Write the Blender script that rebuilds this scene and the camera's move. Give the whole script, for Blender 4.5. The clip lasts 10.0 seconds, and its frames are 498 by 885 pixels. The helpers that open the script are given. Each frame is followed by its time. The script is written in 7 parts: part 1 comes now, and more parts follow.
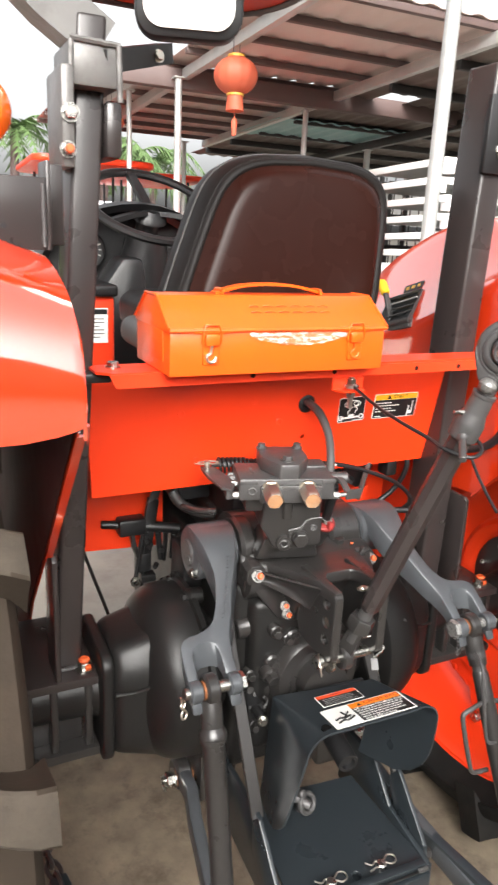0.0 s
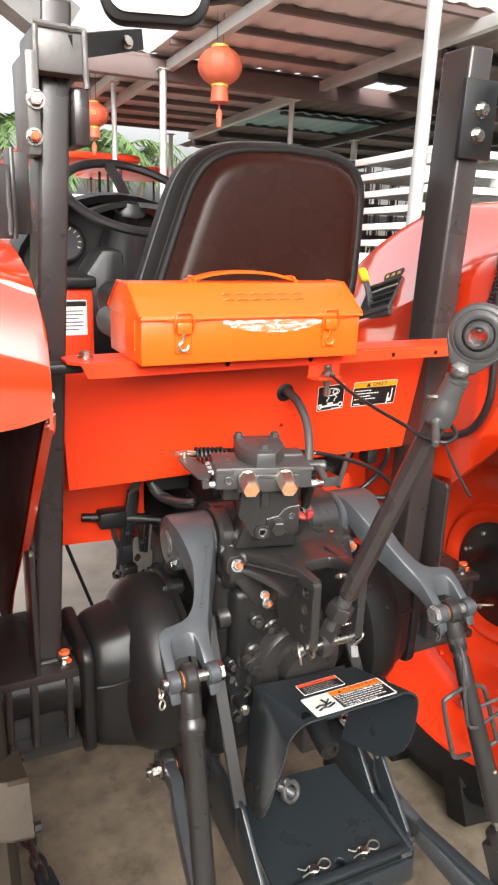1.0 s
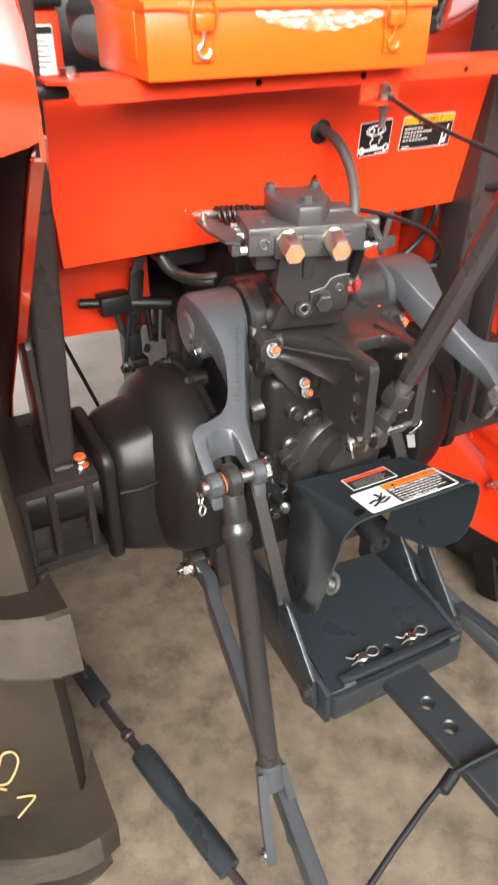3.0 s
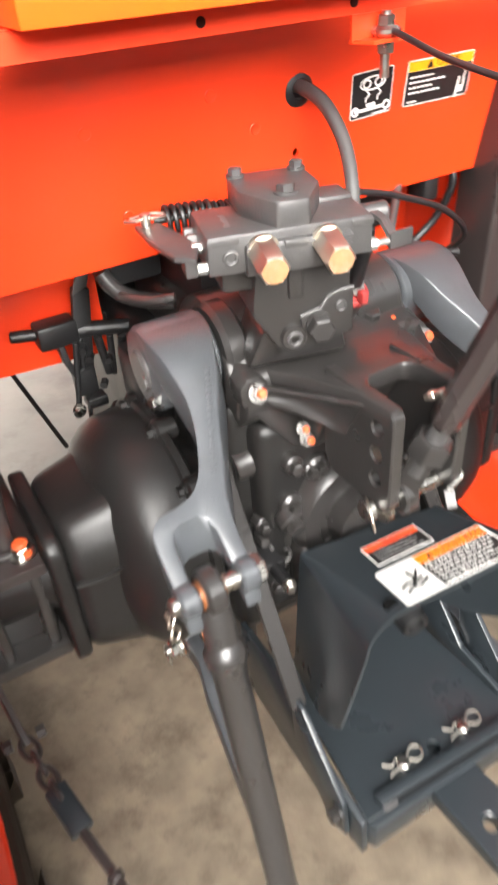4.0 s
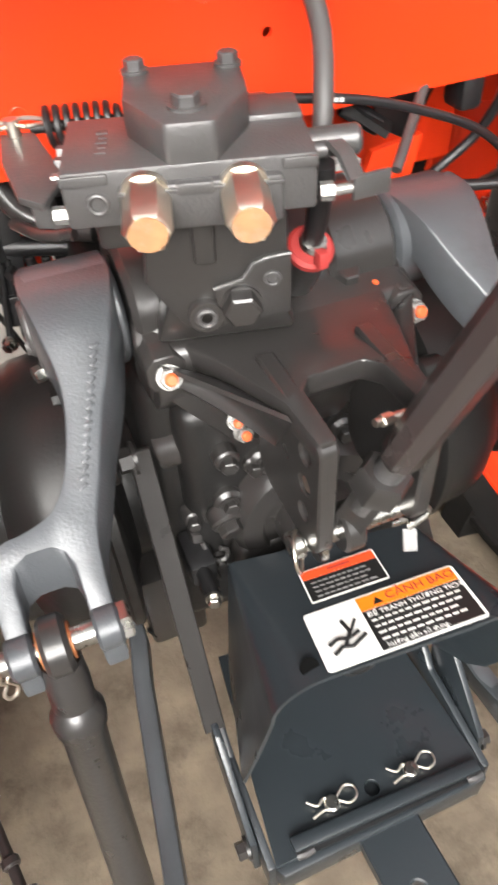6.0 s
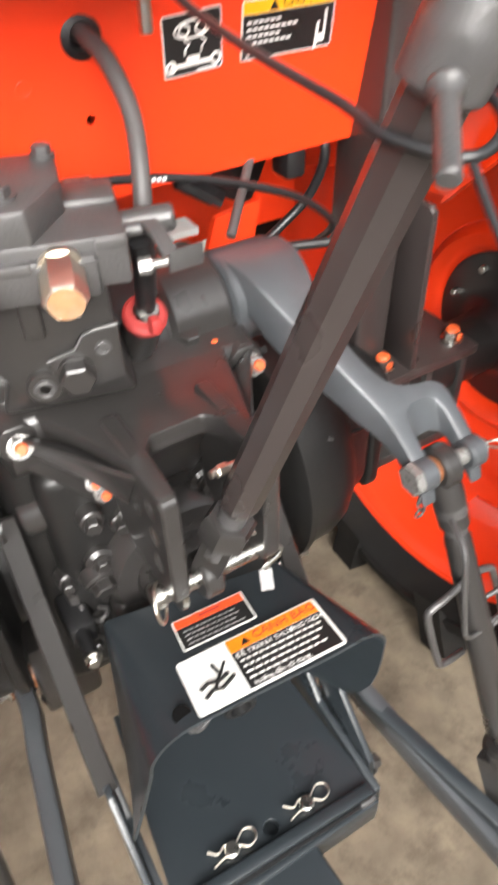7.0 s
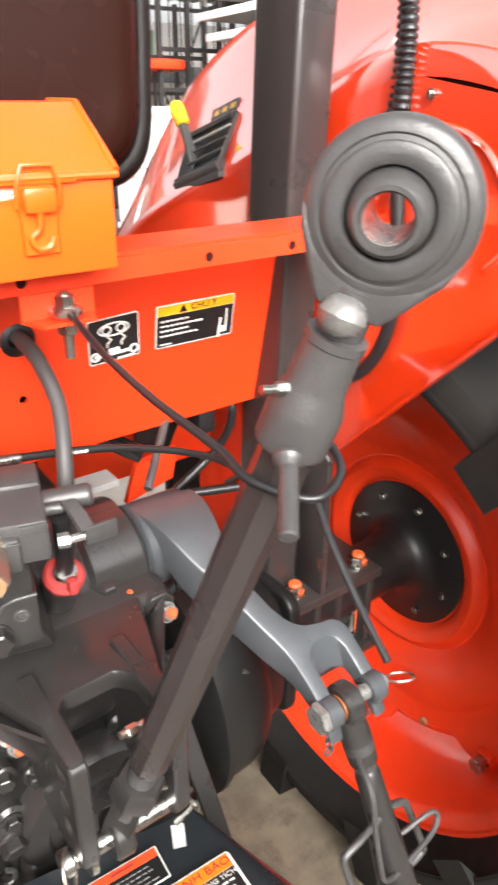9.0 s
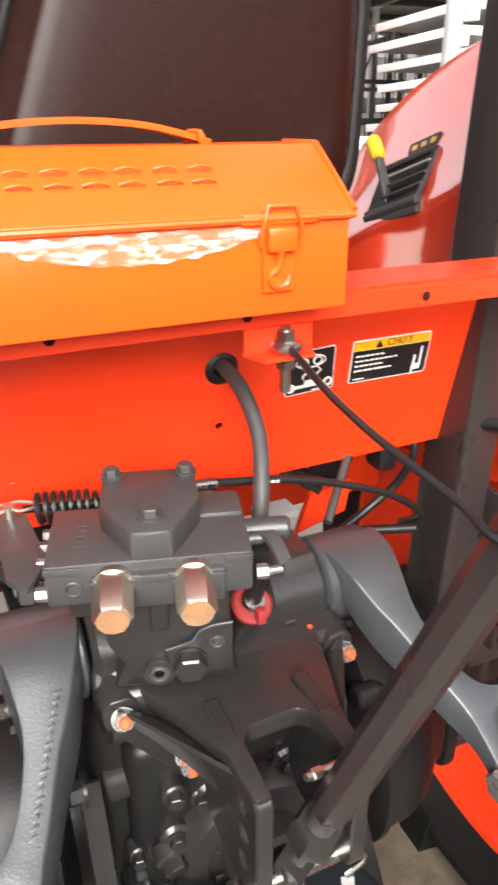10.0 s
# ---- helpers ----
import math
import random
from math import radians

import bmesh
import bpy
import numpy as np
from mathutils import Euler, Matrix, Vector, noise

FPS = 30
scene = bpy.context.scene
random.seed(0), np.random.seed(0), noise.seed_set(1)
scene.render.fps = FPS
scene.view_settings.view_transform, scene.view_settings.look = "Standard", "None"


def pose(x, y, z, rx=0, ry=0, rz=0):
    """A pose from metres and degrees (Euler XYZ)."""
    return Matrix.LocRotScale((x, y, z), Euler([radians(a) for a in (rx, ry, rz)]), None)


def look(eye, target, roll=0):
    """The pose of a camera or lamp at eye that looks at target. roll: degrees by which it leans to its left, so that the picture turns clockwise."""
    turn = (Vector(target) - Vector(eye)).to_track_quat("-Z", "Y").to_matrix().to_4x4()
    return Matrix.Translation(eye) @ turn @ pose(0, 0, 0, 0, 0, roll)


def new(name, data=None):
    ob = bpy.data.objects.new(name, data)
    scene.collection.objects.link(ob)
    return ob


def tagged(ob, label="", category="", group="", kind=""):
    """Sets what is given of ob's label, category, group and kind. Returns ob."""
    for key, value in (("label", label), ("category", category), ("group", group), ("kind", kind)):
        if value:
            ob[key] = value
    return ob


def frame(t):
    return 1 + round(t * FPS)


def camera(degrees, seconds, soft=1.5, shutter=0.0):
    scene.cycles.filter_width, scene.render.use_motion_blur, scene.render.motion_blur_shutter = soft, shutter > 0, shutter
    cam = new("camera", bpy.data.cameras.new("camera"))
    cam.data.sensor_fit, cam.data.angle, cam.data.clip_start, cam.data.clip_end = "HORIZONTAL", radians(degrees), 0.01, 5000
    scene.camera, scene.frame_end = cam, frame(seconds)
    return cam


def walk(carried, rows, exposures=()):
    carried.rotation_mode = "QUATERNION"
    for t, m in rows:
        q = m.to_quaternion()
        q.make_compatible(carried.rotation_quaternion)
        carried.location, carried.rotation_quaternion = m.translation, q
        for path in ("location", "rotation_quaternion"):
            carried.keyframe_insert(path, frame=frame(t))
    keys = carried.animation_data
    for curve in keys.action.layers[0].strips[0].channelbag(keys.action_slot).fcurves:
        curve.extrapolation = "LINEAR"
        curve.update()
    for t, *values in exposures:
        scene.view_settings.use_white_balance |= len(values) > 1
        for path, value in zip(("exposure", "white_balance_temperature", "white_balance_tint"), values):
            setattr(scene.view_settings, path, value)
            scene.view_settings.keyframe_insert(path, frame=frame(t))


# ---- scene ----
cam = camera(39.1, 10.0, soft=2.2, shutter=0.5)
PATH = [
    (0, (-0.644, -1.008, 1.422), (0.188, 0.717, 0.847), 2.8),
    (0.5, (-0.621, -1.013, 1.421), (0.259, 0.684, 0.832), 3.0),
    (1, (-0.616, -1.018, 1.414), (0.232, 0.694, 0.822), 2.1),
    (1.5, (-0.627, -1.026, 1.412), (0.194, 0.703, 0.831), 2.5),
    (2, (-0.633, -1.039, 1.394), (0.13, 0.653, 0.649), 1.1),
    (2.5, (-0.632, -0.984, 1.348), (0.081, 0.61, 0.374), 0.8),
    (2.7, (-0.622, -0.915, 1.328), (0.141, 0.623, 0.301), 1.5),
    (3.8, (-0.521, -0.638, 1.268), (0.235, 0.701, -0.011), -3.1),
    (4, (-0.446, -0.58, 1.253), (0.301, 0.851, 0.073), -4.5),
    (4.5, (-0.291, -0.434, 1.25), (0.127, 1.094, 0.03), -3.4),
    (5, (-0.259, -0.421, 1.257), (0.171, 1.081, 0.008), -3.7),
    (5.2, (-0.254, -0.413, 1.244), (0.162, 1.047, -0.058), -2.9),
    (6.3, (-0.201, -0.46, 1.209), (0.324, 0.817, -0.238), -3.8),
    (6.5, (-0.193, -0.467, 1.207), (0.371, 0.785, -0.248), -3.5),
    (7, (-0.172, -0.49, 1.238), (0.567, 0.804, -0.097), -2.0),
    (7.5, (-0.165, -0.506, 1.269), (0.739, 0.82, 0.075), -0.6),
    (8, (-0.165, -0.512, 1.299), (0.834, 0.856, 0.236), -0.2),
    (8.5, (-0.158, -0.53, 1.329), (0.98, 0.837, 0.414), 0.8),
    (9, (-0.163, -0.524, 1.331), (0.898, 0.915, 0.435), 0.6),
    (9.5, (-0.19, -0.496, 1.335), (0.699, 1.074, 0.473), -0.1),
    (10, (-0.212, -0.482, 1.339), (0.537, 1.174, 0.503), -0.1),
]
walk(cam, [(t, look(eye, target, roll)) for t, eye, target, roll in PATH],
     [(0, 1.2), (2.5, 1.25), (4.0, 1.85), (4.5, 1.75), (6.5, 1.5), (7.5, 1.65), (9, 1.6), (9.5, 1.3), (10, 1.2)])

# ---- light: bright hazy sky behind the roof's edge ----
world = bpy.data.worlds.new("sky")
scene.world = world
world.use_nodes = True
wn = world.node_tree.nodes
sky = wn.new("ShaderNodeTexSky")
sky.sky_type = "NISHITA"
sky.sun_disc = False
sky.sun_elevation = radians(33)
sky.sun_rotation = radians(199)
sky.air_density, sky.dust_density, sky.ozone_density = 1.0, 6.0, 1.0
wn["Background"].inputs[1].default_value = 0.145
haze = wn.new("ShaderNodeHueSaturation")
haze.inputs["Saturation"].default_value = 0.10
world.node_tree.links.new(sky.outputs[0], haze.inputs["Color"])
world.node_tree.links.new(haze.outputs[0], wn["Background"].inputs[0])
sun_data = bpy.data.lights.new("sun", "SUN")
sun_data.energy, sun_data.angle, sun_data.color = 2.2, radians(50), (1.0, 0.95, 0.88)
sun = new("sun", sun_data)
sun.matrix_world = look((-3.0, -8.5, 5.8), (0, 0, 0))


# ---- materials ----
def mat(name, color, rough=0.5, metal=0.0, var=0.15, scale=8.0, bump=0.0, bscale=60.0, coat=0.0, dirt=None, dirt_amt=0.0, dscale=3.0, rvar=0.1):
    m = bpy.data.materials.new(name)
    m.use_nodes = True
    nt = m.node_tree
    n, l = nt.nodes, nt.links
    b = n["Principled BSDF"]
    tc = n.new("ShaderNodeTexCoord")
    n1 = n.new("ShaderNodeTexNoise")
    n1.inputs["Scale"].default_value, n1.inputs["Detail"].default_value = scale, 6
    l.new(tc.outputs["Object"], n1.inputs["Vector"])
    mix = n.new("ShaderNodeMix")
    mix.data_type = "RGBA"
    c = Vector(color)
    mix.inputs["A"].default_value = (*(c * (1 - var)), 1)
    mix.inputs["B"].default_value = (*(c * (1 + var)), 1)
    l.new(n1.outputs["Fac"], mix.inputs["Factor"])
    out = mix.outputs["Result"]
    if dirt:
        n2 = n.new("ShaderNodeTexNoise")
        n2.inputs["Scale"].default_value, n2.inputs["Detail"].default_value, n2.inputs["Roughness"].default_value = dscale, 8, 0.7
        l.new(tc.outputs["Object"], n2.inputs["Vector"])
        ramp = n.new("ShaderNodeValToRGB")
        ramp.color_ramp.elements[0].position, ramp.color_ramp.elements[1].position = 0.5, 0.72
        ramp.color_ramp.elements[1].color = (dirt_amt,) * 3 + (1,)
        l.new(n2.outputs["Fac"], ramp.inputs[0])
        m2 = n.new("ShaderNodeMix")
        m2.data_type = "RGBA"
        m2.inputs["B"].default_value = (*dirt, 1)
        l.new(ramp.outputs[0], m2.inputs["Factor"])
        l.new(out, m2.inputs["A"])
        out = m2.outputs["Result"]
    l.new(out, b.inputs["Base Color"])
    b.inputs["Metallic"].default_value = metal
    n3 = n.new("ShaderNodeTexNoise")
    n3.inputs["Scale"].default_value, n3.inputs["Detail"].default_value = scale * 2.3, 5
    l.new(tc.outputs["Object"], n3.inputs["Vector"])
    mr = n.new("ShaderNodeMapRange")
    mr.inputs["To Min"].default_value, mr.inputs["To Max"].default_value = max(0.02, rough - rvar), min(1, rough + rvar)
    l.new(n3.outputs["Fac"], mr.inputs["Value"])
    l.new(mr.outputs[0], b.inputs["Roughness"])
    b.inputs["Coat Weight"].default_value = coat
    b.inputs["Coat Roughness"].default_value = 0.06
    if bump:
        n4 = n.new("ShaderNodeTexNoise")
        n4.inputs["Scale"].default_value, n4.inputs["Detail"].default_value = bscale, 4
        l.new(tc.outputs["Object"], n4.inputs["Vector"])
        bp = n.new("ShaderNodeBump")
        bp.inputs["Strength"].default_value, bp.inputs["Distance"].default_value = bump, 0.002
        l.new(n4.outputs["Fac"], bp.inputs["Height"])
        l.new(bp.outputs[0], b.inputs["Normal"])
    return m


ORANGE = mat("tractor_orange_paint", (0.80, 0.042, 0.006), 0.42, 0, 0.05, 4, 0.03, 300, 0.12, (0.74, 0.075, 0.03), 0.3, 2.2)
FENDER = mat("fender_orange_paint", (0.82, 0.046, 0.007), 0.35, 0, 0.04, 3, 0.01, 200, 1.0)
FENDER.node_tree.nodes["Principled BSDF"].inputs["Coat IOR"].default_value = 4.4
FENDER.node_tree.nodes["Principled BSDF"].inputs["Specular IOR Level"].default_value = 0.15
BOXPAINT = mat("toolbox_orange_paint", (0.86, 0.098, 0.006), 0.33, 0, 0.05, 6, 0.06, 90, 0.2, (0.80, 0.085, 0.01), 0.5, 5)
IRON = mat("dark_grey_painted_iron", (0.0235, 0.0220, 0.0212), 0.29, 0, 0.15, 9, 0.10, 260, 0.15, None, 0, 3, 0.05)
CAST = mat("rough_grey_cast_iron", (0.072, 0.070, 0.070), 0.36, 0.3, 0.25, 14, 0.22, 420, 0.0, (0.04, 0.035, 0.03), 0.3, 20)
STEEL = mat("dark_grey_painted_steel", (0.030, 0.0245, 0.0235), 0.30, 0, 0.15, 7, 0.06, 160, 0.15, (0.045, 0.037, 0.033), 0.12, 30)
SLATE = mat("slate_grey_painted_sheet", (0.0185, 0.0230, 0.0265), 0.30, 0, 0.12, 5, 0.08, 140)
BLACK = mat("black_plastic", (0.009, 0.009, 0.0095), 0.42, 0, 0.15, 9, 0.06, 150)
VINYL = mat("black_vinyl", (0.010, 0.0085, 0.008), 0.48, 0, 0.15, 6, 0.15, 260)
SHELL = mat("dark_brown_seat_shell", (0.0185, 0.0060, 0.0042), 0.27, 0, 0.12, 4, 0.03, 200)
SHELL.node_tree.nodes["Principled BSDF"].inputs["Specular IOR Level"].default_value = 0.32
for m, level in ((VINYL, 0.14), (SHELL, 0.12)):
    m.node_tree.nodes["Principled BSDF"].inputs["Specular IOR Level"].default_value = level
HOUSING = mat("dull_dark_housing_paint", (0.0100, 0.0097, 0.0095), 0.37, 0, 0.2, 9, 0.16, 200, 0.0, (0.018, 0.016, 0.014), 0.3, 7, 0.08)
HOUSING.node_tree.nodes["Principled BSDF"].inputs["Specular IOR Level"].default_value = 0.32
ARM = mat("blue_grey_cast_steel", (0.062, 0.067, 0.073), 0.33, 0.2, 0.18, 14, 0.17, 420, 0.0, (0.036, 0.036, 0.037), 0.35, 20)
HOLE = mat("unlit_hole", (0.003, 0.003, 0.003), 0.95)
HOLE.node_tree.nodes["Principled BSDF"].inputs["Specular IOR Level"].default_value = 0.05
# grey lightened so the colour carries the sky's gloss on hinge and hoop
HINGE = mat("sky_gloss_hinge_steel", (0.13, 0.125, 0.12), 0.35, 0.2, 0.2, 20, 0.2, 120, 0, (0.05, 0.045, 0.04), 0.5, 15)
WELD = mat("brushed_weld_steel", (0.24, 0.235, 0.225), 0.28, 0.5, 0.25, 40, 0.2, 150)
RUBBER = mat("dusty_tyre_rubber", (0.028, 0.0205, 0.0145), 0.8, 0, 0.35, 10, 0.5, 60, 0, (0.055, 0.038, 0.025), 0.6, 6)
RUBBER.node_tree.nodes["Principled BSDF"].inputs["Specular IOR Level"].default_value = 0.2
# darker copy for the right tyre, whose shade is put into the colour
SHADERUBBER = mat("shaded_tyre_rubber", (0.009, 0.0085, 0.008), 0.75, 0, 0.3, 10, 0.4, 60, 0, (0.022, 0.018, 0.014), 0.5, 7)
SHADERUBBER.node_tree.nodes["Principled BSDF"].inputs["Specular IOR Level"].default_value = 0.2
LUGTOP = mat("worn_lug_rubber", (0.046, 0.036, 0.026), 0.9, 0, 0.5, 26, 1.0, 90, 0, (0.03, 0.025, 0.02), 0.9, 18)
CHROME = mat("bright_zinc_steel", (0.46, 0.45, 0.42), 0.28, 1.0, 0.15, 30, 0.1, 200)
BRASS = mat("yellow_zinc_steel", (0.66, 0.61, 0.53), 0.36, 1.0, 0.15, 20, 0.1, 200)
MARK = mat("orange_check_paint", (0.62, 0.10, 0.025), 0.5, 0, 0.3, 90, 0.3, 150)
BURNT = mat("orange_stained_nut_face", (0.42, 0.22, 0.11), 0.45, 0.3, 0.35, 90, 0.2, 200, 0, (0.35, 0.30, 0.24), 0.8, 60)
REDCAP = mat("dull_red_plastic", (0.30, 0.030, 0.027), 0.5, 0, 0.15, 20)
HOSE = mat("grey_rubber_hose", (0.055, 0.053, 0.052), 0.5, 0, 0.15, 10, 0.1, 120)
CABLE = mat("black_cable", (0.012, 0.012, 0.013), 0.35, 0, 0.1, 10)
CONCRETE = mat("concrete_floor", (0.165, 0.131, 0.093), 0.85, 0, 0.75, 13, 1.2, 60, 0, (0.05, 0.039, 0.026), 0.85, 9)
# paler concrete than the yard; its brighter sky light is partly in the colour
PALEFLOOR = mat("pale_concrete_slab", (0.40, 0.37, 0.32), 0.8, 0, 0.25, 6, 0.5, 50, 0, (0.26, 0.235, 0.20), 0.7, 4)
# shade of the wheel wells and ledge holes put into a dark red
SHADERED = mat("dark_red_shade", (0.030, 0.007, 0.006), 0.75, 0, 0.3, 7, 0.2, 80, 0, (0.03, 0.022, 0.018), 0.6, 6)
SHADERED.node_tree.nodes["Principled BSDF"].inputs["Specular IOR Level"].default_value = 0.1
GALV = mat("galvanised_steel", (0.50, 0.50, 0.49), 0.45, 0.5, 0.12, 6)
ROOFSHEET = mat("pinkish_roof_sheet", (0.54, 0.44, 0.40), 0.6, 0, 0.12, 1.2)
PURLIN = mat("dark_red_purlin", (0.10, 0.065, 0.060), 0.6, 0, 0.2, 3)
ALU = mat("white_aluminium_sheet", (0.86, 0.86, 0.86), 0.4, 0.1, 0.08, 3)
RACKPAINT = mat("black_rack_steel", (0.02, 0.018, 0.018), 0.5)
WHITE = mat("white_label", (0.75, 0.75, 0.72), 0.4)
LBLACK = mat("black_label", (0.012, 0.012, 0.012), 0.35)
LORANGE = mat("orange_label", (0.85, 0.20, 0.01), 0.4)
LRED = mat("red_orange_label", (0.70, 0.075, 0.02), 0.4)
CHALK = mat("yellow_chalk", (0.42, 0.30, 0.12), 0.9, 0, 0.3, 60)
LYELLOW = mat("yellow_label", (0.85, 0.42, 0.01), 0.4)
YELLOW = mat("yellow_plastic", (0.80, 0.48, 0.02), 0.4)
LANTERN = mat("red_lantern_silk", (0.46, 0.085, 0.04), 0.6, 0, 0.2, 8)
GOLD = mat("gold_trim", (0.65, 0.36, 0.06), 0.4, 0.3)
LEAF = mat("palm_leaf", (0.09, 0.15, 0.05), 0.6, 0, 0.35, 5)
GLASS = mat("lamp_lens", (0.75, 0.74, 0.70), 0.12, 0, 0.05, 8, 0.4, 90, 0.8)
MIRROR = mat("polished_reflector", (0.85, 0.85, 0.83), 0.12, 1.0)
GREENTIN = mat("green_wall_sheet", (0.22, 0.42, 0.30), 0.5)
BRONZE = mat("bronze_bushing", (0.35, 0.13, 0.05), 0.5, 0.4, 0.3, 40)


# ---- mesh helpers ----
def finish(name, bm, material, smooth=38):
    bmesh.ops.recalc_face_normals(bm, faces=bm.faces)
    me = bpy.data.meshes.new(name)
    bm.to_mesh(me)
    bm.free()
    me.shade_smooth()
    me.set_sharp_from_angle(angle=radians(smooth))
    me.materials.append(material)
    return me


def thing(name, base, label, category, group="", kind=""):
    ob = new(name)
    ob.location = base
    ob.empty_display_size = 0.05
    return tagged(ob, label, category, group, kind)


VIEW_SHEAR = 0.0


def part(name, bm, material, parent=None, label="", smooth=38):
    if VIEW_SHEAR:
        for v in bm.verts:
            v.co.z -= VIEW_SHEAR * (v.co.y + 1.0)
    ob = new(name, finish(name, bm, material, smooth))
    if parent is not None:
        ob.parent = parent
        if parent.data is None:
            ob.matrix_parent_inverse = Matrix.Translation(-parent.location)
    return tagged(ob, label) if label else ob


def solid(name, bm, material, label, category, kind="structure", group=""):
    return tagged(part(name, bm, material), label, category, group, kind)


def bevel(bm, w, seg=2, angle=30):
    if w <= 0:
        return bm
    bm.normal_update()
    es = [e for e in bm.edges if len(e.link_faces) == 2 and e.calc_face_angle(0) > radians(angle)]
    bmesh.ops.bevel(bm, geom=es, offset=w, segments=seg, profile=0.5, affect="EDGES", clamp_overlap=True)
    return bm


def box(x0, x1, y0, y1, z0, z1, bev=0.0, seg=2):
    bm = bmesh.new()
    bmesh.ops.create_cube(bm, size=1)
    bmesh.ops.scale(bm, vec=(x1 - x0, y1 - y0, z1 - z0), verts=bm.verts)
    bmesh.ops.translate(bm, vec=((x0 + x1) / 2, (y0 + y1) / 2, (z0 + z1) / 2), verts=bm.verts)
    return bevel(bm, bev, seg)


def prism(pts, axis, a, b, bev=0.0, seg=2, angle=30):
    """A 2D outline pulled from a to b along an axis. Outline is (y,z) for x, (x,z) for y, (x,y) for z."""
    bm = bmesh.new()

    def place(p, d):
        return {"x": (d, p[0], p[1]), "y": (p[0], d, p[1]), "z": (p[0], p[1], d)}[axis]
    lo = [bm.verts.new(place(p, a)) for p in pts]
    hi = [bm.verts.new(place(p, b)) for p in pts]
    bm.faces.new(lo)
    bm.faces.new(hi[::-1])
    k = len(pts)
    for i in range(k):
        bm.faces.new((lo[i], hi[i], hi[(i + 1) % k], lo[(i + 1) % k]))
    bmesh.ops.recalc_face_normals(bm, faces=bm.faces)
    return bevel(bm, bev, seg, angle)


def move(bm, m):
    bmesh.ops.transform(bm, matrix=m, verts=bm.verts)
    return bm


def along(p0, p1, up=(0, 0, 1)):
    """A pose at p0 whose z axis points to p1, x axis sideways to up."""
    z = (Vector(p1) - Vector(p0)).normalized()
    u = Vector(up)
    if abs(z.dot(u)) > 0.98:
        u = Vector((0, 1, 0))
    x = u.cross(z).normalized()
    y = z.cross(x)
    m = Matrix((x, y, z)).transposed().to_4x4()
    m.translation = p0
    return m


def lathe(profile, p0, p1, seg=24, up=(0, 0, 1), caps=True):
    """Rings (distance along the axis, radius) turned round the axis from p0 to p1. A profile that ends where it began is a closed ring."""
    bm = bmesh.new()
    rings = []
    for d, r in profile:
        if r < 1e-5:
            rings.append([bm.verts.new((0, 0, d))])
        else:
            rings.append([bm.verts.new((r * math.cos(2 * math.pi * i / seg), r * math.sin(2 * math.pi * i / seg), d)) for i in range(seg)])
    for a, b in zip(rings, rings[1:]):
        for i in range(seg):
            j = (i + 1) % seg
            vs = [a[i % len(a)], a[j % len(a)], b[j % len(b)], b[i % len(b)]]
            vs = list(dict.fromkeys(vs))
            if len(vs) > 2:
                bm.faces.new(vs)
    if profile[0] == profile[-1]:
        bmesh.ops.remove_doubles(bm, verts=bm.verts, dist=1e-6)
    elif caps:
        for ends in (rings[0], rings[-1]):
            if len(ends) > 2:
                bm.faces.new(ends)
    bmesh.ops.recalc_face_normals(bm, faces=bm.faces)
    return move(bm, along(p0, p1, up))


def rod(p0, p1, r, seg=20, bev=0.0, r1=None):
    h = (Vector(p1) - Vector(p0)).length
    r1 = r if r1 is None else r1
    b = min(bev, r * 0.5)
    prof = [(0, r - b), (b, r), (h - b, r1), (h, r1 - b)] if b else [(0, r), (h, r1)]
    return lathe(prof, p0, p1, seg)


def hexrod(p0, p1, r, bev=0.0):
    h = (Vector(p1) - Vector(p0)).length
    b = bev or r * 0.12
    return lathe([(0, r), (h - b, r), (h, r * 0.86), (h, 0)], p0, p1, 6)


def curve_points(pts, n=8, closed=False):
    """A smooth line through points."""
    P = [Vector(p) for p in pts]
    if len(P) < 3:
        return P
    out = []
    k = len(P)
    for i in range(k if closed else k - 1):
        a, b, c, d = (P[(i + o) % k] if closed else P[min(max(i + o, 0), k - 1)] for o in (-1, 0, 1, 2))
        for s in range(n):
            t = s / n
            out.append(0.5 * ((2 * b) + (c - a) * t + (2 * a - 5 * b + 4 * c - d) * t * t + (3 * b - a - 3 * c + d) * t * t * t))
    if not closed:
        out.append(P[-1])
    return out


def sweep(pts, r, seg=10, closed=False, section=None, up=(0, 0, 1)):
    """A tube (or a 2D section) along a line of points."""
    P = [Vector(p) for p in pts]
    bm = bmesh.new()
    k = len(P)
    rings = []
    ref = None
    for i, p in enumerate(P):
        if closed:
            t = (P[(i + 1) % k] - P[i - 1]).normalized()
        else:
            t = (P[min(i + 1, k - 1)] - P[max(i - 1, 0)]).normalized()
        if ref is None:
            ref = Vector(up)
            if abs(ref.dot(t)) > 0.95:
                ref = Vector((1, 0, 0))
        ref = (ref - t * ref.dot(t)).normalized()
        s = t.cross(ref)
        sec = section or [(r * math.cos(2 * math.pi * j / seg), r * math.sin(2 * math.pi * j / seg)) for j in range(seg)]
        rings.append([bm.verts.new(p + s * u + ref * v) for u, v in sec])
    m = len(rings[0])
    for i in range(k if closed else k - 1):
        a, b = rings[i], rings[(i + 1) % k]
        for j in range(m):
            bm.faces.new((a[j], a[(j + 1) % m], b[(j + 1) % m], b[j]))
    if not closed:
        bm.faces.new(rings[0])
        bm.faces.new(rings[-1][::-1])
    bmesh.ops.recalc_face_normals(bm, faces=bm.faces)
    return bm


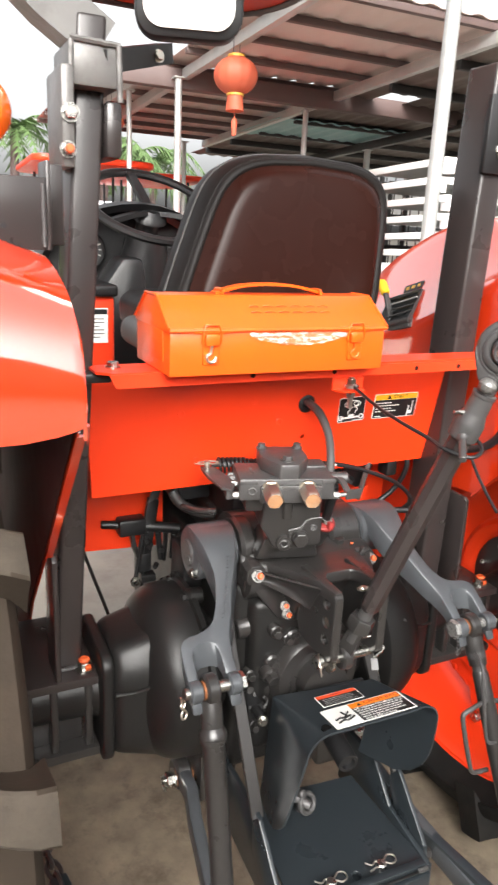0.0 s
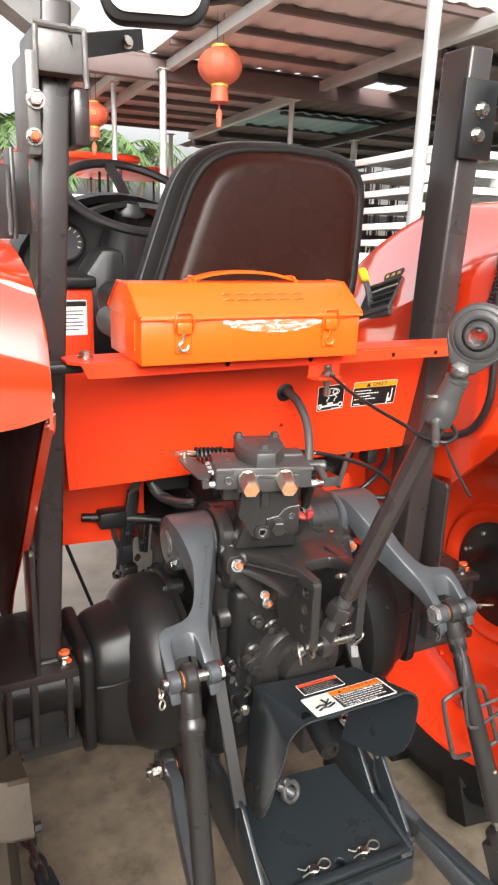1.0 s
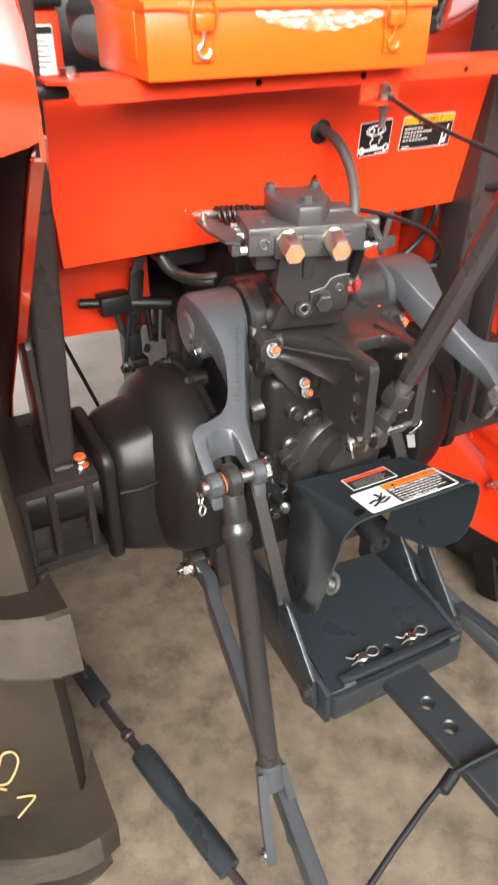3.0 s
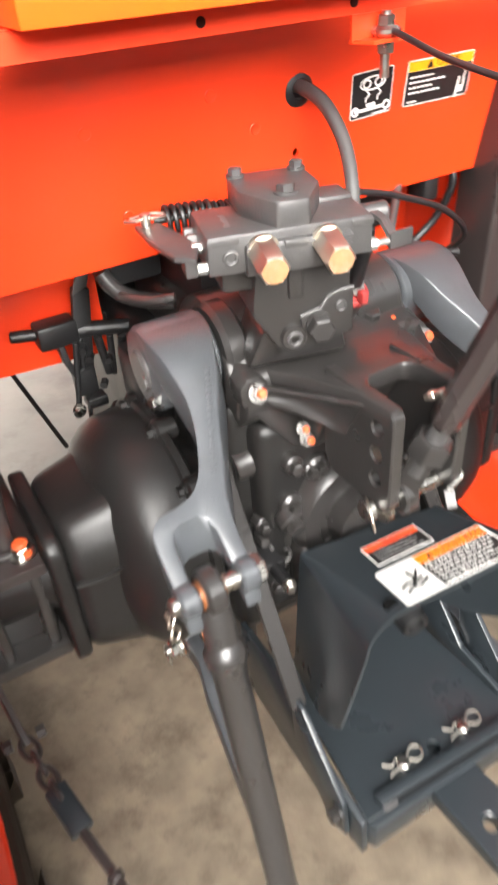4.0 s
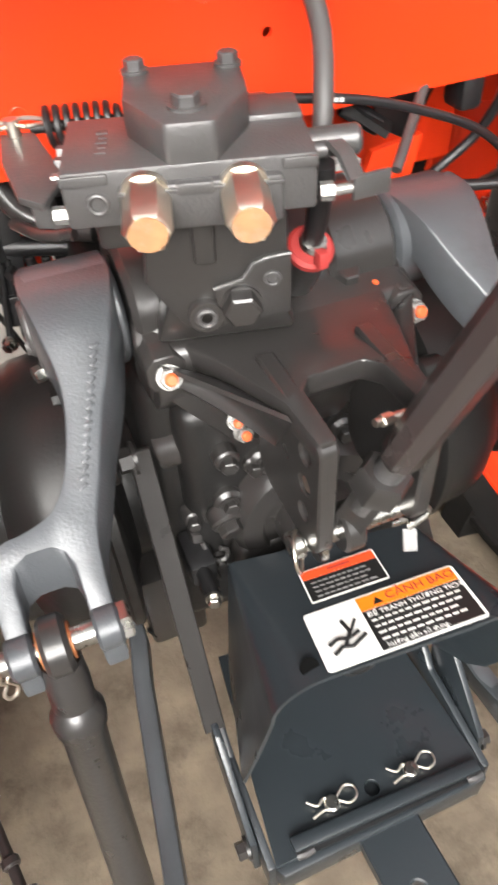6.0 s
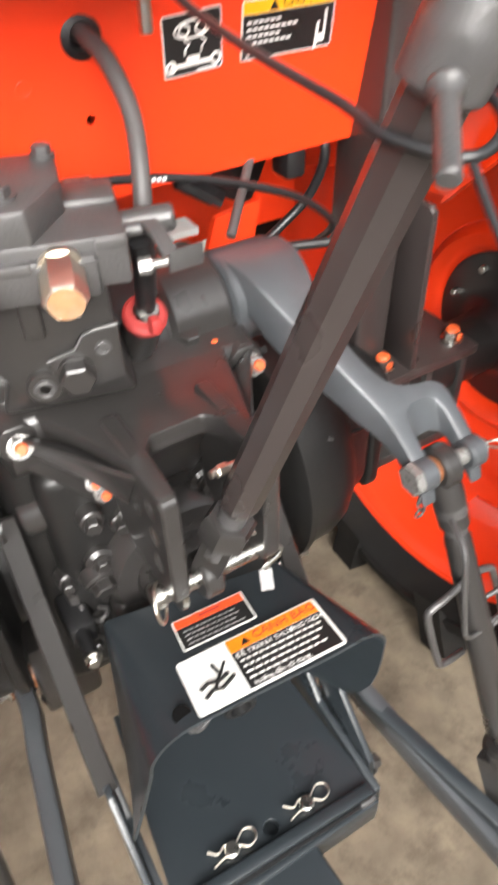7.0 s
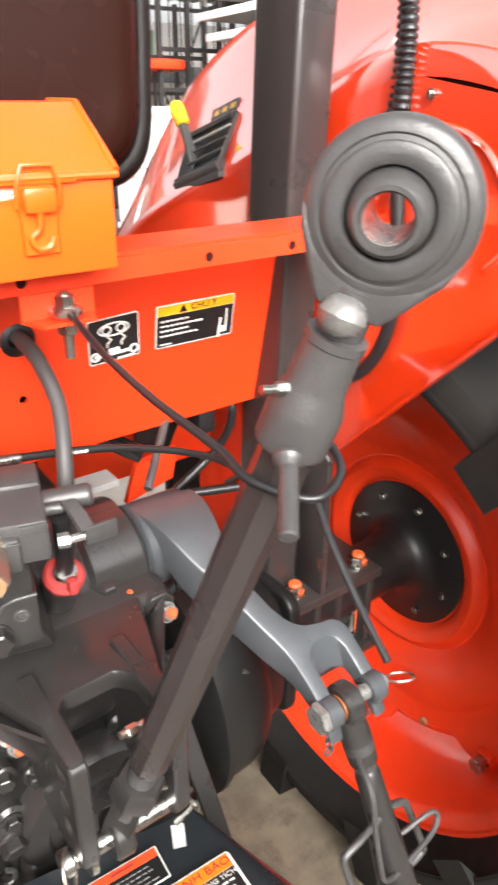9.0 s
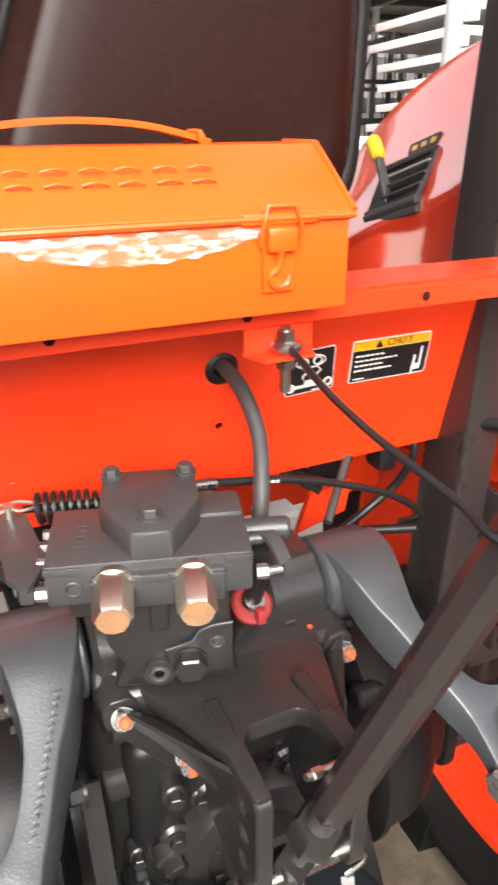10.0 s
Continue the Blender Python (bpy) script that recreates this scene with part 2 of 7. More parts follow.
def ribbed(pts, r, seg=10):
    """A corrugated tube along a line of points."""
    P = [Vector(pts[0])]
    for q in pts[1:]:
        q = Vector(q)
        k = max(1, int((q - P[-1]).length / 0.0022))
        a = P[-1]
        P += [a.lerp(q, (i + 1) / k) for i in range(k)]
    bm = sweep(P, r, seg)
    bm.verts.ensure_lookup_table()
    for i, p in enumerate(P):
        if i % 3 == 0:
            for v in bm.verts[i * seg:(i + 1) * seg]:
                v.co = p + (v.co - p) * 0.80
    return bm


def join(*bms):
    out = bmesh.new()
    for b in bms:
        me = bpy.data.meshes.new("tmp")
        b.to_mesh(me)
        b.free()
        out.from_mesh(me)
        bpy.data.meshes.remove(me)
    return out


def sheet(grid, thick=0.0):
    """A skin over rows of points; thick gives it a second side."""
    bm = bmesh.new()
    v = [[bm.verts.new(p) for p in row] for row in grid]
    for a, b in zip(v, v[1:]):
        for i in range(len(a) - 1):
            bm.faces.new((a[i], a[i + 1], b[i + 1], b[i]))
    bmesh.ops.recalc_face_normals(bm, faces=bm.faces)
    if thick:
        bmesh.ops.solidify(bm, geom=bm.faces[:], thickness=thick)
    return bm


def bolt(name, p, d, r, h, parent, material=None, washer=True, tip=None):
    """A hex bolt head at p that points along d, with its washer and, where it has one, a paint mark."""
    p, d = Vector(p), Vector(d).normalized()
    bms = [hexrod(p + d * 0.002, p + d * (0.002 + h), r)]
    if washer:
        bms.append(rod(p - d * 0.001, p + d * 0.003, r * 1.35, 16))
    ob = part(name, join(*bms), material or CHROME, parent)
    if tip:
        part("paint_mark", rod(p + d * (h + 0.001), p + d * (h + 0.003 + r * 0.55), r * 0.72, 10, 0.002), tip, ob, "orange paint mark")
    return ob


def nutstud(name, p, d, r, h, parent):
    """A stud with a zinc nut and an orange painted end."""
    p, d = Vector(p), Vector(d).normalized()
    ob = part(name, join(rod(p - d * 0.001, p + d * 0.002, r * 1.18, 16), hexrod(p + d * 0.002, p + d * h, r)), WELD, parent)
    part("stud_end", rod(p + d * (h - 0.002), p + d * (h * 1.5), r * 0.60, 12, 0.002), MARK, ob, "orange painted stud end")
    return ob


def holed(outline, holes, axis, a, b, bev=0.0):
    """A plate with round holes (u, v, r), pulled from a to b along an axis."""
    bm = bmesh.new()

    def place(p, d):
        return {"x": (d, p[0], p[1]), "y": (p[0], d, p[1]), "z": (p[0], p[1], d)}[axis]
    loops = [list(outline)] + [[(u + r * math.cos(k * math.pi / 8), v + r * math.sin(k * math.pi / 8)) for k in range(16)] for u, v, r in holes]
    edges = []
    for lp in loops:
        vs = [bm.verts.new(place(p, a)) for p in lp]
        edges += [bm.edges.new((vs[i], vs[(i + 1) % len(vs)])) for i in range(len(vs))]
    bmesh.ops.triangle_fill(bm, use_beauty=True, use_dissolve=True, edges=edges)
    ext = bmesh.ops.extrude_face_region(bm, geom=bm.faces[:], use_keep_orig=True)
    d = {"x": (b - a, 0, 0), "y": (0, b - a, 0), "z": (0, 0, b - a)}[axis]
    bmesh.ops.translate(bm, vec=d, verts=[v for v in ext["geom"] if isinstance(v, bmesh.types.BMVert)])
    bmesh.ops.recalc_face_normals(bm, faces=bm.faces)
    return bevel(bm, bev, 1, 40)


def rounded(x0, x1, y0, y1, r, n=6):
    """A rounded rectangle as a 2D outline; r may be four radii (x1y1, x0y1, x0y0, x1y0)."""
    rs = r if isinstance(r, (tuple, list)) else (r,) * 4
    out = []
    for (cx, cy, sx, sy, q), k in zip(((x1, y1, -1, -1, 0), (x0, y1, 1, -1, 1), (x0, y0, 1, 1, 2), (x1, y0, -1, 1, 3)), rs):
        for i in range(n + 1):
            a = (q + i / n) * math.pi / 2
            out.append((cx + sx * k + k * math.cos(a), cy + sy * k + k * math.sin(a)))
    return out


def text_mesh(body, size, m, material, name, parent, extrude=0.0004):
    """Raised lettering in the built-in font, laid out by the pose m."""
    cu = bpy.data.curves.new(name, "FONT")
    cu.body, cu.size, cu.extrude, cu.align_x, cu.align_y = body, size, extrude, "LEFT", "CENTER"
    tmp = bpy.data.objects.new(name, cu)
    scene.collection.objects.link(tmp)
    bpy.context.view_layer.update()
    me = bpy.data.meshes.new_from_object(tmp.evaluated_get(bpy.context.evaluated_depsgraph_get()))
    bpy.data.objects.remove(tmp)
    bm = bmesh.new()
    bm.from_mesh(me)
    move(bm, m)
    return part(name, bm, material, parent)


def quad_pose(tl, tr, bl):
    """A pose with its origin at tl, x towards tr, y upwards away from bl, and the two lengths."""
    tl, tr, bl = Vector(tl), Vector(tr), Vector(bl)
    x = (tr - tl).normalized()
    z = x.cross(tl - bl).normalized()
    y = z.cross(x)
    m = Matrix((x, y, z)).transposed().to_4x4()
    m.translation = tl
    return m, (tr - tl).length, (tl - bl).length


def flat(x0, x1, y0, y1, z0, z1, m, r=0.0):
    """A thin slab in the plane of the pose m."""
    bm = prism(rounded(x0, x1, y0, y1, r, 4), "z", z0, z1) if r else box(x0, x1, y0, y1, z0, z1)
    return move(bm, m)


def hull(pts, bev=0.003, seg=2):
    """A solid casting web: the convex body round a few points."""
    bm = bmesh.new()
    vs = [bm.verts.new(p) for p in pts]
    res = bmesh.ops.convex_hull(bm, input=vs)
    bmesh.ops.delete(bm, geom=[v for v in bm.verts if not v.link_faces], context="VERTS")
    bmesh.ops.dissolve_limit(bm, angle_limit=radians(4), verts=bm.verts, edges=bm.edges)
    bmesh.ops.recalc_face_normals(bm, faces=bm.faces)
    return bevel(bm, bev, seg, 25)


def ring(p, axis, R, r, seg=20, up=(0, 0, 1)):
    """A closed wire ring round p."""
    m = along(p, Vector(p) + Vector(axis), up)
    return sweep([m @ Vector((R * math.cos(2 * math.pi * i / seg), R * math.sin(2 * math.pi * i / seg), 0)) for i in range(seg)], r, 8, True)


def hairpin(p, axis, side, s, material, parent, name="spring_clip"):
    """A bent wire spring clip at p; it lies in the plane of axis and side."""
    p, a, b = Vector(p), Vector(axis).normalized(), Vector(side).normalized()
    pts = [p + a * u * s + b * v * s for u, v in ((-1.0, -.28), (-.4, -.2), (0, -.34), (.35, -.12), (.8, -.42), (1.25, -.3), (1.3, .12), (.9, .33), (.5, .14), (.2, .0), (-.2, .25), (-.6, .1), (-1.0, .45))]
    return part(name, sweep(curve_points(pts, 5), 0.0016, 8), material, parent)


# ---- the tractor: body, roll bar, fenders, wheels ----
tractor = thing("tractor", (0, 0.2, 0), "orange farm tractor with dark grey three-point linkage at its back", "tractor")


def panel_y(z):
    return 0.217 - (z - 0.93) * 0.172


def build_panel():
    outline = [(-0.373, 0.931), (0.392, 0.939), (0.437, 1.182), (-0.392, 1.182)]
    bm = holed(outline, [(0.059, 1.097, 0.0165), (0.060, 1.022, 0.0048)], "y", 0, 0.004)
    for v in bm.verts:
        v.co.y += panel_y(v.co.z)
    panel = part("rear_panel", bm, ORANGE, tractor, "orange painted sheet panel")
    part("grommet", lathe([(0, 0.0115), (0, 0.021), (0.004, 0.0215), (0.007, 0.018), (0.009, 0.0115), (0, 0.0115)], (0.059, panel_y(1.097) + 0.006, 1.097), (0.059, 0.1, 1.09), 24), BLACK, panel, "black rubber grommet")
    for x, z in ((-0.21, 1.09), (-0.06, 1.105), (-0.17, 0.99), (0.0, 1.06)):
        y = panel_y(z)
        part("weld_mark", lathe([(0, 0.0075), (0.0006, 0.0068), (0.0002, 0.0058), (0.0002, 0)], (x, y, z), (x, y - 1, z - 0.172), 18), ORANGE, panel)
    ledge = part("ledge", join(
        prism([(-0.40, 0.055), (-0.375, 0.036), (0.425, 0.05), (0.440, 0.07), (0.440, 0.112), (-0.385, 0.112), (-0.40, 0.10)], "z", 1.200, 1.204),
        prism([(-0.383, 1.202), (-0.372, 1.180), (0.425, 1.184), (0.440, 1.202)], "y", 0.034, 0.038)), ORANGE, tractor, "folded orange ledge")
    for x in (-0.14, 0.02, 0.20, 0.30):
        # a dark disc on the lip stands in for the hole's shade
        part("ledge_hole", rod((x, 0.0335, 1.192), (x, 0.036, 1.192), 0.0045, 14), SHADERED, ledge, "dark disc for a small punched hole")
    bolt("bolt", (-0.365, 0.085, 1.204), (0, 0, 1), 0.0095, 0.008, ledge)
    bolt("bolt", (0.415, 0.095, 1.204), (0, 0, 1), 0.0095, 0.008, ledge)
    part("ledge_stay", box(-0.43, -0.37, 0.07, 0.10, 1.182, 1.198, 0.004), BLACK, ledge)
    tab = part("tab", join(prism([(0.026, 0.010), (0.072, 0.010), (0.078, 0.036), (0.016, 0.036)], "z", 1.158, 1.161), box(0.016, 0.080, 0.031, 0.034, 1.159, 1.182)), ORANGE, tractor, "orange tab")
    part("stud_bolt", join(rod((0.051, 0.024, 1.126), (0.051, 0.024, 1.183), 0.0048, 12), hexrod((0.051, 0.024, 1.171), (0.051, 0.024, 1.180), 0.0085), rod((0.051, 0.024, 1.1615), (0.051, 0.024, 1.171), 0.0145, 20, 0.003), hexrod((0.051, 0.024, 1.157), (0.051, 0.024, 1.147), 0.0085)), CHROME, tab)
    return panel


panel = build_panel()


def sticker_caution():
    m, w, h = quad_pose((0.224, panel_y(1.105), 1.105), (0.336, panel_y(1.106), 1.106), (0.222, panel_y(1.050), 1.050))
    lab = part("caution_label", flat(0, w, -h, 0, 0.0006, 0.0014, m, 0.003), WHITE, panel, "black warning label with a yellow heading")
    part("label_field", flat(0.0015, w - 0.0015, -h + 0.0015, -h * 0.245, 0.0014, 0.0018, m), LBLACK, lab)
    part("label_heading", flat(0.0015, w - 0.0015, -h * 0.235, -0.0015, 0.0014, 0.0018, m), LYELLOW, lab)
    text_mesh("CHÚ Ý", 0.0125, m @ pose(w * 0.42, -h * 0.125, 0.0021), LBLACK, "lettering", lab, 0.0002)
    part("warning_triangle", move(prism([(0, 0), (0.011, 0), (0.0055, 0.0095)], "z", 0.0018, 0.0022), m @ pose(w * 0.28, -h * 0.21, 0)), LBLACK, lab)
    for k, ww in enumerate((0.42, 0.55, 0.40, 0.50)):
        y = -h * (0.35 + 0.115 * k)
        part("text_line", join(*[flat(0.006 + i * 0.0068, 0.006 + i * 0.0068 + 0.0052, y - 0.0022, y, 0.0018, 0.0021, m) for i in range(int(ww * w / 0.0068))]), WHITE, lab)
    part("text_line", flat(0.006, 0.022, -h + 0.004, -h + 0.0055, 0.0018, 0.0021, m), WHITE, lab)
    part("pictogram", join(flat(w - 0.019, w - 0.016, -h + 0.006, -h * 0.42, 0.0018, 0.0022, m @ pose(0, 0, 0, 0, 0, -4)), flat(w - 0.012, w - 0.0095, -h + 0.012, -h * 0.34, 0.0018, 0.0022, m), flat(w - 0.019, w - 0.010, -h + 0.006, -h + 0.014, 0.0018, 0.0022, m)), WHITE, lab)


def sticker_link():
    m, w, h = quad_pose((0.136, panel_y(1.101), 1.101), (0.200, panel_y(1.105), 1.105), (0.132, panel_y(1.046), 1.046))
    lab = part("linkage_label", flat(0, w, -h, 0, 0.0006, 0.0014, m, 0.003), WHITE, panel, "black label with a white linkage drawing")
    part("label_field", flat(0.0013, w - 0.0013, -h + 0.0013, -0.0013, 0.0014, 0.0018, m, 0.002), LBLACK, lab)

    def band(pts, r):
        return sweep([m @ Vector((x * w, -y * h, 0.0018)) for x, y in pts], r, 6)
    ov = [(0.5 + 0.30 * math.cos(a * math.pi / 8), 0.27 + 0.14 * math.sin(a * math.pi / 8)) for a in range(17)]
    parts = [band(ov, 0.0011)]
    for cx in (0.36, 0.64):
        parts.append(band([(cx + 0.085 * math.cos(a * math.pi / 6), 0.27 + 0.085 * math.sin(a * math.pi / 6)) for a in range(13)], 0.0012))
    parts.append(band([(0.36, 0.42), (0.44, 0.50), (0.36, 0.58), (0.36, 0.66)], 0.0012))
    parts.append(band([(0.64, 0.42), (0.72, 0.50), (0.64, 0.58), (0.64, 0.66)], 0.0012))
    parts.append(flat(0.10 * w, 0.80 * w, -0.86 * h, -0.79 * h, 0.0018, 0.0022, m))
    for cx in (0.11, 0.88):
        parts.append(band([(cx + 0.075 * math.cos(a * math.pi / 6), 0.82 + 0.085 * math.sin(a * math.pi / 6)) for a in range(13)], 0.0014))
    parts.append(flat(0.38 * w, 0.60 * w, -0.78 * h, -0.70 * h, 0.0018, 0.0022, m))
    part("pictogram", join(*parts), WHITE, lab)
    part("text_line", flat(0.55 * w, 0.9 * w, -0.965 * h, -0.94 * h, 0.0018, 0.0022, m), WHITE, lab)


sticker_caution()
sticker_link()


def lean(x, z):
    """Shifts x with height; the posts' lean is fitted to the camera's view."""
    return x + (z - 0.9) * (0.058 if x < 0 else 0.030)


def build_post(s):
    x0, x1, y0, y1 = (-0.444, -0.397, 0.155, 0.240) if s < 0 else (0.388, 0.446, 0.160, 0.245)
    bm = box(x0, x1, y0, y1, 0.617, 1.72 if s < 0 else 1.76, 0.007, 3)
    for v in bm.verts:
        v.co.x = lean(v.co.x, v.co.z) + 0
    post = part("roll_bar_post", bm, STEEL, tractor, "dark grey square roll bar post")
    xi = x1 if s < 0 else x0
    # base plate, clamp block, studs
    bx0, bx1 = (-0.575, -0.389) if s < 0 else (0.397, 0.590)
    part("base_plate", box(bx0, bx1, 0.115, 0.36, 0.600, 0.618, 0.003), STEEL, post)
    part("weld_bead", sweep([(lean(xi, 0.62), y0 - 0.003, 0.6205), (lean((x0 + x1) / 2, 0.62), y0 - 0.003, 0.621), (lean(x0 if s < 0 else x1, 0.62), y0 - 0.003, 0.6205)], 0.0045, 8), CAST, post)
    gx = x0 - 0.022 if s < 0 else x1 - 0.012
    g = prism([(0.118, 0.618), (0.20, 0.618), (0.20, 0.866), (0.128, 0.866), (0.120, 0.858)], "x", gx + (0 if s < 0 else 0.020), gx + (0.010 if s < 0 else 0.030), 0.002)
    part("gusset", g, STEEL, post)
    part("clamp_block", box(bx0 + 0.004, bx1 - 0.004, 0.150, 0.30, 0.462, 0.602, 0.006), IRON, post)
    for x in (bx0 + 0.006, bx0 + 0.052, bx0 + 0.098, bx1 - 0.024):
        part("clamp_rib", box(x, x + 0.014, 0.122, 0.155, 0.462, 0.601, 0.003), IRON, post)
    part("clamp_foot", box(bx0, bx1, 0.112, 0.31, 0.444, 0.464, 0.003), IRON, post)
    for x in ((-0.409, -0.545) if s < 0 else (0.424, 0.562)):
        y = 0.147
        st = part("clamp_stud", join(rod((x, y, 0.435), (x, y, 0.632), 0.0072, 14), rod((x, y, 0.6185), (x, y, 0.622), 0.0175, 20), hexrod((x, y, 0.622), (x, y, 0.633), 0.0132)), CHROME, post)
        part("stud_end", join(rod((x, y, 0.633), (x, y, 0.641), 0.0108, 14, 0.003), rod((x + 0.004, y - 0.008, 0.627), (x + 0.006, y - 0.0135, 0.626), 0.006, 8)), MARK, st, "orange painted nut end")
        part("paint_stripe", rod((x + 0.002, y - 0.0068, 0.47), (x + 0.002, y - 0.0068, 0.59), 0.0013, 8), MARK, st, "reddish paint stripe")
    if s < 0:
        # hinge head with rough weld seams
        hx0, hx1 = lean(x0, 1.62) - 0.012, lean(x1, 1.62) + 0.014
        head = part("hinge_head", box(hx0, hx1, 0.120, 0.25, 1.614, 1.677, 0.006), HINGE, post, "grey hinge block with weld seams, lightened for sky gloss")
        part("hinge_cheek", box(hx1 - 0.016, hx1 + 0.010, 0.14, 0.24, 1.52, 1.603, 0.008), STEEL, post)
        part("hinge_cheek", box(hx0 - 0.016, hx0 + 0.004, 0.11, 0.23, 1.50, 1.64, 0.006), HINGE, post)
        for (xa, za), (xb, zb) in (((hx0, 1.676), (hx1, 1.672)), ((hx0 + 0.002, 1.672), (hx0, 1.612)), ((hx1 - 0.002, 1.672), (hx1, 1.597))):
            pts = [Vector((xa + (xb - xa) * t / 10, 0.118 + random.uniform(-0.001, 0.001), za + (zb - za) * t / 10 + random.uniform(-0.0012, 0.0012))) for t in range(11)]
            part("weld_seam", sweep(pts, 0.0045, 7), HINGE, head, "rough silvery weld seam")
        part("upper_hoop", sweep([(-0.355, 0.19, 1.684), (-0.432, 0.19, 1.734), (-0.56, 0.19, 1.84), (-0.60, 0.19, 2.10)], 0, section=[(-0.032, -0.033), (0.032, -0.033), (0.032, 0.033), (-0.032, 0.033)]), HINGE, post)
        part("cross_tube", sweep([(-0.372, 0.13, 1.650), (-0.20, 0.34, 1.722)], 0, section=[(-0.016, -0.016), (0.016, -0.016), (0.016, 0.016), (-0.016, 0.016)]), BLACK, post)
        bolt("bolt", (-0.235, 0.27, 1.70), (0.2, -1, 0.1), 0.008, 0.008, post, BRASS)
        bolt("bolt", (hx0 - 0.004, 0.108, 1.575), (0, -1, 0), 0.010, 0.010, head)
        bolt("bolt", (hx0 - 0.008, 0.108, 1.525), (0, -1, 0), 0.009, 0.010, head, tip=MARK)
        lb = part("lamp_bracket", box(-0.60, -0.4745, 0.000, 0.006, 1.385, 1.478, 0.002), STEEL, post)
        part("bracket_web", box(-0.474, -0.468, 0.0, 0.0595, 1.385, 1.50, 0.002), STEEL, post)
        part("bracket_foot", box(-0.472, -0.44, 0.06, 0.075, 1.39, 1.50, 0.003), STEEL, post)
        pts = [Vector((-0.478 + random.uniform(-0.001, 0.001), -0.002, 1.47 - 0.008 * i)) for i in range(11)]
        part("weld_seam", sweep(pts, 0.003, 7), CAST, lb, "rough silvery weld seam")
        part("plate_hole", rod((-0.53, -0.0015, 1.415), (-0.53, 0.002, 1.415), 0.004, 12), BLACK, lb, "small drilled hole")
        part("turn_signal", lathe([(0, 0.0), (0.002, 0.028), (0.014, 0.040), (0.03, 0.043), (0.04, 0.040), (0.06, 0.038), (0.06, 0)], (-0.563, -0.085, 1.545), (-0.563, 0.0, 1.545), 24), mat("amber_lens", (0.8, 0.14, 0.01), 0.15, 0, 0.05, 20, 0, 60, 0.8), lb, "amber turn signal lens")
    else:
        hinge = part("hinge_plate", box(0.398, 0.482, 0.146, 0.160, 1.555, 1.70, 0.003), BLACK, post)
        for z, x in ((1.645, 0.442), (1.598, 0.438)):
            bolt("bolt", (x, 0.146, z), (0, -1, 0), 0.0115, 0.012, hinge)
    return post


for side in (-1, 1):
    build_post(side)


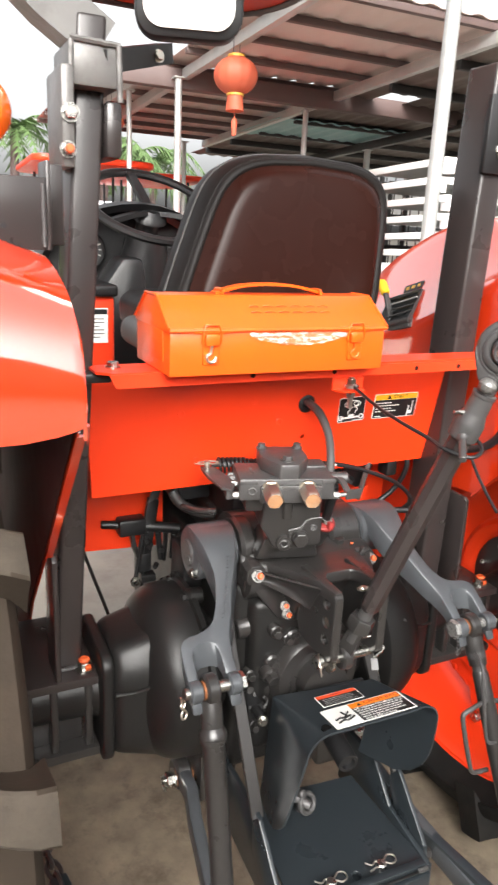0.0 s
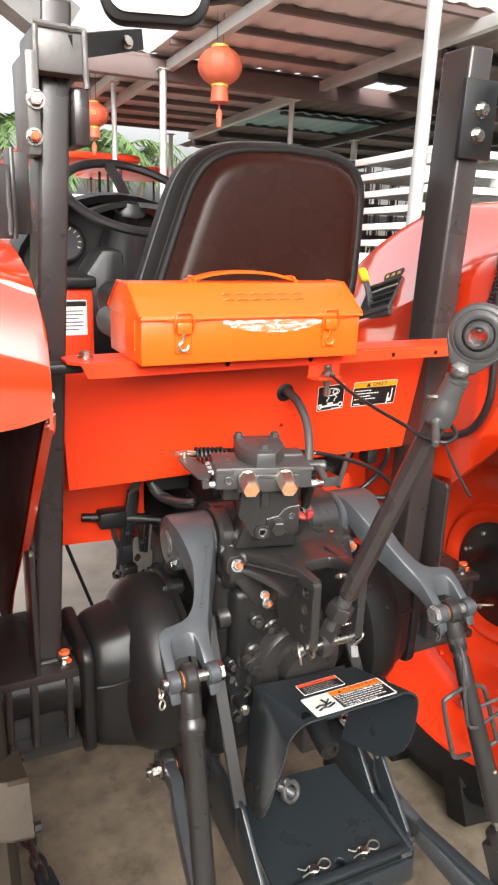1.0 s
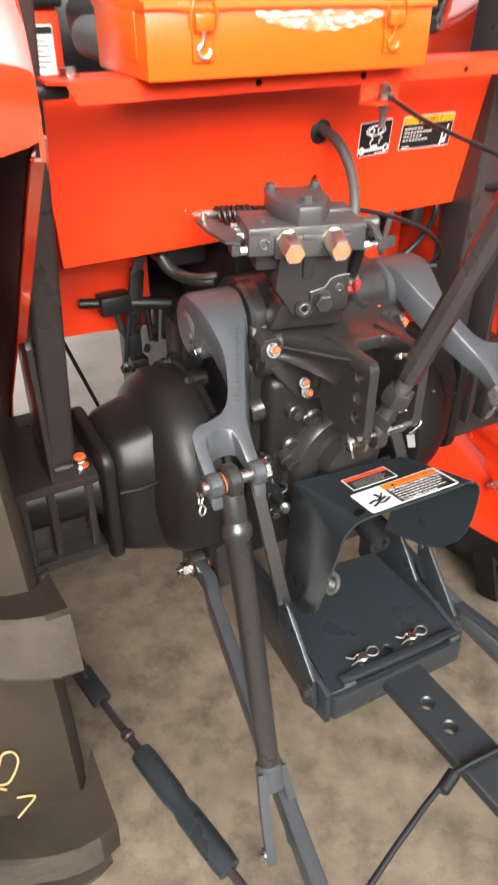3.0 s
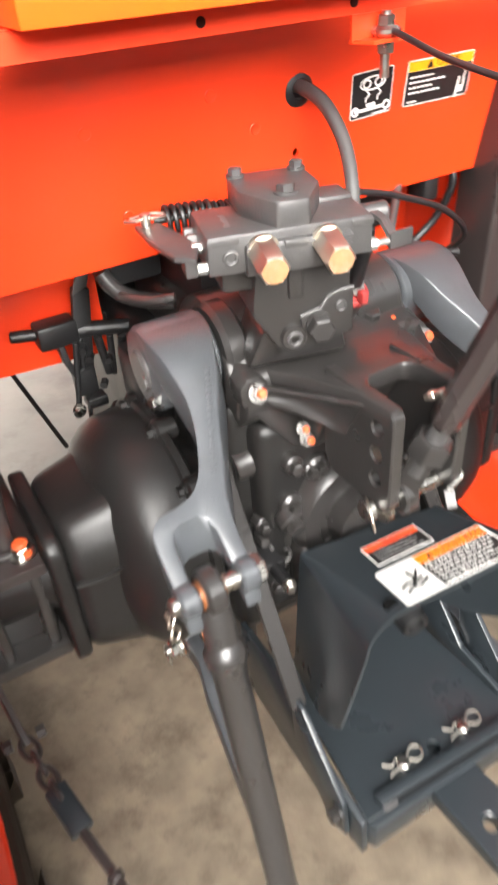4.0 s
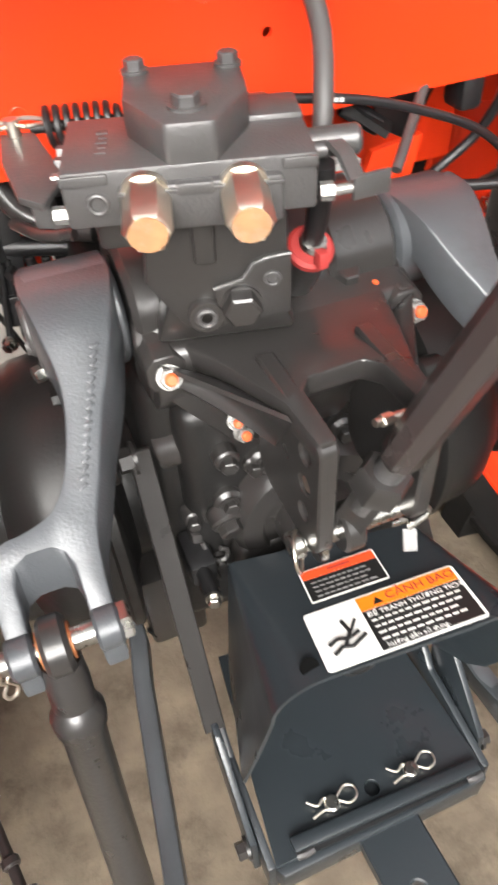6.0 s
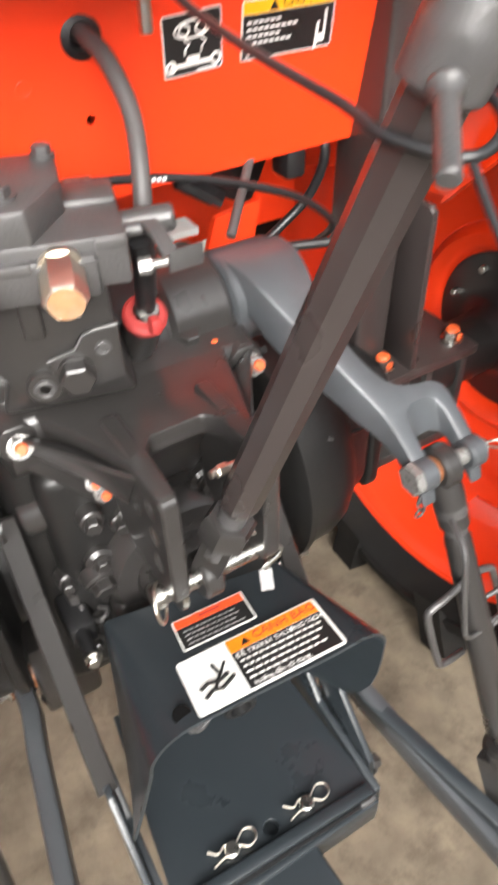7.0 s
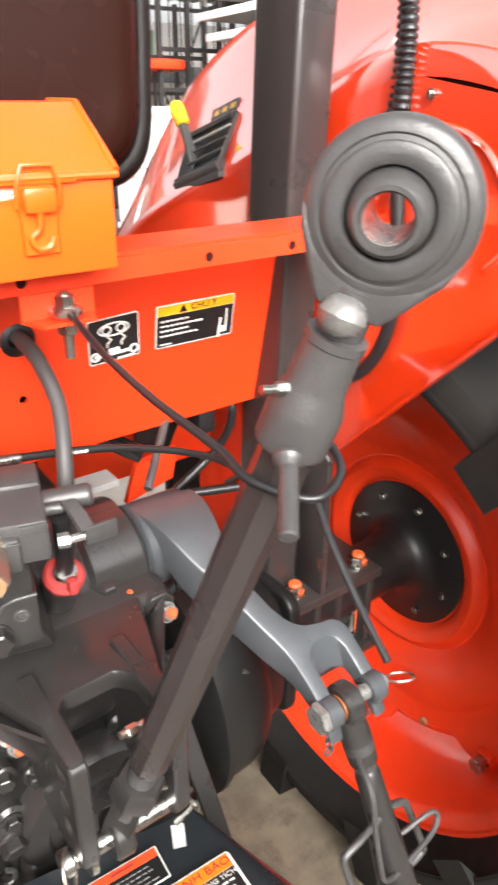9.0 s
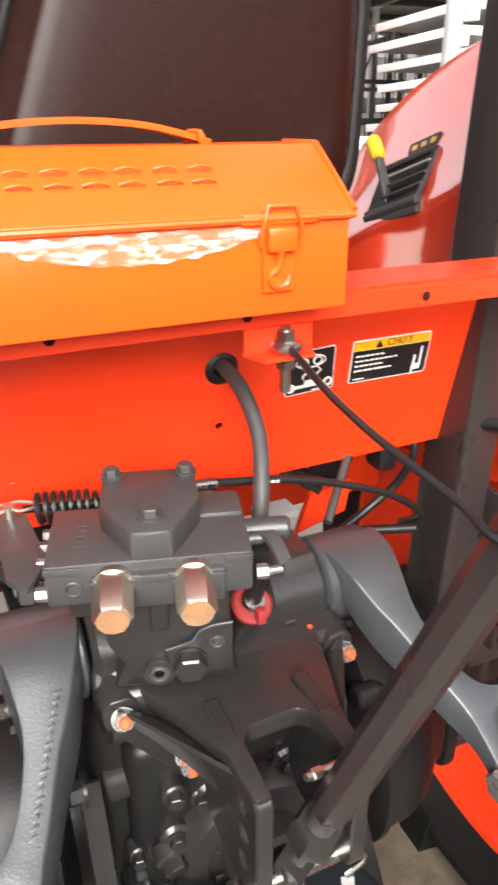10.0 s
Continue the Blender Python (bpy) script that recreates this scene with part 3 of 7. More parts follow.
def build_fender(s):
    """A mudguard: a shell over the tyre with a sloping inner shoulder, and a flat inner cheek."""
    crest = curve_points([(-0.232, 1.196), (-0.240, 1.265), (-0.222, 1.345), (-0.14, 1.412), (0.06, 1.460), (0.30, 1.490), (0.52, 1.482), (0.70, 1.425), (0.86, 1.325), (1.00, 1.18), (1.09, 1.0), (1.12, 0.82)], 6)
    crease = curve_points([(-0.222, 1.196), (-0.224, 1.248), (-0.195, 1.312), (-0.10, 1.356), (0.06, 1.375), (0.22, 1.315), (0.38, 1.235), (0.56, 1.165), (0.74, 1.08), (0.90, 0.97), (1.00, 0.87), (1.04, 0.76)], 6)
    rows = []
    for i, (p, q) in enumerate(zip(crest, crease)):
        row = [Vector((s * 0.474, q[0] + 0.004, q[1] - 0.03)), Vector((s * 0.4745, q[0], q[1] - 0.008))]
        for u, x in ((0.02, 0.478), (0.06, 0.488), (0.16, 0.509), (0.33, 0.545), (0.55, 0.592), (0.76, 0.628), (0.88, 0.652), (0.96, 0.690), (1.0, 0.75), (0.985, 0.815), (0.93, 0.850), (0.84, 0.866), (0.70, 0.870)):
            v = u ** 0.92
            row.append(Vector((s * x, q[0] + (p[0] - q[0]) * v, q[1] + (p[1] - q[1]) * v)))
        if i == 0:
            for p in row:
                p.z = 1.196 - 0.008 * min(1.0, max(0.0, (abs(p.x) - 0.475) / 0.022)) - 0.006 * min(1.0, max(0.0, (abs(p.x) - 0.497) / 0.05))
        rows.append(row)
    fender = part("fender", sheet(rows, 0.004), FENDER, tractor, "glossy orange mudguard over the wheel")
    # dark sheet added under the shell, coloured as the mudguard's shade
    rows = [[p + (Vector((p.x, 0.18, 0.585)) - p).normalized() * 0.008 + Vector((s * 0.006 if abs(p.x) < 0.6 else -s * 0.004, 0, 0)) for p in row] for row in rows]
    part("fender_shade", sheet(rows[1:]), SHADERED, fender, "dark sheet for the shade inside the mudguard")
    cheek = [(-0.165, 1.172), (-0.210, 1.198), (-0.18, 1.275), (-0.10, 1.325), (0.06, 1.350), (0.22, 1.30), (0.38, 1.22), (0.56, 1.15), (0.74, 1.06), (0.90, 0.95), (1.0, 0.84)] + ([(0.92, 0.50), (0.46, 0.50), (0.32, 0.68), (0.12, 0.877)] if s < 0 else [(0.75, 0.72), (0.50, 0.80), (0.30, 0.86), (0.12, 0.877)])
    part("fender_cheek", prism(cheek, "x", s * 0.4715, s * 0.4745), FENDER, fender)
    # a second added sheet carries that shade on the wheel side
    part("cheek_shade", prism([(y + 0.006 * (y < 0), z - 0.004 * (z > 1.1)) for y, z in cheek], "x", s * 0.4775, s * 0.4790), SHADERED, fender, "dark sheet for the shade on the cheek's wheel side")
    part("cheek_flange", sweep([(s * 0.470, -0.168, 1.170), (s * 0.470, 0.12, 0.872)], 0, section=[(-0.006, -0.002), (0.006, -0.002), (0.006, 0.002), (-0.006, 0.002)]), FENDER, fender)
    if s > 0:
        part("crease", sweep(curve_points([(s * 0.4705, 0.03, 1.302), (s * 0.4705, -0.02, 1.298), (s * 0.4705, -0.062, 1.276), (s * 0.4705, -0.092, 1.235), (s * 0.4705, -0.098, 1.195), (s * 0.4705, -0.075, 1.165)], 6), 0.0035, 8), FENDER, fender)
    bolt("bolt", (s * 0.4695, -0.165, 1.205), (-s, 0, 0), 0.007, 0.006, fender)
    bolt("bolt", (s * 0.4695, 0.02, 1.33), (-s, 0, 0), 0.004, 0.004, fender)
    return fender


fenders = {s: build_fender(s) for s in (-1, 1)}


def build_wheel(s):
    cy, cz, R = (0.18, 0.572, 0.590) if s < 0 else (0.182, 0.557, 0.572)

    def P(x, r, a):
        return Vector((s * x, cy + r * math.cos(a), cz + r * math.sin(a)))
    rubber = RUBBER if s < 0 else SHADERUBBER
    axis0, axis1 = (0, cy, cz), (s, cy, cz)
    fx = 0.022 if s < 0 else 0.0
    rim = part("wheel_rim", lathe([(0.552 + fx, 0.440), (0.550 + fx, 0.448), (0.557 + fx, 0.450), (0.564 + fx, 0.440), (0.574 + fx, 0.424), (0.66, 0.416), (0.68, 0.402), (0.72, 0.402), (0.74, 0.416), (0.84, 0.424), (0.855, 0.44), (0.86, 0.450), (0.87, 0.448),
                             (0.865, 0.43), (0.845, 0.416), (0.74, 0.408), (0.72, 0.394), (0.68, 0.394), (0.66, 0.408), (0.58 + fx, 0.414), (0.566 + fx, 0.424), (0.558 + fx, 0.438), (0.552 + fx, 0.440)], axis0, axis1, 72), ORANGE, tractor, "orange steel wheel rim")
    prof = [(0.120, 0.728), (0.146, 0.727), (0.152, 0.716), (0.160, 0.709), (0.172, 0.707), (0.180, 0.712), (0.186, 0.722), (0.194, 0.724), (0.206, 0.716), (0.222, 0.702), (0.245, 0.690), (0.266, 0.684), (0.282, 0.686), (0.292, 0.694), (0.302, 0.698), (0.322, 0.698), (0.340, 0.697), (0.352, 0.695)]
    seg = 96
    bm = bmesh.new()
    ringv = []
    for r, x in prof:
        # four shallow dimples pressed between the lobes
        ringv.append([bm.verts.new(P(x + 0.016 * max(0.0, math.cos(4 * 2 * math.pi * i / seg + 0.7)) ** 2 * max(0.0, 1 - abs(r - 0.268) / 0.045), r, 2 * math.pi * i / seg)) for i in range(seg)])
    lob = [bm.verts.new(P(0.690, 0.340 + 0.060 * max(0.0, math.cos(8 * 2 * math.pi * i / seg)) ** 0.8, 2 * math.pi * i / seg)) for i in range(seg)]
    ringv.append(lob)
    for a, b in zip(ringv, ringv[1:]):
        for i in range(seg):
            bm.faces.new((a[i], a[(i + 1) % seg], b[(i + 1) % seg], b[i]))
    bmesh.ops.recalc_face_normals(bm, faces=bm.faces)
    bmesh.ops.solidify(bm, geom=bm.faces[:], thickness=0.006)
    part("wheel_disc", bm, ORANGE, rim, "pressed orange wheel disc")
    for k in range(8):
        a = 2 * math.pi * (k + 0.0) / 8
        p = P(0.682, 0.380, a)
        part("rim_lug", box(p.x - 0.010, p.x + 0.010, p.y - 0.016, p.y + 0.016, p.z - 0.016, p.z + 0.016, 0.004), ORANGE, rim)
        part("rim_bolt", hexrod(p, p + Vector((-s * 0.030, 0, 0)), 0.015, 0.002), CHROME, rim)
    for k in range(8):
        a = 2 * math.pi * (k + 0.5) / 8
        p = P(0.690, 0.335, a)
        part("rivet", lathe([(0, 0.009), (0.006, 0.008), (0.008, 0.0)], p, p + Vector((-s, 0, 0)), 12), BURNT if k % 2 else ORANGE, rim)
    hubp = part("hub_plate", lathe([(0.56, 0.0), (0.56, 0.046), (0.650, 0.050), (0.690, 0.056), (0.704, 0.066), (0.713, 0.090), (0.715, 0.134), (0.718, 0.140), (0.735, 0.140), (0.735, 0)], axis0, axis1, 56), BLACK, rim, "black hub plate with zinc bolts")
    for k in range(8):
        a = 2 * math.pi * (k + 0.35) / 8
        p = P(0.714, 0.112, a)
        part("hub_bolt", hexrod(p, p + Vector((-s * 0.008, 0, 0)), 0.0070), CHROME, hubp)
    rb = R - 0.054
    # the sidewall bulges inward past the rim
    bx = 0.0 if s < 0 else -0.066
    tyre = part("tyre", lathe([(0.572 + fx, 0.434), (0.562 + bx * 0.2, 0.446), (0.557 + bx * 0.75, 0.466), (0.556 + bx, 0.485), (0.556 + bx, rb - 0.045), (0.559 + bx, rb - 0.02), (0.570 + bx, rb - 0.004), (0.61, rb + 0.002), (0.70, rb + 0.004), (0.78, rb + 0.002), (0.84, rb - 0.004), (0.865, rb - 0.02), (0.875, 0.50), (0.868, 0.47), (0.855, 0.442)], axis0, axis1, 80, caps=False), rubber, rim, "black rubber tyre with tall lugs")
    part("sidewall_ring", lathe([(0.5590 + bx * 0.9, 0.474), (0.5550 + bx, 0.477), (0.5545 + bx, 0.483), (0.5565 + bx, 0.487)], axis0, axis1, 80, caps=False), rubber, tyre)
    lugs = 12
    rnd = random.Random(31 + s)
    for k in range(lugs):
        for h in (0, 1):
            bm = bmesh.new()
            a0 = 2 * math.pi * (k + 0.5 * h) / lugs + radians(128.5)
            rows = []
            for j in range(9):
                u = j / 8
                x = (0.543 + u * 0.18 if s < 0 else 0.484 + u * 0.24) if h == 0 else 0.876 - u * 0.20
                am = a0 - u * 0.22 + 0.05 * math.sin(u * math.pi)
                w = 0.047 + 0.012 * (1 - u) ** 2
                base, top = ((rb - 0.05 if s < 0 else rb - 0.075) if j == 0 else rb - 0.006), R - (0.010 if s < 0 else 0.004) * (j == 0) - 0.002 * (j == 1) + rnd.uniform(-0.0012, 0.0012)
                rows.append([bm.verts.new(P(x, r + rnd.uniform(-0.0008, 0.0008), am + d)) for r, d in ((base, -w * 1.30), ((base + top) / 2, -w * 1.08), (top - 0.004, -w), (top, -w * 0.86), (top + 0.001, 0), (top, w * 0.86), (top - 0.004, w), ((base + top) / 2, w * 1.08), (base, w * 1.30))])
            for a, b in zip(rows, rows[1:]):
                for i in range(8):
                    bm.faces.new((a[i], a[i + 1], b[i + 1], b[i]))
            bm.faces.new(rows[0])
            bm.faces.new(rows[-1][::-1])
            bmesh.ops.recalc_face_normals(bm, faces=bm.faces)
            lug = part("lug", bm, rubber, tyre)
            lug.data.materials.append(LUGTOP if s < 0 else SHADERUBBER)
            for f in lug.data.polygons:
                mid = sum((lug.data.vertices[v].co for v in f.vertices), Vector()) / len(f.vertices)
                if math.hypot(mid.y - cy, mid.z - cz) > R - 0.006 or abs(mid.x) < 0.5445:
                    f.material_index = 1
    if s < 0:
        # chalk strokes on the tread between two lugs
        for pts in ([(0.646, 2.985), (0.650, 3.031), (0.636, 3.049), (0.622, 3.008), (0.624, 2.979), (0.634, 2.975), (0.640, 3.0)], [(0.633, 3.100), (0.616, 3.119), (0.628, 3.145), (0.645, 3.178)], [(0.652, 3.04), (0.640, 3.065)], [(0.620, 2.640), (0.612, 2.665), (0.622, 2.672)]):
            part("chalk_mark", sweep(curve_points([P(x, rb + 0.006, a) for x, a in pts], 4), 0.0012, 6), CHALK, tyre, "yellow chalk stroke")
    return rim


for side in (-1, 1):
    build_wheel(side)


def build_chassis():
    for s in (-1, 1):
        c = Vector((0, 0.178, 0.558))
        ax = part("axle_housing", lathe([(0.10, 0.10), (0.172, 0.105), (0.180, 0.118), (0.186, 0.150), (0.190, 0.178), (0.194, 0.184), (0.204, 0.184), (0.207, 0.176), (0.222, 0.176), (0.252, 0.174), (0.272, 0.166), (0.288, 0.152), (0.300, 0.134), (0.312, 0.10), (0.40, 0.056), (0.56, 0.052), (0.66, 0.050)], c, c + Vector((s, 0, 0)), 56), HOUSING, tractor, "bulging dark grey axle housing")
        part("axle_trumpet", hull([(s * x, 0.178 + y, 0.558 + z) for x, k in ((0.262, 1.14), (0.300, 1.04), (0.368, 0.94)) for y, z in ((-0.100 * k, -0.085 * k), (-0.100 * k, 0.06 * k), (-0.070 * k, 0.118 * k), (0.060 * k, 0.116 * k), (0.100 * k, 0.075 * k), (0.100 * k, -0.1 * k), (-0.07 * k, -0.132 * k), (0.07 * k, -0.132 * k))], 0.030, 4), HOUSING, ax, smooth=75)
        part("trumpet_ledge", sweep([(s * 0.364, 0.0845, 0.588), (s * 0.33, 0.078, 0.590), (s * 0.304, 0.070, 0.600), (s * 0.288, 0.058, 0.615)], 0.0042, 8), HOUSING, ax)
        part("trumpet_flange", prism(rounded(0.086, 0.285, 0.434, 0.664, 0.030), "x", min(s * 0.366, s * 0.388), max(s * 0.366, s * 0.388), 0.006, 3), HOUSING, ax)
        for k in (0, 1, 2, 3, 7):
            a = math.pi * (0.22 + 0.17 * k)
            p = c + Vector((s * 0.205, 0.176 * math.cos(a), 0.176 * math.sin(a)))
            part("flange_ear", rod(p - Vector((s * 0.030, 0, 0)), p + Vector((s * 0.002, 0, 0)), 0.0165, 20, 0.004), HOUSING, ax)
            part("flange_bolt", join(hexrod(p + Vector((s * 0.002, 0, 0)), p + Vector((s * 0.013, 0, 0)), 0.0085), rod(p + Vector((s * 0.002, 0, 0)), p + Vector((s * 0.005, 0, 0)), 0.0115, 14)), HOUSING, ax)
        part("casting_mark", sweep(curve_points([c + Vector((s * 0.236, -0.165, 0.030)), c + Vector((s * 0.242, -0.160, 0.058)), c + Vector((s * 0.248, -0.148, 0.084)), c + Vector((s * 0.240, -0.146, 0.094))], 5), 0.0036, 7), CAST, ax, "rough cast seam")
    core = part("gearbox", join(box(-0.145, 0.145, 0.060, 0.75, 0.36, 0.79, 0.025, 3), box(-0.115, 0.120, 0.030, 0.10, 0.42, 0.76, 0.02, 3)), HOUSING, tractor, "dark grey cast gearbox with bolted covers")
    part("pto_cover", join(lathe([(0, 0.098), (0.022, 0.096), (0.032, 0.088), (0.035, 0.066), (0.030, 0.062), (0.030, 0.05), (0.060, 0.048), (0.064, 0.0)], (0.022, 0.036, 0.585), (0.022, -0.2, 0.575), 40), box(-0.075, 0.115, 0.0, 0.05, 0.46, 0.56, 0.02, 3)), IRON, core)
    for a in (2.1, 2.7, 1.2, 0.5):
        p = Vector((0.022 + 0.106 * math.cos(a), 0.018, 0.583 + 0.106 * math.sin(a)))
        part("cover_ear", rod(p + Vector((0, 0.03, 0)), p, 0.017, 20, 0.004), IRON, core)
        part("cover_bolt", join(hexrod(p, p + Vector((0, -0.010, 0)), 0.0088), rod(p + Vector((0, 0.001, 0)), p + Vector((0, -0.002, 0)), 0.012, 14)), IRON, core)
    # round shaft housing that the guard's strap is bolted to
    part("strap_boss", lathe([(0, 0.028), (0.012, 0.027), (0.020, 0.023), (0.060, 0.0225), (0.064, 0.020), (0.064, 0)], (-0.070, 0.062, 0.700), (-0.155, 0.072, 0.687), 28), IRON, core)
    part("boss_web", hull([(-0.118, 0.07, 0.715), (-0.06, 0.066, 0.725), (-0.06, 0.04, 0.66), (-0.105, 0.055, 0.655), (-0.05, 0.09, 0.77), (-0.12, 0.10, 0.77)], 0.006), IRON, core)
    part("speed_sensor", join(hull([(-0.108, 0.034, 0.632), (-0.066, 0.030, 0.646), (-0.062, 0.026, 0.604), (-0.100, 0.028, 0.592), (-0.108, 0.06, 0.632), (-0.062, 0.06, 0.646), (-0.062, 0.06, 0.604), (-0.100, 0.06, 0.592)], 0.004), rod((-0.082, 0.032, 0.614), (-0.080, 0.010, 0.606), 0.019, 20, 0.004)), IRON, core)
    part("sensor_bolt", join(hexrod((-0.0805, 0.014, 0.607), (-0.0795, -0.002, 0.602), 0.0135), rod((-0.081, 0.016, 0.608), (-0.0805, 0.010, 0.606), 0.0165, 20)), IRON, core)
    part("sensor_plate", hull([(-0.118, 0.035, 0.575), (-0.070, 0.028, 0.572), (-0.075, 0.030, 0.515), (-0.118, 0.034, 0.535), (-0.118, 0.06, 0.575), (-0.070, 0.06, 0.572), (-0.075, 0.06, 0.515), (-0.118, 0.06, 0.535)], 0.004), IRON, core)
    part("wire_clip", sweep(curve_points([(-0.108, 0.028, 0.566), (-0.104, 0.020, 0.548), (-0.094, 0.018, 0.536), (-0.084, 0.018, 0.538), (-0.082, 0.020, 0.548), (-0.090, 0.020, 0.556)], 5), 0.0030, 8), CAST, core)
    part("clip_bolt", join(hexrod((-0.092, 0.026, 0.530), (-0.092, 0.014, 0.528), 0.0075), rod((-0.092, 0.028, 0.530), (-0.092, 0.022, 0.530), 0.0105, 14)), IRON, core)
    for x, y, z, r in ((-0.073, 0.014, 0.699, 0.0090), (-0.042, 0.022, 0.672, 0.0080), (-0.112, 0.036, 0.60, 0.0075), (-0.118, 0.030, 0.51, 0.0085), (-0.104, 0.024, 0.49, 0.0085)):
        part("cover_bolt", join(hexrod((x, y, z), (x - 0.002, y - 0.012, z), r), rod((x, y + 0.02, z), (x, y - 0.001, z), r * 1.5, 16, 0.002)), IRON, core)
    bolt("bolt", (-0.119, -0.036, 0.552), (-0.25, -1, 0.15), 0.0072, 0.009, core)
    part("bolt_carrier", join(rod((-0.118, 0.05, 0.548), (-0.119, -0.035, 0.552), 0.0085, 14), box(-0.132, -0.100, 0.0, 0.06, 0.525, 0.56, 0.006)), BLACK, core)
    part("drain_bolt", join(rod((-0.15, 0.13, 0.30), (-0.178, 0.115, 0.286), 0.012, 16, 0.003), hexrod((-0.170, 0.119, 0.290), (-0.186, 0.110, 0.283), 0.011)), BLACK, core)
    # rockshaft cover
    prof = curve_points([(0.22, 0.79), (0.205, 0.85), (0.175, 0.888), (0.13, 0.902), (0.088, 0.880), (0.068, 0.852), (0.046, 0.842), (0.030, 0.832), (0.026, 0.79), (0.05, 0.76)], 4)
    cover = part("lift_cover", join(prism([(p[0], p[1]) for p in prof], "x", -0.128, 0.128, 0.006, 2, 25), box(-0.11, 0.115, 0.09, 0.42, 0.78, 0.865, 0.02, 3)), IRON, tractor, "dark grey cast lift cover")
    part("cover_collar", rod((0.060, 0.115, 0.842), (0.131, 0.115, 0.842), 0.058, 40, 0.006), IRON, cover)
    part("cover_collar", rod((-0.131, 0.115, 0.842), (-0.10, 0.115, 0.842), 0.059, 40, 0.006), IRON, cover)
    slope = [(-0.045, 0.082, 0.884), (-0.095, 0.098, 0.886), (-0.128, 0.088, 0.866), (-0.137, 0.056, 0.840), (-0.130, 0.038, 0.816), (-0.104, 0.036, 0.830), (-0.076, 0.046, 0.850)]
    part("cover_flange", hull(slope + [(x, y + 0.012, z - 0.05) for x, y, z in slope], 0.009, 3), IRON, cover)
    part("cover_flange", hull([(0.08, 0.09, 0.87), (0.13, 0.10, 0.865), (0.138, 0.062, 0.842), (0.104, 0.056, 0.844), (0.104, 0.06, 0.80), (0.138, 0.066, 0.80), (0.08, 0.10, 0.80)], 0.005), IRON, cover)
    # top link bracket: a sloping saddle with two drilled cheeks
    top = [(-0.132, 0.060, 0.842), (-0.132, 0.040, 0.836), (-0.096, 0.034, 0.838), (-0.074, -0.020, 0.846), (-0.054, -0.085, 0.853), (-0.052, -0.138, 0.855), (-0.036, -0.138, 0.855), (-0.034, -0.078, 0.854), (-0.024, -0.064, 0.853), (0.026, -0.062, 0.852), (0.037, -0.076, 0.853), (0.040, -0.138, 0.854), (0.057, -0.138, 0.854), (0.062, -0.085, 0.852), (0.084, -0.020, 0.846), (0.102, 0.034, 0.838), (0.138, 0.040, 0.836), (0.138, 0.060, 0.842)]
    bm = bmesh.new()
    hi = [bm.verts.new(p) for p in top]
    lo = [bm.verts.new((x, y, z - 0.024)) for x, y, z in top]
    bm.faces.new(hi)
    bm.faces.new(lo[::-1])
    for i in range(len(top)):
        j = (i + 1) % len(top)
        bm.faces.new((lo[i], lo[j], hi[j], hi[i]))
    bmesh.ops.recalc_face_normals(bm, faces=bm.faces)
    bmesh.ops.triangulate(bm, faces=[f for f in bm.faces if len(f.verts) > 4])
    br = part("top_link_bracket", bevel(bm, 0.004, 2, 45), IRON, tractor, "dark grey bracket with a row of pin holes")
    part("bracket_web", hull([(-0.060, 0.05, 0.83), (0.066, 0.05, 0.83), (0.060, -0.052, 0.835), (-0.052, -0.052, 0.835), (-0.05, 0.05, 0.70), (0.056, 0.05, 0.70), (-0.044, 0.010, 0.72), (0.050, 0.010, 0.72)], 0.006), IRON, br)
    for k, ox in ((1, 0.0), (-1, 0.006)):
        def B(x, y, z):
            return Vector((k * x + ox, y, z))
        a_top, c_top, a_low, c_low = B(-0.128, 0.036, 0.832), B(-0.050, -0.096, 0.844), B(-0.116, 0.034, 0.806), B(-0.050, -0.062, 0.786)
        rows = []
        for j in range(11):
            v = j / 10
            row = []
            for i in range(13):
                u = i / 12
                hollow = math.sin(math.pi * u) ** 0.8 * math.sin(math.pi * v) ** 0.6
                row.append(a_top.lerp(c_top, u).lerp(a_low.lerp(c_low, u), v) + Vector((k * 0.011, 0.016, 0.0)) * hollow)
            rows.append(row)
        part("side_web", sheet(rows, 0.004), IRON, br)
        strip = [(-0.134, 0.028, 0.806), (-0.112, 0.028, 0.840), (-0.128, 0.028, 0.836), (-0.064, 0.024, 0.718), (-0.042, 0.024, 0.732), (-0.048, 0.024, 0.756)]
        part("bracket_flange", hull([B(x, y + d, z) for x, y, z in strip for d in (0.0, 0.030)], 0.003), IRON, br)
    for x, y, z, r in ((-0.117, 0.026, 0.820, 0.018), (0.122, 0.024, 0.818, 0.018), (-0.056, 0.026, 0.732, 0.014), (0.062, 0.026, 0.732, 0.014)):
        part("stud_pad", hull([(x + u * r, y + v * 0.030, z + w * r + v * 0.006) for u in (-1, -0.5, 0.5, 1) for v in (0, 1) for w in ((-1, 1) if abs(u) < 1 else (-0.5, 0.5))], 0.002), IRON, br)
    for x in (-0.052, 0.040):
        plate = holed(rounded(-0.142, -0.02, 0.716, 0.853, (0.004, 0.012, 0.02, 0.03)), [(-0.116, 0.824, 0.0088), (-0.116, 0.790, 0.0088), (-0.116, 0.756, 0.0088)], "x", x, x + 0.016, 0.002)
        part("cheek_plate", plate, IRON, br)
    part("hole_bushing", rod((-0.05, -0.116, 0.790), (-0.040, -0.116, 0.790), 0.0078, 14), BRASS, br)
    nutstud("stud_nut", (-0.117, 0.019, 0.822), (-0.06, -0.80, 0.42), 0.0100, 0.011, br)
    nutstud("stud_nut", (0.123, 0.013, 0.821), (0.06, -0.80, 0.42), 0.0100, 0.011, br)
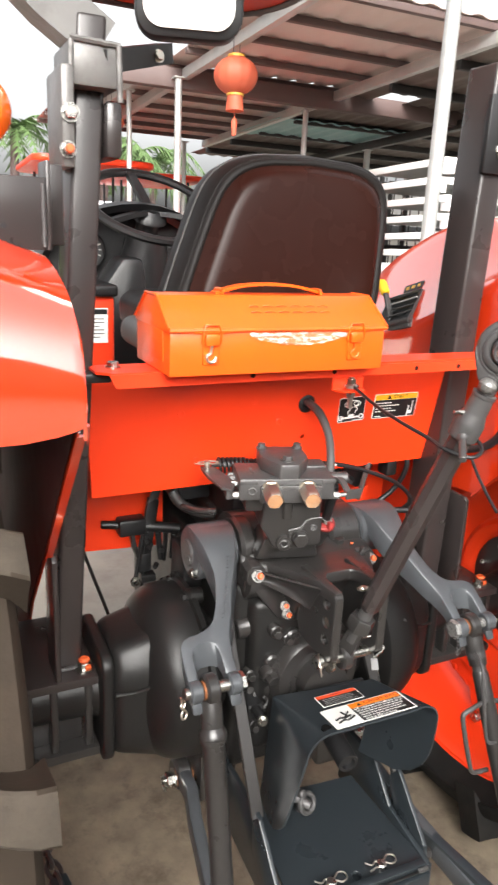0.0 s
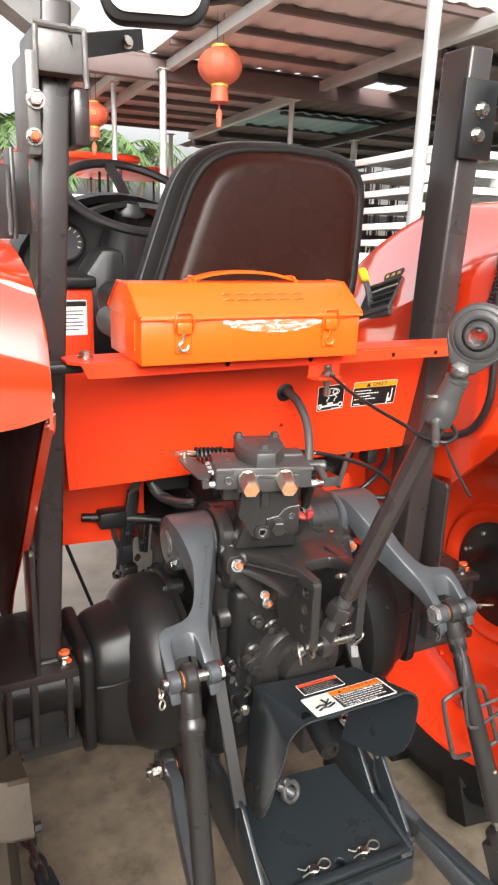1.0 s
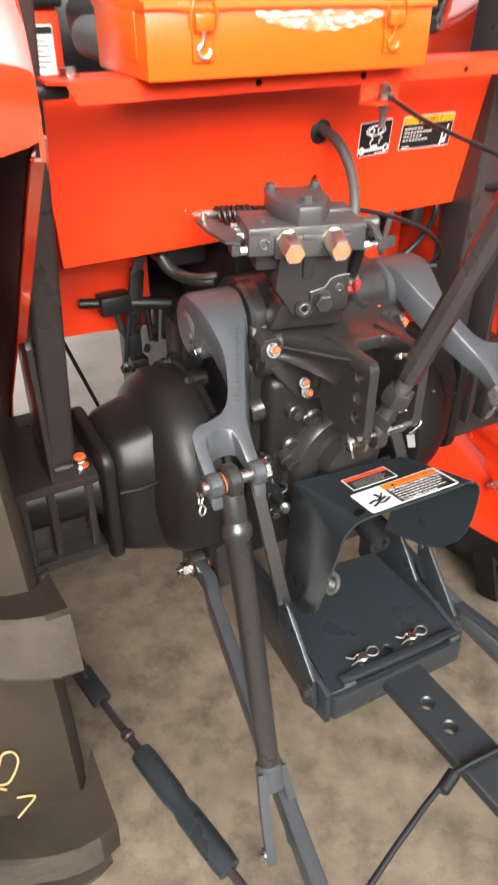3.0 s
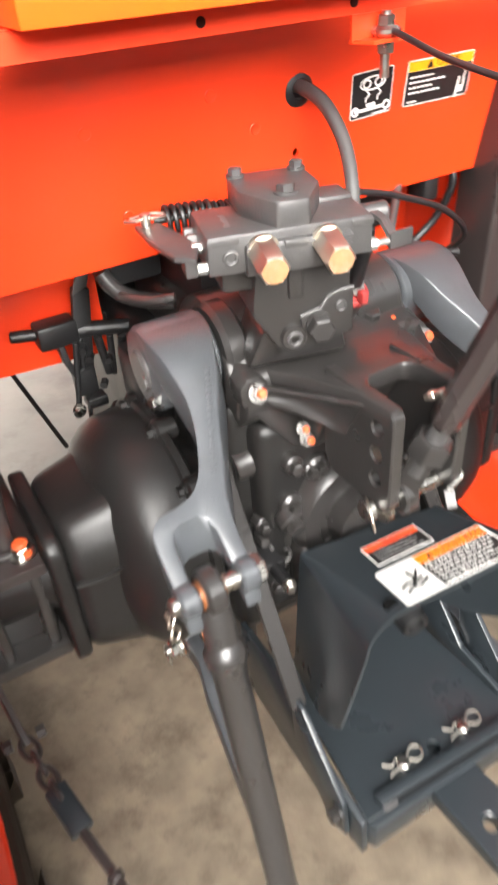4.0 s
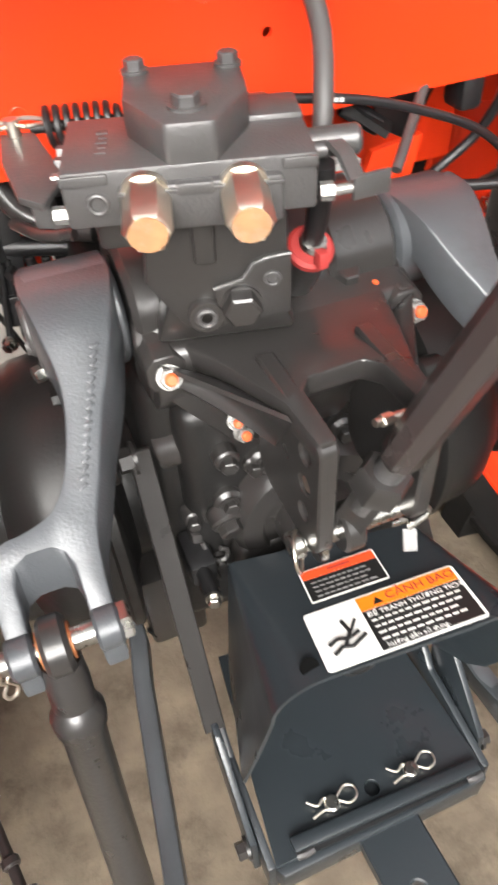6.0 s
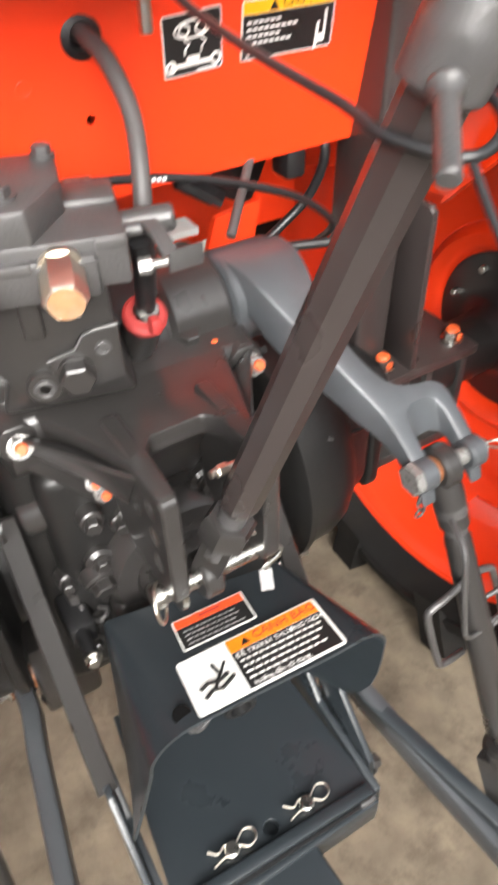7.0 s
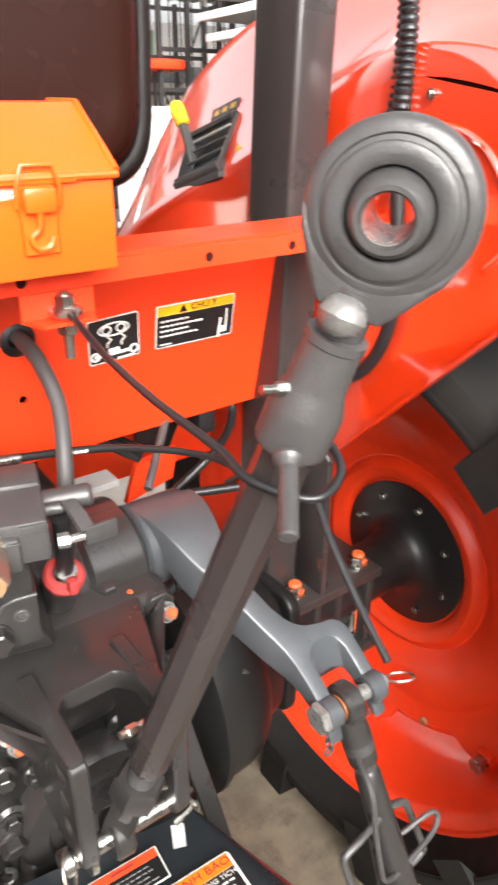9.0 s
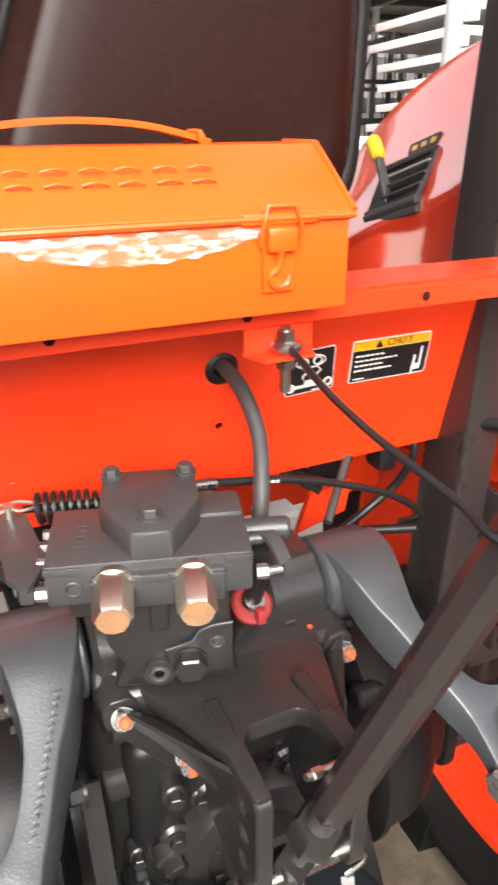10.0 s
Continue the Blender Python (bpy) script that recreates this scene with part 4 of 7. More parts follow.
    nutstud("stud_nut", (-0.055, 0.013, 0.735), (-0.02, -0.85, 0.30), 0.0085, 0.010, br)
    nutstud("stud_nut", (-0.062, 0.010, 0.755), (-0.10, -0.75, 0.40), 0.0078, 0.009, br)
    bolt("cover_bolt", (0.076, 0.060, 0.842), (0, -0.25, 1), 0.0120, 0.011, cover, IRON)
    bolt("cover_bolt", (-0.085, 0.055, 0.872), (0, -0.25, 1), 0.008, 0.008, cover, IRON)
    part("paint_spot", rod((0.092, 0.034, 0.8485), (0.092, 0.034, 0.8505), 0.003, 8), MARK, cover, "orange paint spot")
    part("grease_nipple", join(rod((0.036, -0.126, 0.846), (-0.004, -0.133, 0.853), 0.0034, 10), hexrod((0.012, -0.130, 0.850), (0.002, -0.132, 0.852), 0.0052)), BRASS, br)
    return core


gearbox = build_chassis()


# ---- hydraulic valve ----
def build_valve():
    M = pose(-0.0924, -0.0355, 0, 0, 0, -16)          # local x along the block, y towards the cab

    def L(bm):
        return move(bm, M)
    body = part("valve_block", L(join(box(-0.086, 0.081, 0.012, 0.102, 0.983, 1.022, 0.003), box(-0.050, 0.058, 0.006, 0.03, 0.979, 1.012, 0.004), box(0.03, 0.081, 0.07, 0.112, 0.985, 1.026, 0.004))), CAST, tractor, "grey cast hydraulic valve block")
    cap = part("valve_cap", L(prism([(-0.034, 0.122), (0.034, 0.122), (0.042, 0.114), (0.042, 0.062), (0.016, 0.012), (-0.016, 0.012), (-0.042, 0.062), (-0.042, 0.114)], "z", 1.020, 1.047, 0.003, 2)), CAST, body, "house-shaped valve cap")
    for x, y in ((-0.033, 0.111), (0.033, 0.111), (0.0, 0.0375)):
        part("cap_bolt", L(join(hexrod((x, y, 1.047), (x, y, 1.056), 0.0075 if y > 0.05 else 0.0092), rod((x, y, 1.046), (x, y, 1.0490), 0.0098 if y > 0.05 else 0.0125, 16))), CAST, body)
    for x in (-0.0322, 0.0318):
        o, d = Vector((x, 0.010, 1.004)), Vector((0.0, -0.99, -0.13)).normalized()
        n = part("port_plug", L(join(hexrod(o, o + d * 0.042, 0.0160, 0.003), rod(o + d * -0.002, o + d * 0.003, 0.0165, 24))), BRASS, body, "zinc hex plug with an orange stained face")
        part("plug_face", L(rod(o + d * 0.0415, o + d * 0.0428, 0.0126, 20)), BURNT, n)
    part("port_screw", L(join(ring((-0.064, 0.0115, 1.000), (0, 1, 0), 0.0062, 0.002), rod((-0.064, 0.0118, 1.000), (-0.064, 0.016, 1.000), 0.0045, 12))), CAST, body)
    for k in range(5):
        part("cast_mark", L(box(-0.063 + 0.002 * (k % 2), -0.056, 0.038 + k * 0.008, 0.043 + k * 0.008, 1.0215, 1.0228)), CAST, body)
    for x0, x1 in ((-0.086, -0.055), (0.058, 0.081)):
        part("side_seam", L(box(x0, x1, 0.010, 0.0125, 1.013, 1.020, 0.001)), CAST, body)
    part("centre_notch", L(join(box(-0.012, 0.012, 0.0035, 0.012, 1.004, 1.0125, 0.002), box(-0.05, 0.058, 0.0045, 0.008, 1.006, 1.009, 0.001))), CAST, body)
    for y in (0.022, 0.046, 0.072, 0.092):
        part("end_bolt", L(hexrod((-0.086, y, 0.990 + 0.012 * (y > 0.03)), (-0.096, y, 0.990 + 0.012 * (y > 0.03)), 0.0062)), WELD if y < 0.05 else CAST, body)
    lev = part("control_lever", L(join(prism([(-0.098, 0.008), (-0.088, 0.045), (-0.098, 0.080), (-0.116, 0.130), (-0.142, 0.130), (-0.134, 0.08), (-0.116, 0.022)], "z", 1.000, 1.0055, 0.001), box(-0.108, -0.096, 0.016, 0.045, 0.984, 1.003, 0.002))), CAST, body, "flat steel control lever")
    part("lever_clip", L(join(sweep(curve_points([(-0.152, 0.129, 1.011), (-0.140, 0.119, 1.013), (-0.130, 0.131, 1.011), (-0.118, 0.121, 1.013), (-0.105, 0.134, 1.011), (-0.122, 0.139, 1.013), (-0.146, 0.135, 1.011)], 4), 0.0018, 7), rod((-0.130, 0.125, 1.000), (-0.130, 0.125, 1.018), 0.0055, 12))), BRASS, lev, "brassy spring clip")
    coil = []
    for i in range(12 * 13 + 1):
        a = i / 12 * 2 * math.pi
        u = i / 156
        r = 0.0135 if u < 0.55 else 0.0105
        coil.append((-0.108 + 0.10 * u, 0.140 + r * math.cos(a), 1.004 + r * math.sin(a)))
    part("coil_spring", L(sweep(coil, 0.0029, 7)), BLACK, body, "black coil spring")
    part("spring_rod", L(rod((-0.12, 0.140, 1.004), (0.06, 0.140, 1.008), 0.004, 10)), BLACK, body)
    # lower block with its seal plate and plug
    low = part("valve_base", L(join(prism([(-0.038, 0.985), (0.062, 0.985), (0.064, 0.892), (0.0, 0.880), (-0.018, 0.888), (-0.044, 0.93)], "y", 0.022, 0.110, 0.004), box(-0.006, 0.010, 0.016, 0.04, 0.945, 0.985, 0.003), lathe([(0, 0.0145), (0.006, 0.0145), (0.008, 0.013)], (-0.001, 0.024, 0.900), (-0.001, 0.0, 0.900), 24), box(-0.072, -0.03, 0.03, 0.10, 0.955, 0.985, 0.006))), IRON, body)
    part("cover_strip", L(prism([(0.006, 0.924), (0.028, 0.930), (0.036, 0.942), (0.046, 0.946), (0.064, 0.948), (0.064, 0.898), (0.010, 0.892)], "y", 0.017, 0.0225, 0.0012)), IRON, low)
    part("strip_edge", L(sweep([(0.006, 0.0175, 0.924), (0.028, 0.0175, 0.930), (0.036, 0.0175, 0.942), (0.046, 0.0175, 0.946), (0.064, 0.0175, 0.948)], 0.0016, 7)), CAST, low)
    part("base_plug", L(join(hexrod((0.026, 0.020, 0.911), (0.026, 0.003, 0.909), 0.0148), rod((0.026, 0.021, 0.911), (0.026, 0.014, 0.911), 0.0150, 20))), IRON, low)
    part("base_screw", L(join(ring((-0.001, 0.0155, 0.900), (0, 1, 0), 0.0068, 0.0024), rod((-0.001, 0.016, 0.900), (-0.001, 0.021, 0.900), 0.0045, 6))), CAST, low)
    part("strip_screw", L(join(ring((0.050, 0.0165, 0.929), (0, 1, 0), 0.0052, 0.0016), rod((0.050, 0.0168, 0.929), (0.050, 0.021, 0.929), 0.0036, 12))), CAST, low)
    part("valve_seat", L(hull([(-0.03, 0.04, 0.90), (0.060, 0.04, 0.90), (0.066, 0.12, 0.90), (-0.03, 0.12, 0.90), (-0.045, 0.055, 0.85), (0.075, 0.06, 0.85), (0.075, 0.13, 0.85), (-0.045, 0.13, 0.85)], 0.006)), IRON, low)
    # right end: spool, tab, hose fitting
    part("spool_end", join(rod((0.000, 0.026, 0.996), (0.050, 0.006, 1.000), 0.0110, 20, 0.003), rod((0.002, 0.004, 1.000), (0.018, -0.002, 1.001), 0.006, 12)), CAST, body)
    part("stop_tab", join(box(0.026, 0.056, -0.030, -0.026, 0.972, 0.990, 0.001), sweep([(0.028, -0.028, 0.988), (0.024, -0.018, 1.002), (0.022, -0.004, 1.006)], 0, section=[(-0.007, -0.002), (0.007, -0.002), (0.007, 0.002), (-0.007, 0.002)])), CAST, body)
    part("fitting", join(hexrod((0.004, -0.020, 0.980), (0.014, -0.023, 0.980), 0.0070), rod((0.014, -0.023, 0.980), (0.026, -0.026, 0.981), 0.004, 12)), WELD, body)
    bc, bn = Vector((0.021, 0.028, 0.906)), Vector((0.0, -0.55, 0.83)).normalized()
    cap2 = part("breather_cap", join(rod(bc - bn * 0.006, bc + bn * 0.005, 0.0205, 32, 0.003), box(0.017, 0.026, 0.002, 0.014, 0.899, 0.914, 0.002)), REDCAP, body, "dull red plastic breather cap")
    part("breather_boss", rod(bc - bn * 0.055, bc - bn * 0.0055, 0.0185, 24), IRON, body)
    part("breather_clamp", lathe([(0, 0.0105), (0.004, 0.012), (0.008, 0.0105)], bc + bn * 0.006, bc + bn, 20), CHROME, cap2)
    part("breather_hose", sweep(curve_points([(0.021, 0.027, 0.907), (0.020, 0.016, 0.935), (0.016, 0.000, 0.972), (0.014, -0.004, 0.992)], 6), 0.0090, 14), BLACK, body)
    return body


valve = build_valve()
hose = part("hose", sweep(curve_points([(0.058, 0.215, 1.10), (0.059, 0.180, 1.098), (0.062, 0.140, 1.085), (0.064, 0.105, 1.050), (0.052, 0.072, 1.010), (0.044, 0.060, 0.97), (0.038, 0.055, 0.91)], 8), 0.0083, 16), HOSE, tractor, "grey rubber hose through the panel")
cable = part("control_cable", sweep(curve_points([(-0.015, 0.118, 1.000), (0.022, 0.120, 0.996), (0.10, 0.120, 0.983), (0.173, 0.122, 0.961), (0.254, 0.125, 0.925), (0.319, 0.15, 0.870), (0.36, 0.24, 0.80)], 8), 0.0044, 12), CABLE, tractor, "black control cable")
part("cable_ferrule", rod((-0.004, 0.1185, 0.9990), (0.022, 0.120, 0.996), 0.0062, 14), CHROME, cable)
for k in range(4):
    u = Vector((0.076 + k * 0.0055, 0.1202, 0.9872 - k * 0.0009))
    part("cable_print", box(u.x - 0.0018, u.x + 0.0018, u.y - 0.0049, u.y - 0.0042, u.z - 0.0014, u.z + 0.002), WHITE, cable)
part("inner_cable", sweep(curve_points([(0.33, 0.26, 1.00), (0.345, 0.25, 0.965), (0.355, 0.22, 0.93), (0.35, 0.24, 0.87), (0.31, 0.25, 0.83), (0.24, 0.24, 0.80)], 8), 0.006, 10), CABLE, tractor)


# ---- lift arms and rods ----
def build_arm(s):
    ox = 0.0 if s < 0 else 0.006
    hx = 0.133

    def X(x):
        return s * (x + (ox if s > 0 else 0))
    arm = part("lift_arm", lathe([(0, 0.030), (0.002, 0.048), (0.006, 0.0525), (0.076, 0.0525), (0.082, 0.048), (0.084, 0.036)], (s * hx, 0.115, 0.842), (s * 0.5, 0.115, 0.842), 36), ARM, tractor, "blue-grey cast steel lift arm with a forked end")
    # blade and fork cut from one sloping slab
    pin = Vector((0.262, -0.135, 0.728))
    left = curve_points([(0.216, 0.118), (0.217, 0.085), (0.211, 0.044), (0.208, 0.010), (0.216, -0.022), (0.230, -0.050), (0.246, -0.065), (0.268, -0.071), (0.285, -0.073), (0.298, -0.080), (0.303, -0.095), (0.304, -0.142)], 4)
    inner = [(0.287, -0.142), (0.285, -0.100), (0.281, -0.090), (0.271, -0.085), (0.252, -0.085), (0.243, -0.089), (0.239, -0.100), (0.239, -0.142)]
    right = curve_points([(0.220, -0.142), (0.219, -0.112), (0.213, -0.080), (0.197, -0.046), (0.181, -0.011), (0.160, 0.026), (0.146, 0.060), (0.138, 0.088), (0.1345, 0.118)], 4)
    plan = [(p[0], p[1]) for p in left] + inner + [(p[0], p[1]) for p in right]
    bm = bmesh.new()

    def slope(y):
        flat_y = min(y, 0.100)
        z = 0.886 + (flat_y - 0.06) * 0.748 - 0.004 * max(0.0, min(1.0, (0.06 - y) / 0.1))
        return z - 6.2 * max(0.0, flat_y - 0.040) ** 2 - 4.0 * max(0.0, y - 0.112) ** 2
    lo = [bm.verts.new((X(x), y - 0.017 * 0.6, slope(y) - 0.034 - 0.020 * max(0.0, min(1.0, (y + 0.09) / 0.10)) + 0.02 * max(0.0, min(1.0, (y - 0.05) / 0.05)))) for x, y in plan]
    hi = [bm.verts.new((X(x), y + 0.004, slope(y + 0.004))) for x, y in plan]
    bm.faces.new(lo)
    bm.faces.new(hi[::-1])
    for i in range(len(plan)):
        j = (i + 1) % len(plan)
        bm.faces.new((lo[i], hi[i], hi[j], lo[j]))
    bmesh.ops.recalc_face_normals(bm, faces=bm.faces)
    bmesh.ops.triangulate(bm, faces=[f for f in bm.faces if len(f.verts) > 4])
    part("arm_blade", bevel(bm, 0.0024, 2, 60), ARM, arm, smooth=32)
    for dx2 in (0.0335, -0.0330):
        part("fork_eye", rod((X(pin.x + dx2 - 0.0105), pin.y, pin.z), (X(pin.x + dx2 + 0.0105), pin.y, pin.z), 0.0178, 28, 0.003), ARM, arm)
    part("arm_boss", join(rod((s * 0.20, 0.115, 0.842), (s * 0.222, 0.115, 0.842), 0.026, 20, 0.003), rod((s * 0.205, 0.10, 0.835), (s * 0.224, 0.10, 0.835), 0.009, 10)), CAST, arm)
    for k in range(12):
        a = 2 * math.pi * k / 12
        part("spline_tooth", box(s * 0.209 - 0.003, s * 0.209 + 0.003, 0.115 + 0.040 * math.cos(a) - 0.004, 0.115 + 0.040 * math.cos(a) + 0.004, 0.842 + 0.040 * math.sin(a) - 0.004, 0.842 + 0.040 * math.sin(a) + 0.004, 0.001), CAST, arm)
    bolt("bolt", (s * 0.212, 0.085, 0.815), (s, -0.3, 0), 0.008, 0.012, arm)
    # pin with a head at one end and a ring clip at the other
    inn, out = X(pin.x - 0.0515), X(pin.x + 0.052)
    pn = part("arm_pin", join(rod((X(pin.x - 0.044), pin.y, pin.z), (out, pin.y, pin.z), 0.0095, 20, 0.002), hexrod((X(pin.x - 0.0430), pin.y, pin.z), (inn, pin.y, pin.z), 0.0165 if s < 0 else 0.0185)), CHROME if s < 0 else WELD, arm, "zinc pin")
    if s < 0:
        hairpin((out, pin.y, pin.z - 0.020), (0.05, -0.2, -1), (0.8, 0.4, 0), 0.016, BRASS, arm)
    else:
        part("spring_ring", ring((out + 0.016, pin.y - 0.010, pin.z + 0.002), (0.2, 0.5, 1), 0.016, 0.0016), BRASS, arm)
    # lift rod
    top = Vector((X(pin.x) - 0.008, pin.y, pin.z))
    if s < 0:
        low = Vector((-0.290, -0.305, 0.275))
    else:
        low = Vector((0.312, -0.305, 0.295))
    d = (low - top).normalized()
    lr = part("lift_rod", join(rod(top - Vector((s * 0.011, 0, 0)), top + Vector((s * 0.011, 0, 0)), 0.0245, 32, 0.004), lathe([(0, 0.016), (0.02, 0.018), (0.045, 0.0175), (0.06, 0.0165)], top + d * 0.015, low, 24)), IRON, tractor, "dark grey lift rod with an eye end")
    part("eye_bushing", rod(top - Vector((s * 0.0130, 0, 0)), top + Vector((s * 0.0130, 0, 0)), 0.0150, 24), BRONZE, lr, "orange-brown bushing")
    if s < 0:
        part("rod_tube", join(lathe([(0.072, 0.0175), (0.075, 0.0215), (0.082, 0.0215), (0.086, 0.0185), (0.30, 0.0175), (0.47, 0.0165)], top, low, 24), lathe([(0.0, 0.0155), (0.012, 0.0225), (0.020, 0.0225), (0.024, 0.018)], top + d * 0.055, low, 24)), IRON, lr)
        part("rod_fork", join(*[sweep([low + d * -0.02 + Vector((x, 0, 0)), low + d * 0.05 + Vector((x * 1.6, -0.01, 0)), low + d * 0.13 + Vector((x * 1.6, -0.01, 0))], 0, section=[(-0.007, -0.014), (0.007, -0.014), (0.007, 0.014), (-0.007, 0.014)]) for x in (-0.014, 0.014)], rod(low - d * 0.03, low + d * 0.015, 0.021, 20, 0.004)), ARM, lr)
        bolt("bolt", low + d * 0.115 + Vector((-0.032, -0.01, 0)), (-1, 0, 0), 0.009, 0.009, lr)
    else:
        part("rod_neck", join(lathe([(0.040, 0.0165), (0.050, 0.0180), (0.060, 0.0175), (0.066, 0.0140), (0.085, 0.0130)], top, low, 24), rod(top + d * 0.066, top + d * 0.09, 0.0125, 14)), CAST, lr)
        part("rod_tube", lathe([(0.085, 0.0120), (0.092, 0.0150), (0.15, 0.0160), (0.24, 0.0180), (0.40, 0.0195), (0.405, 0.016)], top, low, 24), IRON, lr)
        part("locknut", hexrod(top + d * 0.405, top + d * 0.425, 0.013), CHROME, lr)
        part("rod_fork", join(rod(top + d * 0.425, top + d * 0.46, 0.028, 20, 0.006), *[sweep([top + d * 0.45 + Vector((x, 0, 0)), top + d * 0.55 + Vector((x, 0, 0))], 0, section=[(-0.008, -0.024), (0.008, -0.024), (0.008, 0.024), (-0.008, 0.024)]) for x in (-0.019, 0.019)]), IRON, lr)
        part("levelling_handle", join(
            sweep(curve_points([(0.262, -0.200, 0.606), (0.228, -0.205, 0.602), (0.212, -0.205, 0.597), (0.206, -0.205, 0.586), (0.222, -0.206, 0.530), (0.241, -0.207, 0.472), (0.248, -0.207, 0.456), (0.262, -0.207, 0.449), (0.292, -0.204, 0.443)], 4), 0.0046, 10),
            sweep(curve_points([(0.272, -0.190, 0.594), (0.300, -0.190, 0.588), (0.314, -0.190, 0.581), (0.322, -0.190, 0.570), (0.350, -0.190, 0.506), (0.374, -0.190, 0.446), (0.376, -0.190, 0.436), (0.366, -0.190, 0.430), (0.335, -0.192, 0.425)], 4), 0.0046, 10),
            sweep(curve_points([(0.238, -0.180, 0.700), (0.226, -0.214, 0.690), (0.228, -0.224, 0.640), (0.243, -0.228, 0.563), (0.252, -0.228, 0.540), (0.266, -0.227, 0.530), (0.285, -0.226, 0.531), (0.335, -0.222, 0.541), (0.352, -0.216, 0.550), (0.345, -0.210, 0.560), (0.300, -0.205, 0.552)], 5), 0.0032, 9)), CAST, lr, "bent steel wire handle")
        chain = [top + Vector((-0.030, -0.010, -0.024 - 0.011 * k)) for k in range(3)]
        for k, p in enumerate(chain):
            part("chain_link", ring(p, (1, 0, 0) if k % 2 else (0, 1, 0), 0.0055, 0.0014, 12), CAST, lr)
        bolt("grease_nipple", top + d * 0.30 + Vector((-0.002, -0.021, 0.004)), (0, -1, 0.2), 0.004, 0.006, lr, BRASS, False)
    return arm


arms = {s: build_arm(s) for s in (-1, 1)}
for k in range(17):
    u = 0.22 + k * 0.0415
    c = Vector((-0.157, 0.060, 0.8880)).lerp(Vector((-0.222, -0.068, 0.7885)), u)
    part("cast_mark", move(box(-0.0038, 0.0038, -0.0014, 0.0014, -0.001, 0.0008, 0.0004), along(c, c + Vector((0.0, -0.60, 0.80))) @ pose(0, 0, 0, 0, 0, 27 + 14 * (k % 3 - 1))), ARM, arms[-1])


# ---- top link ----
def build_top_link():
    a, b = Vector((-0.009, -0.115, 0.713)), Vector((0.103, -0.279, 1.280))
    d = (b - a).normalized()
    ax = Vector((-0.80, -0.60, 0.0))
    ax = (ax - d * ax.dot(d)).normalized()
    low_ax = Vector((1, 0, 0))
    tl = part("top_link", lathe([(0.112, 0.0140), (0.118, 0.0168), (0.130, 0.0174), (0.468, 0.0174), (0.475, 0.0165)], a, b, 8), STEEL, tractor, "dark grey adjustable top link")
    part("low_eye", join(rod(a - low_ax * 0.010, a + low_ax * 0.010, 0.023, 28, 0.003), sweep([a, a + d * 0.065], 0, section=[(-0.010, -0.014), (0.010, -0.014), (0.010, 0.014), (-0.010, 0.014)])), IRON, tl)
    part("locknut", hexrod(a + d * 0.068, a + d * 0.094, 0.0235, 0.004), IRON, tl)
    part("screw", rod(a + d * 0.04, a + d * 0.14, 0.0125, 20), CAST, tl)
    sl = part("sleeve", lathe([(0.456, 0.0190), (0.458, 0.0218), (0.460, 0.0224), (0.482, 0.0226), (0.486, 0.0222), (0.498, 0.0182), (0.500, 0.0178), (0.526, 0.0166), (0.527, 0.0178), (0.532, 0.0178), (0.533, 0.0140)], a, b, 32), CAST, tl, "grey steel sleeve", smooth=16)
    part("screw", rod(a + d * 0.525, a + d * 0.560, 0.0135, 20), CAST, tl)
    tip = Vector((0.024, -0.304, 1.134))
    st = Vector((0.053, -0.267, 1.153))
    part("handle_stub", join(rod(st, tip, 0.0054, 16, 0.001), lathe([(0, 0.0085), (0.003, 0.0088), (0.006, 0.0066), (0.009, 0.0058)], st.lerp(tip, -0.04), tip, 16)), CAST, sl)
    npos = a + d * 0.500
    part("grease_nipple", join(rod(npos + Vector((-0.018, 0.004, 0)), npos + Vector((-0.034, 0.006, 0.002)), 0.0028, 10), hexrod(npos + Vector((-0.018, 0.004, 0)), npos + Vector((-0.025, 0.005, 0.001)), 0.0042)), CHROME, sl)
    # ball end: flat eye with stepped face and a swivel ball
    c = b
    half = [(0.0105, 0.0212), (0.0136, 0.0222), (0.0145, 0.0236), (0.0145, 0.0306), (0.0136, 0.0320), (0.0114, 0.0325), (0.0108, 0.0348), (0.0118, 0.0358), (0.0111, 0.0400), (0.0082, 0.0428), (0.0043, 0.0435)]
    eye = part("ball_eye", lathe([(-x, r) for x, r in half] + half[::-1] + [(-0.0105, 0.0212)], c, c + ax, 56), CAST, tl, "grey forged eye of the top link")
    side = d.cross(ax).normalized()
    bm = bmesh.new()
    rr = []
    for h in (-0.0112, 0.0112):
        pts = [c + side * u + d * v + ax * h for u, v in ((-0.0420, -0.009), (-0.0385, -0.022), (-0.026, -0.042), (-0.0175, -0.054), (0.0175, -0.054), (0.026, -0.042), (0.0385, -0.022), (0.0420, -0.009), (0.028, -0.028), (0.0, -0.037), (-0.028, -0.028))]
        rr.append([bm.verts.new(p) for p in pts])
    bm.faces.new(rr[0])
    bm.faces.new(rr[1][::-1])
    for i in range(11):
        bm.faces.new((rr[0][i], rr[0][(i + 1) % 11], rr[1][(i + 1) % 11], rr[1][i]))
    bmesh.ops.recalc_face_normals(bm, faces=bm.faces)
    part("eye_neck", bevel(bm, 0.004, 3), CAST, eye)
    part("neck_boss", lathe([(-0.011, 0.0), (-0.010, 0.006), (-0.006, 0.011), (0.0, 0.0135), (0.006, 0.0115), (0.010, 0.007), (0.011, 0.0)], Vector((0.081, -0.272, 1.229)), c, 28), WELD, eye, "silver weld boss")
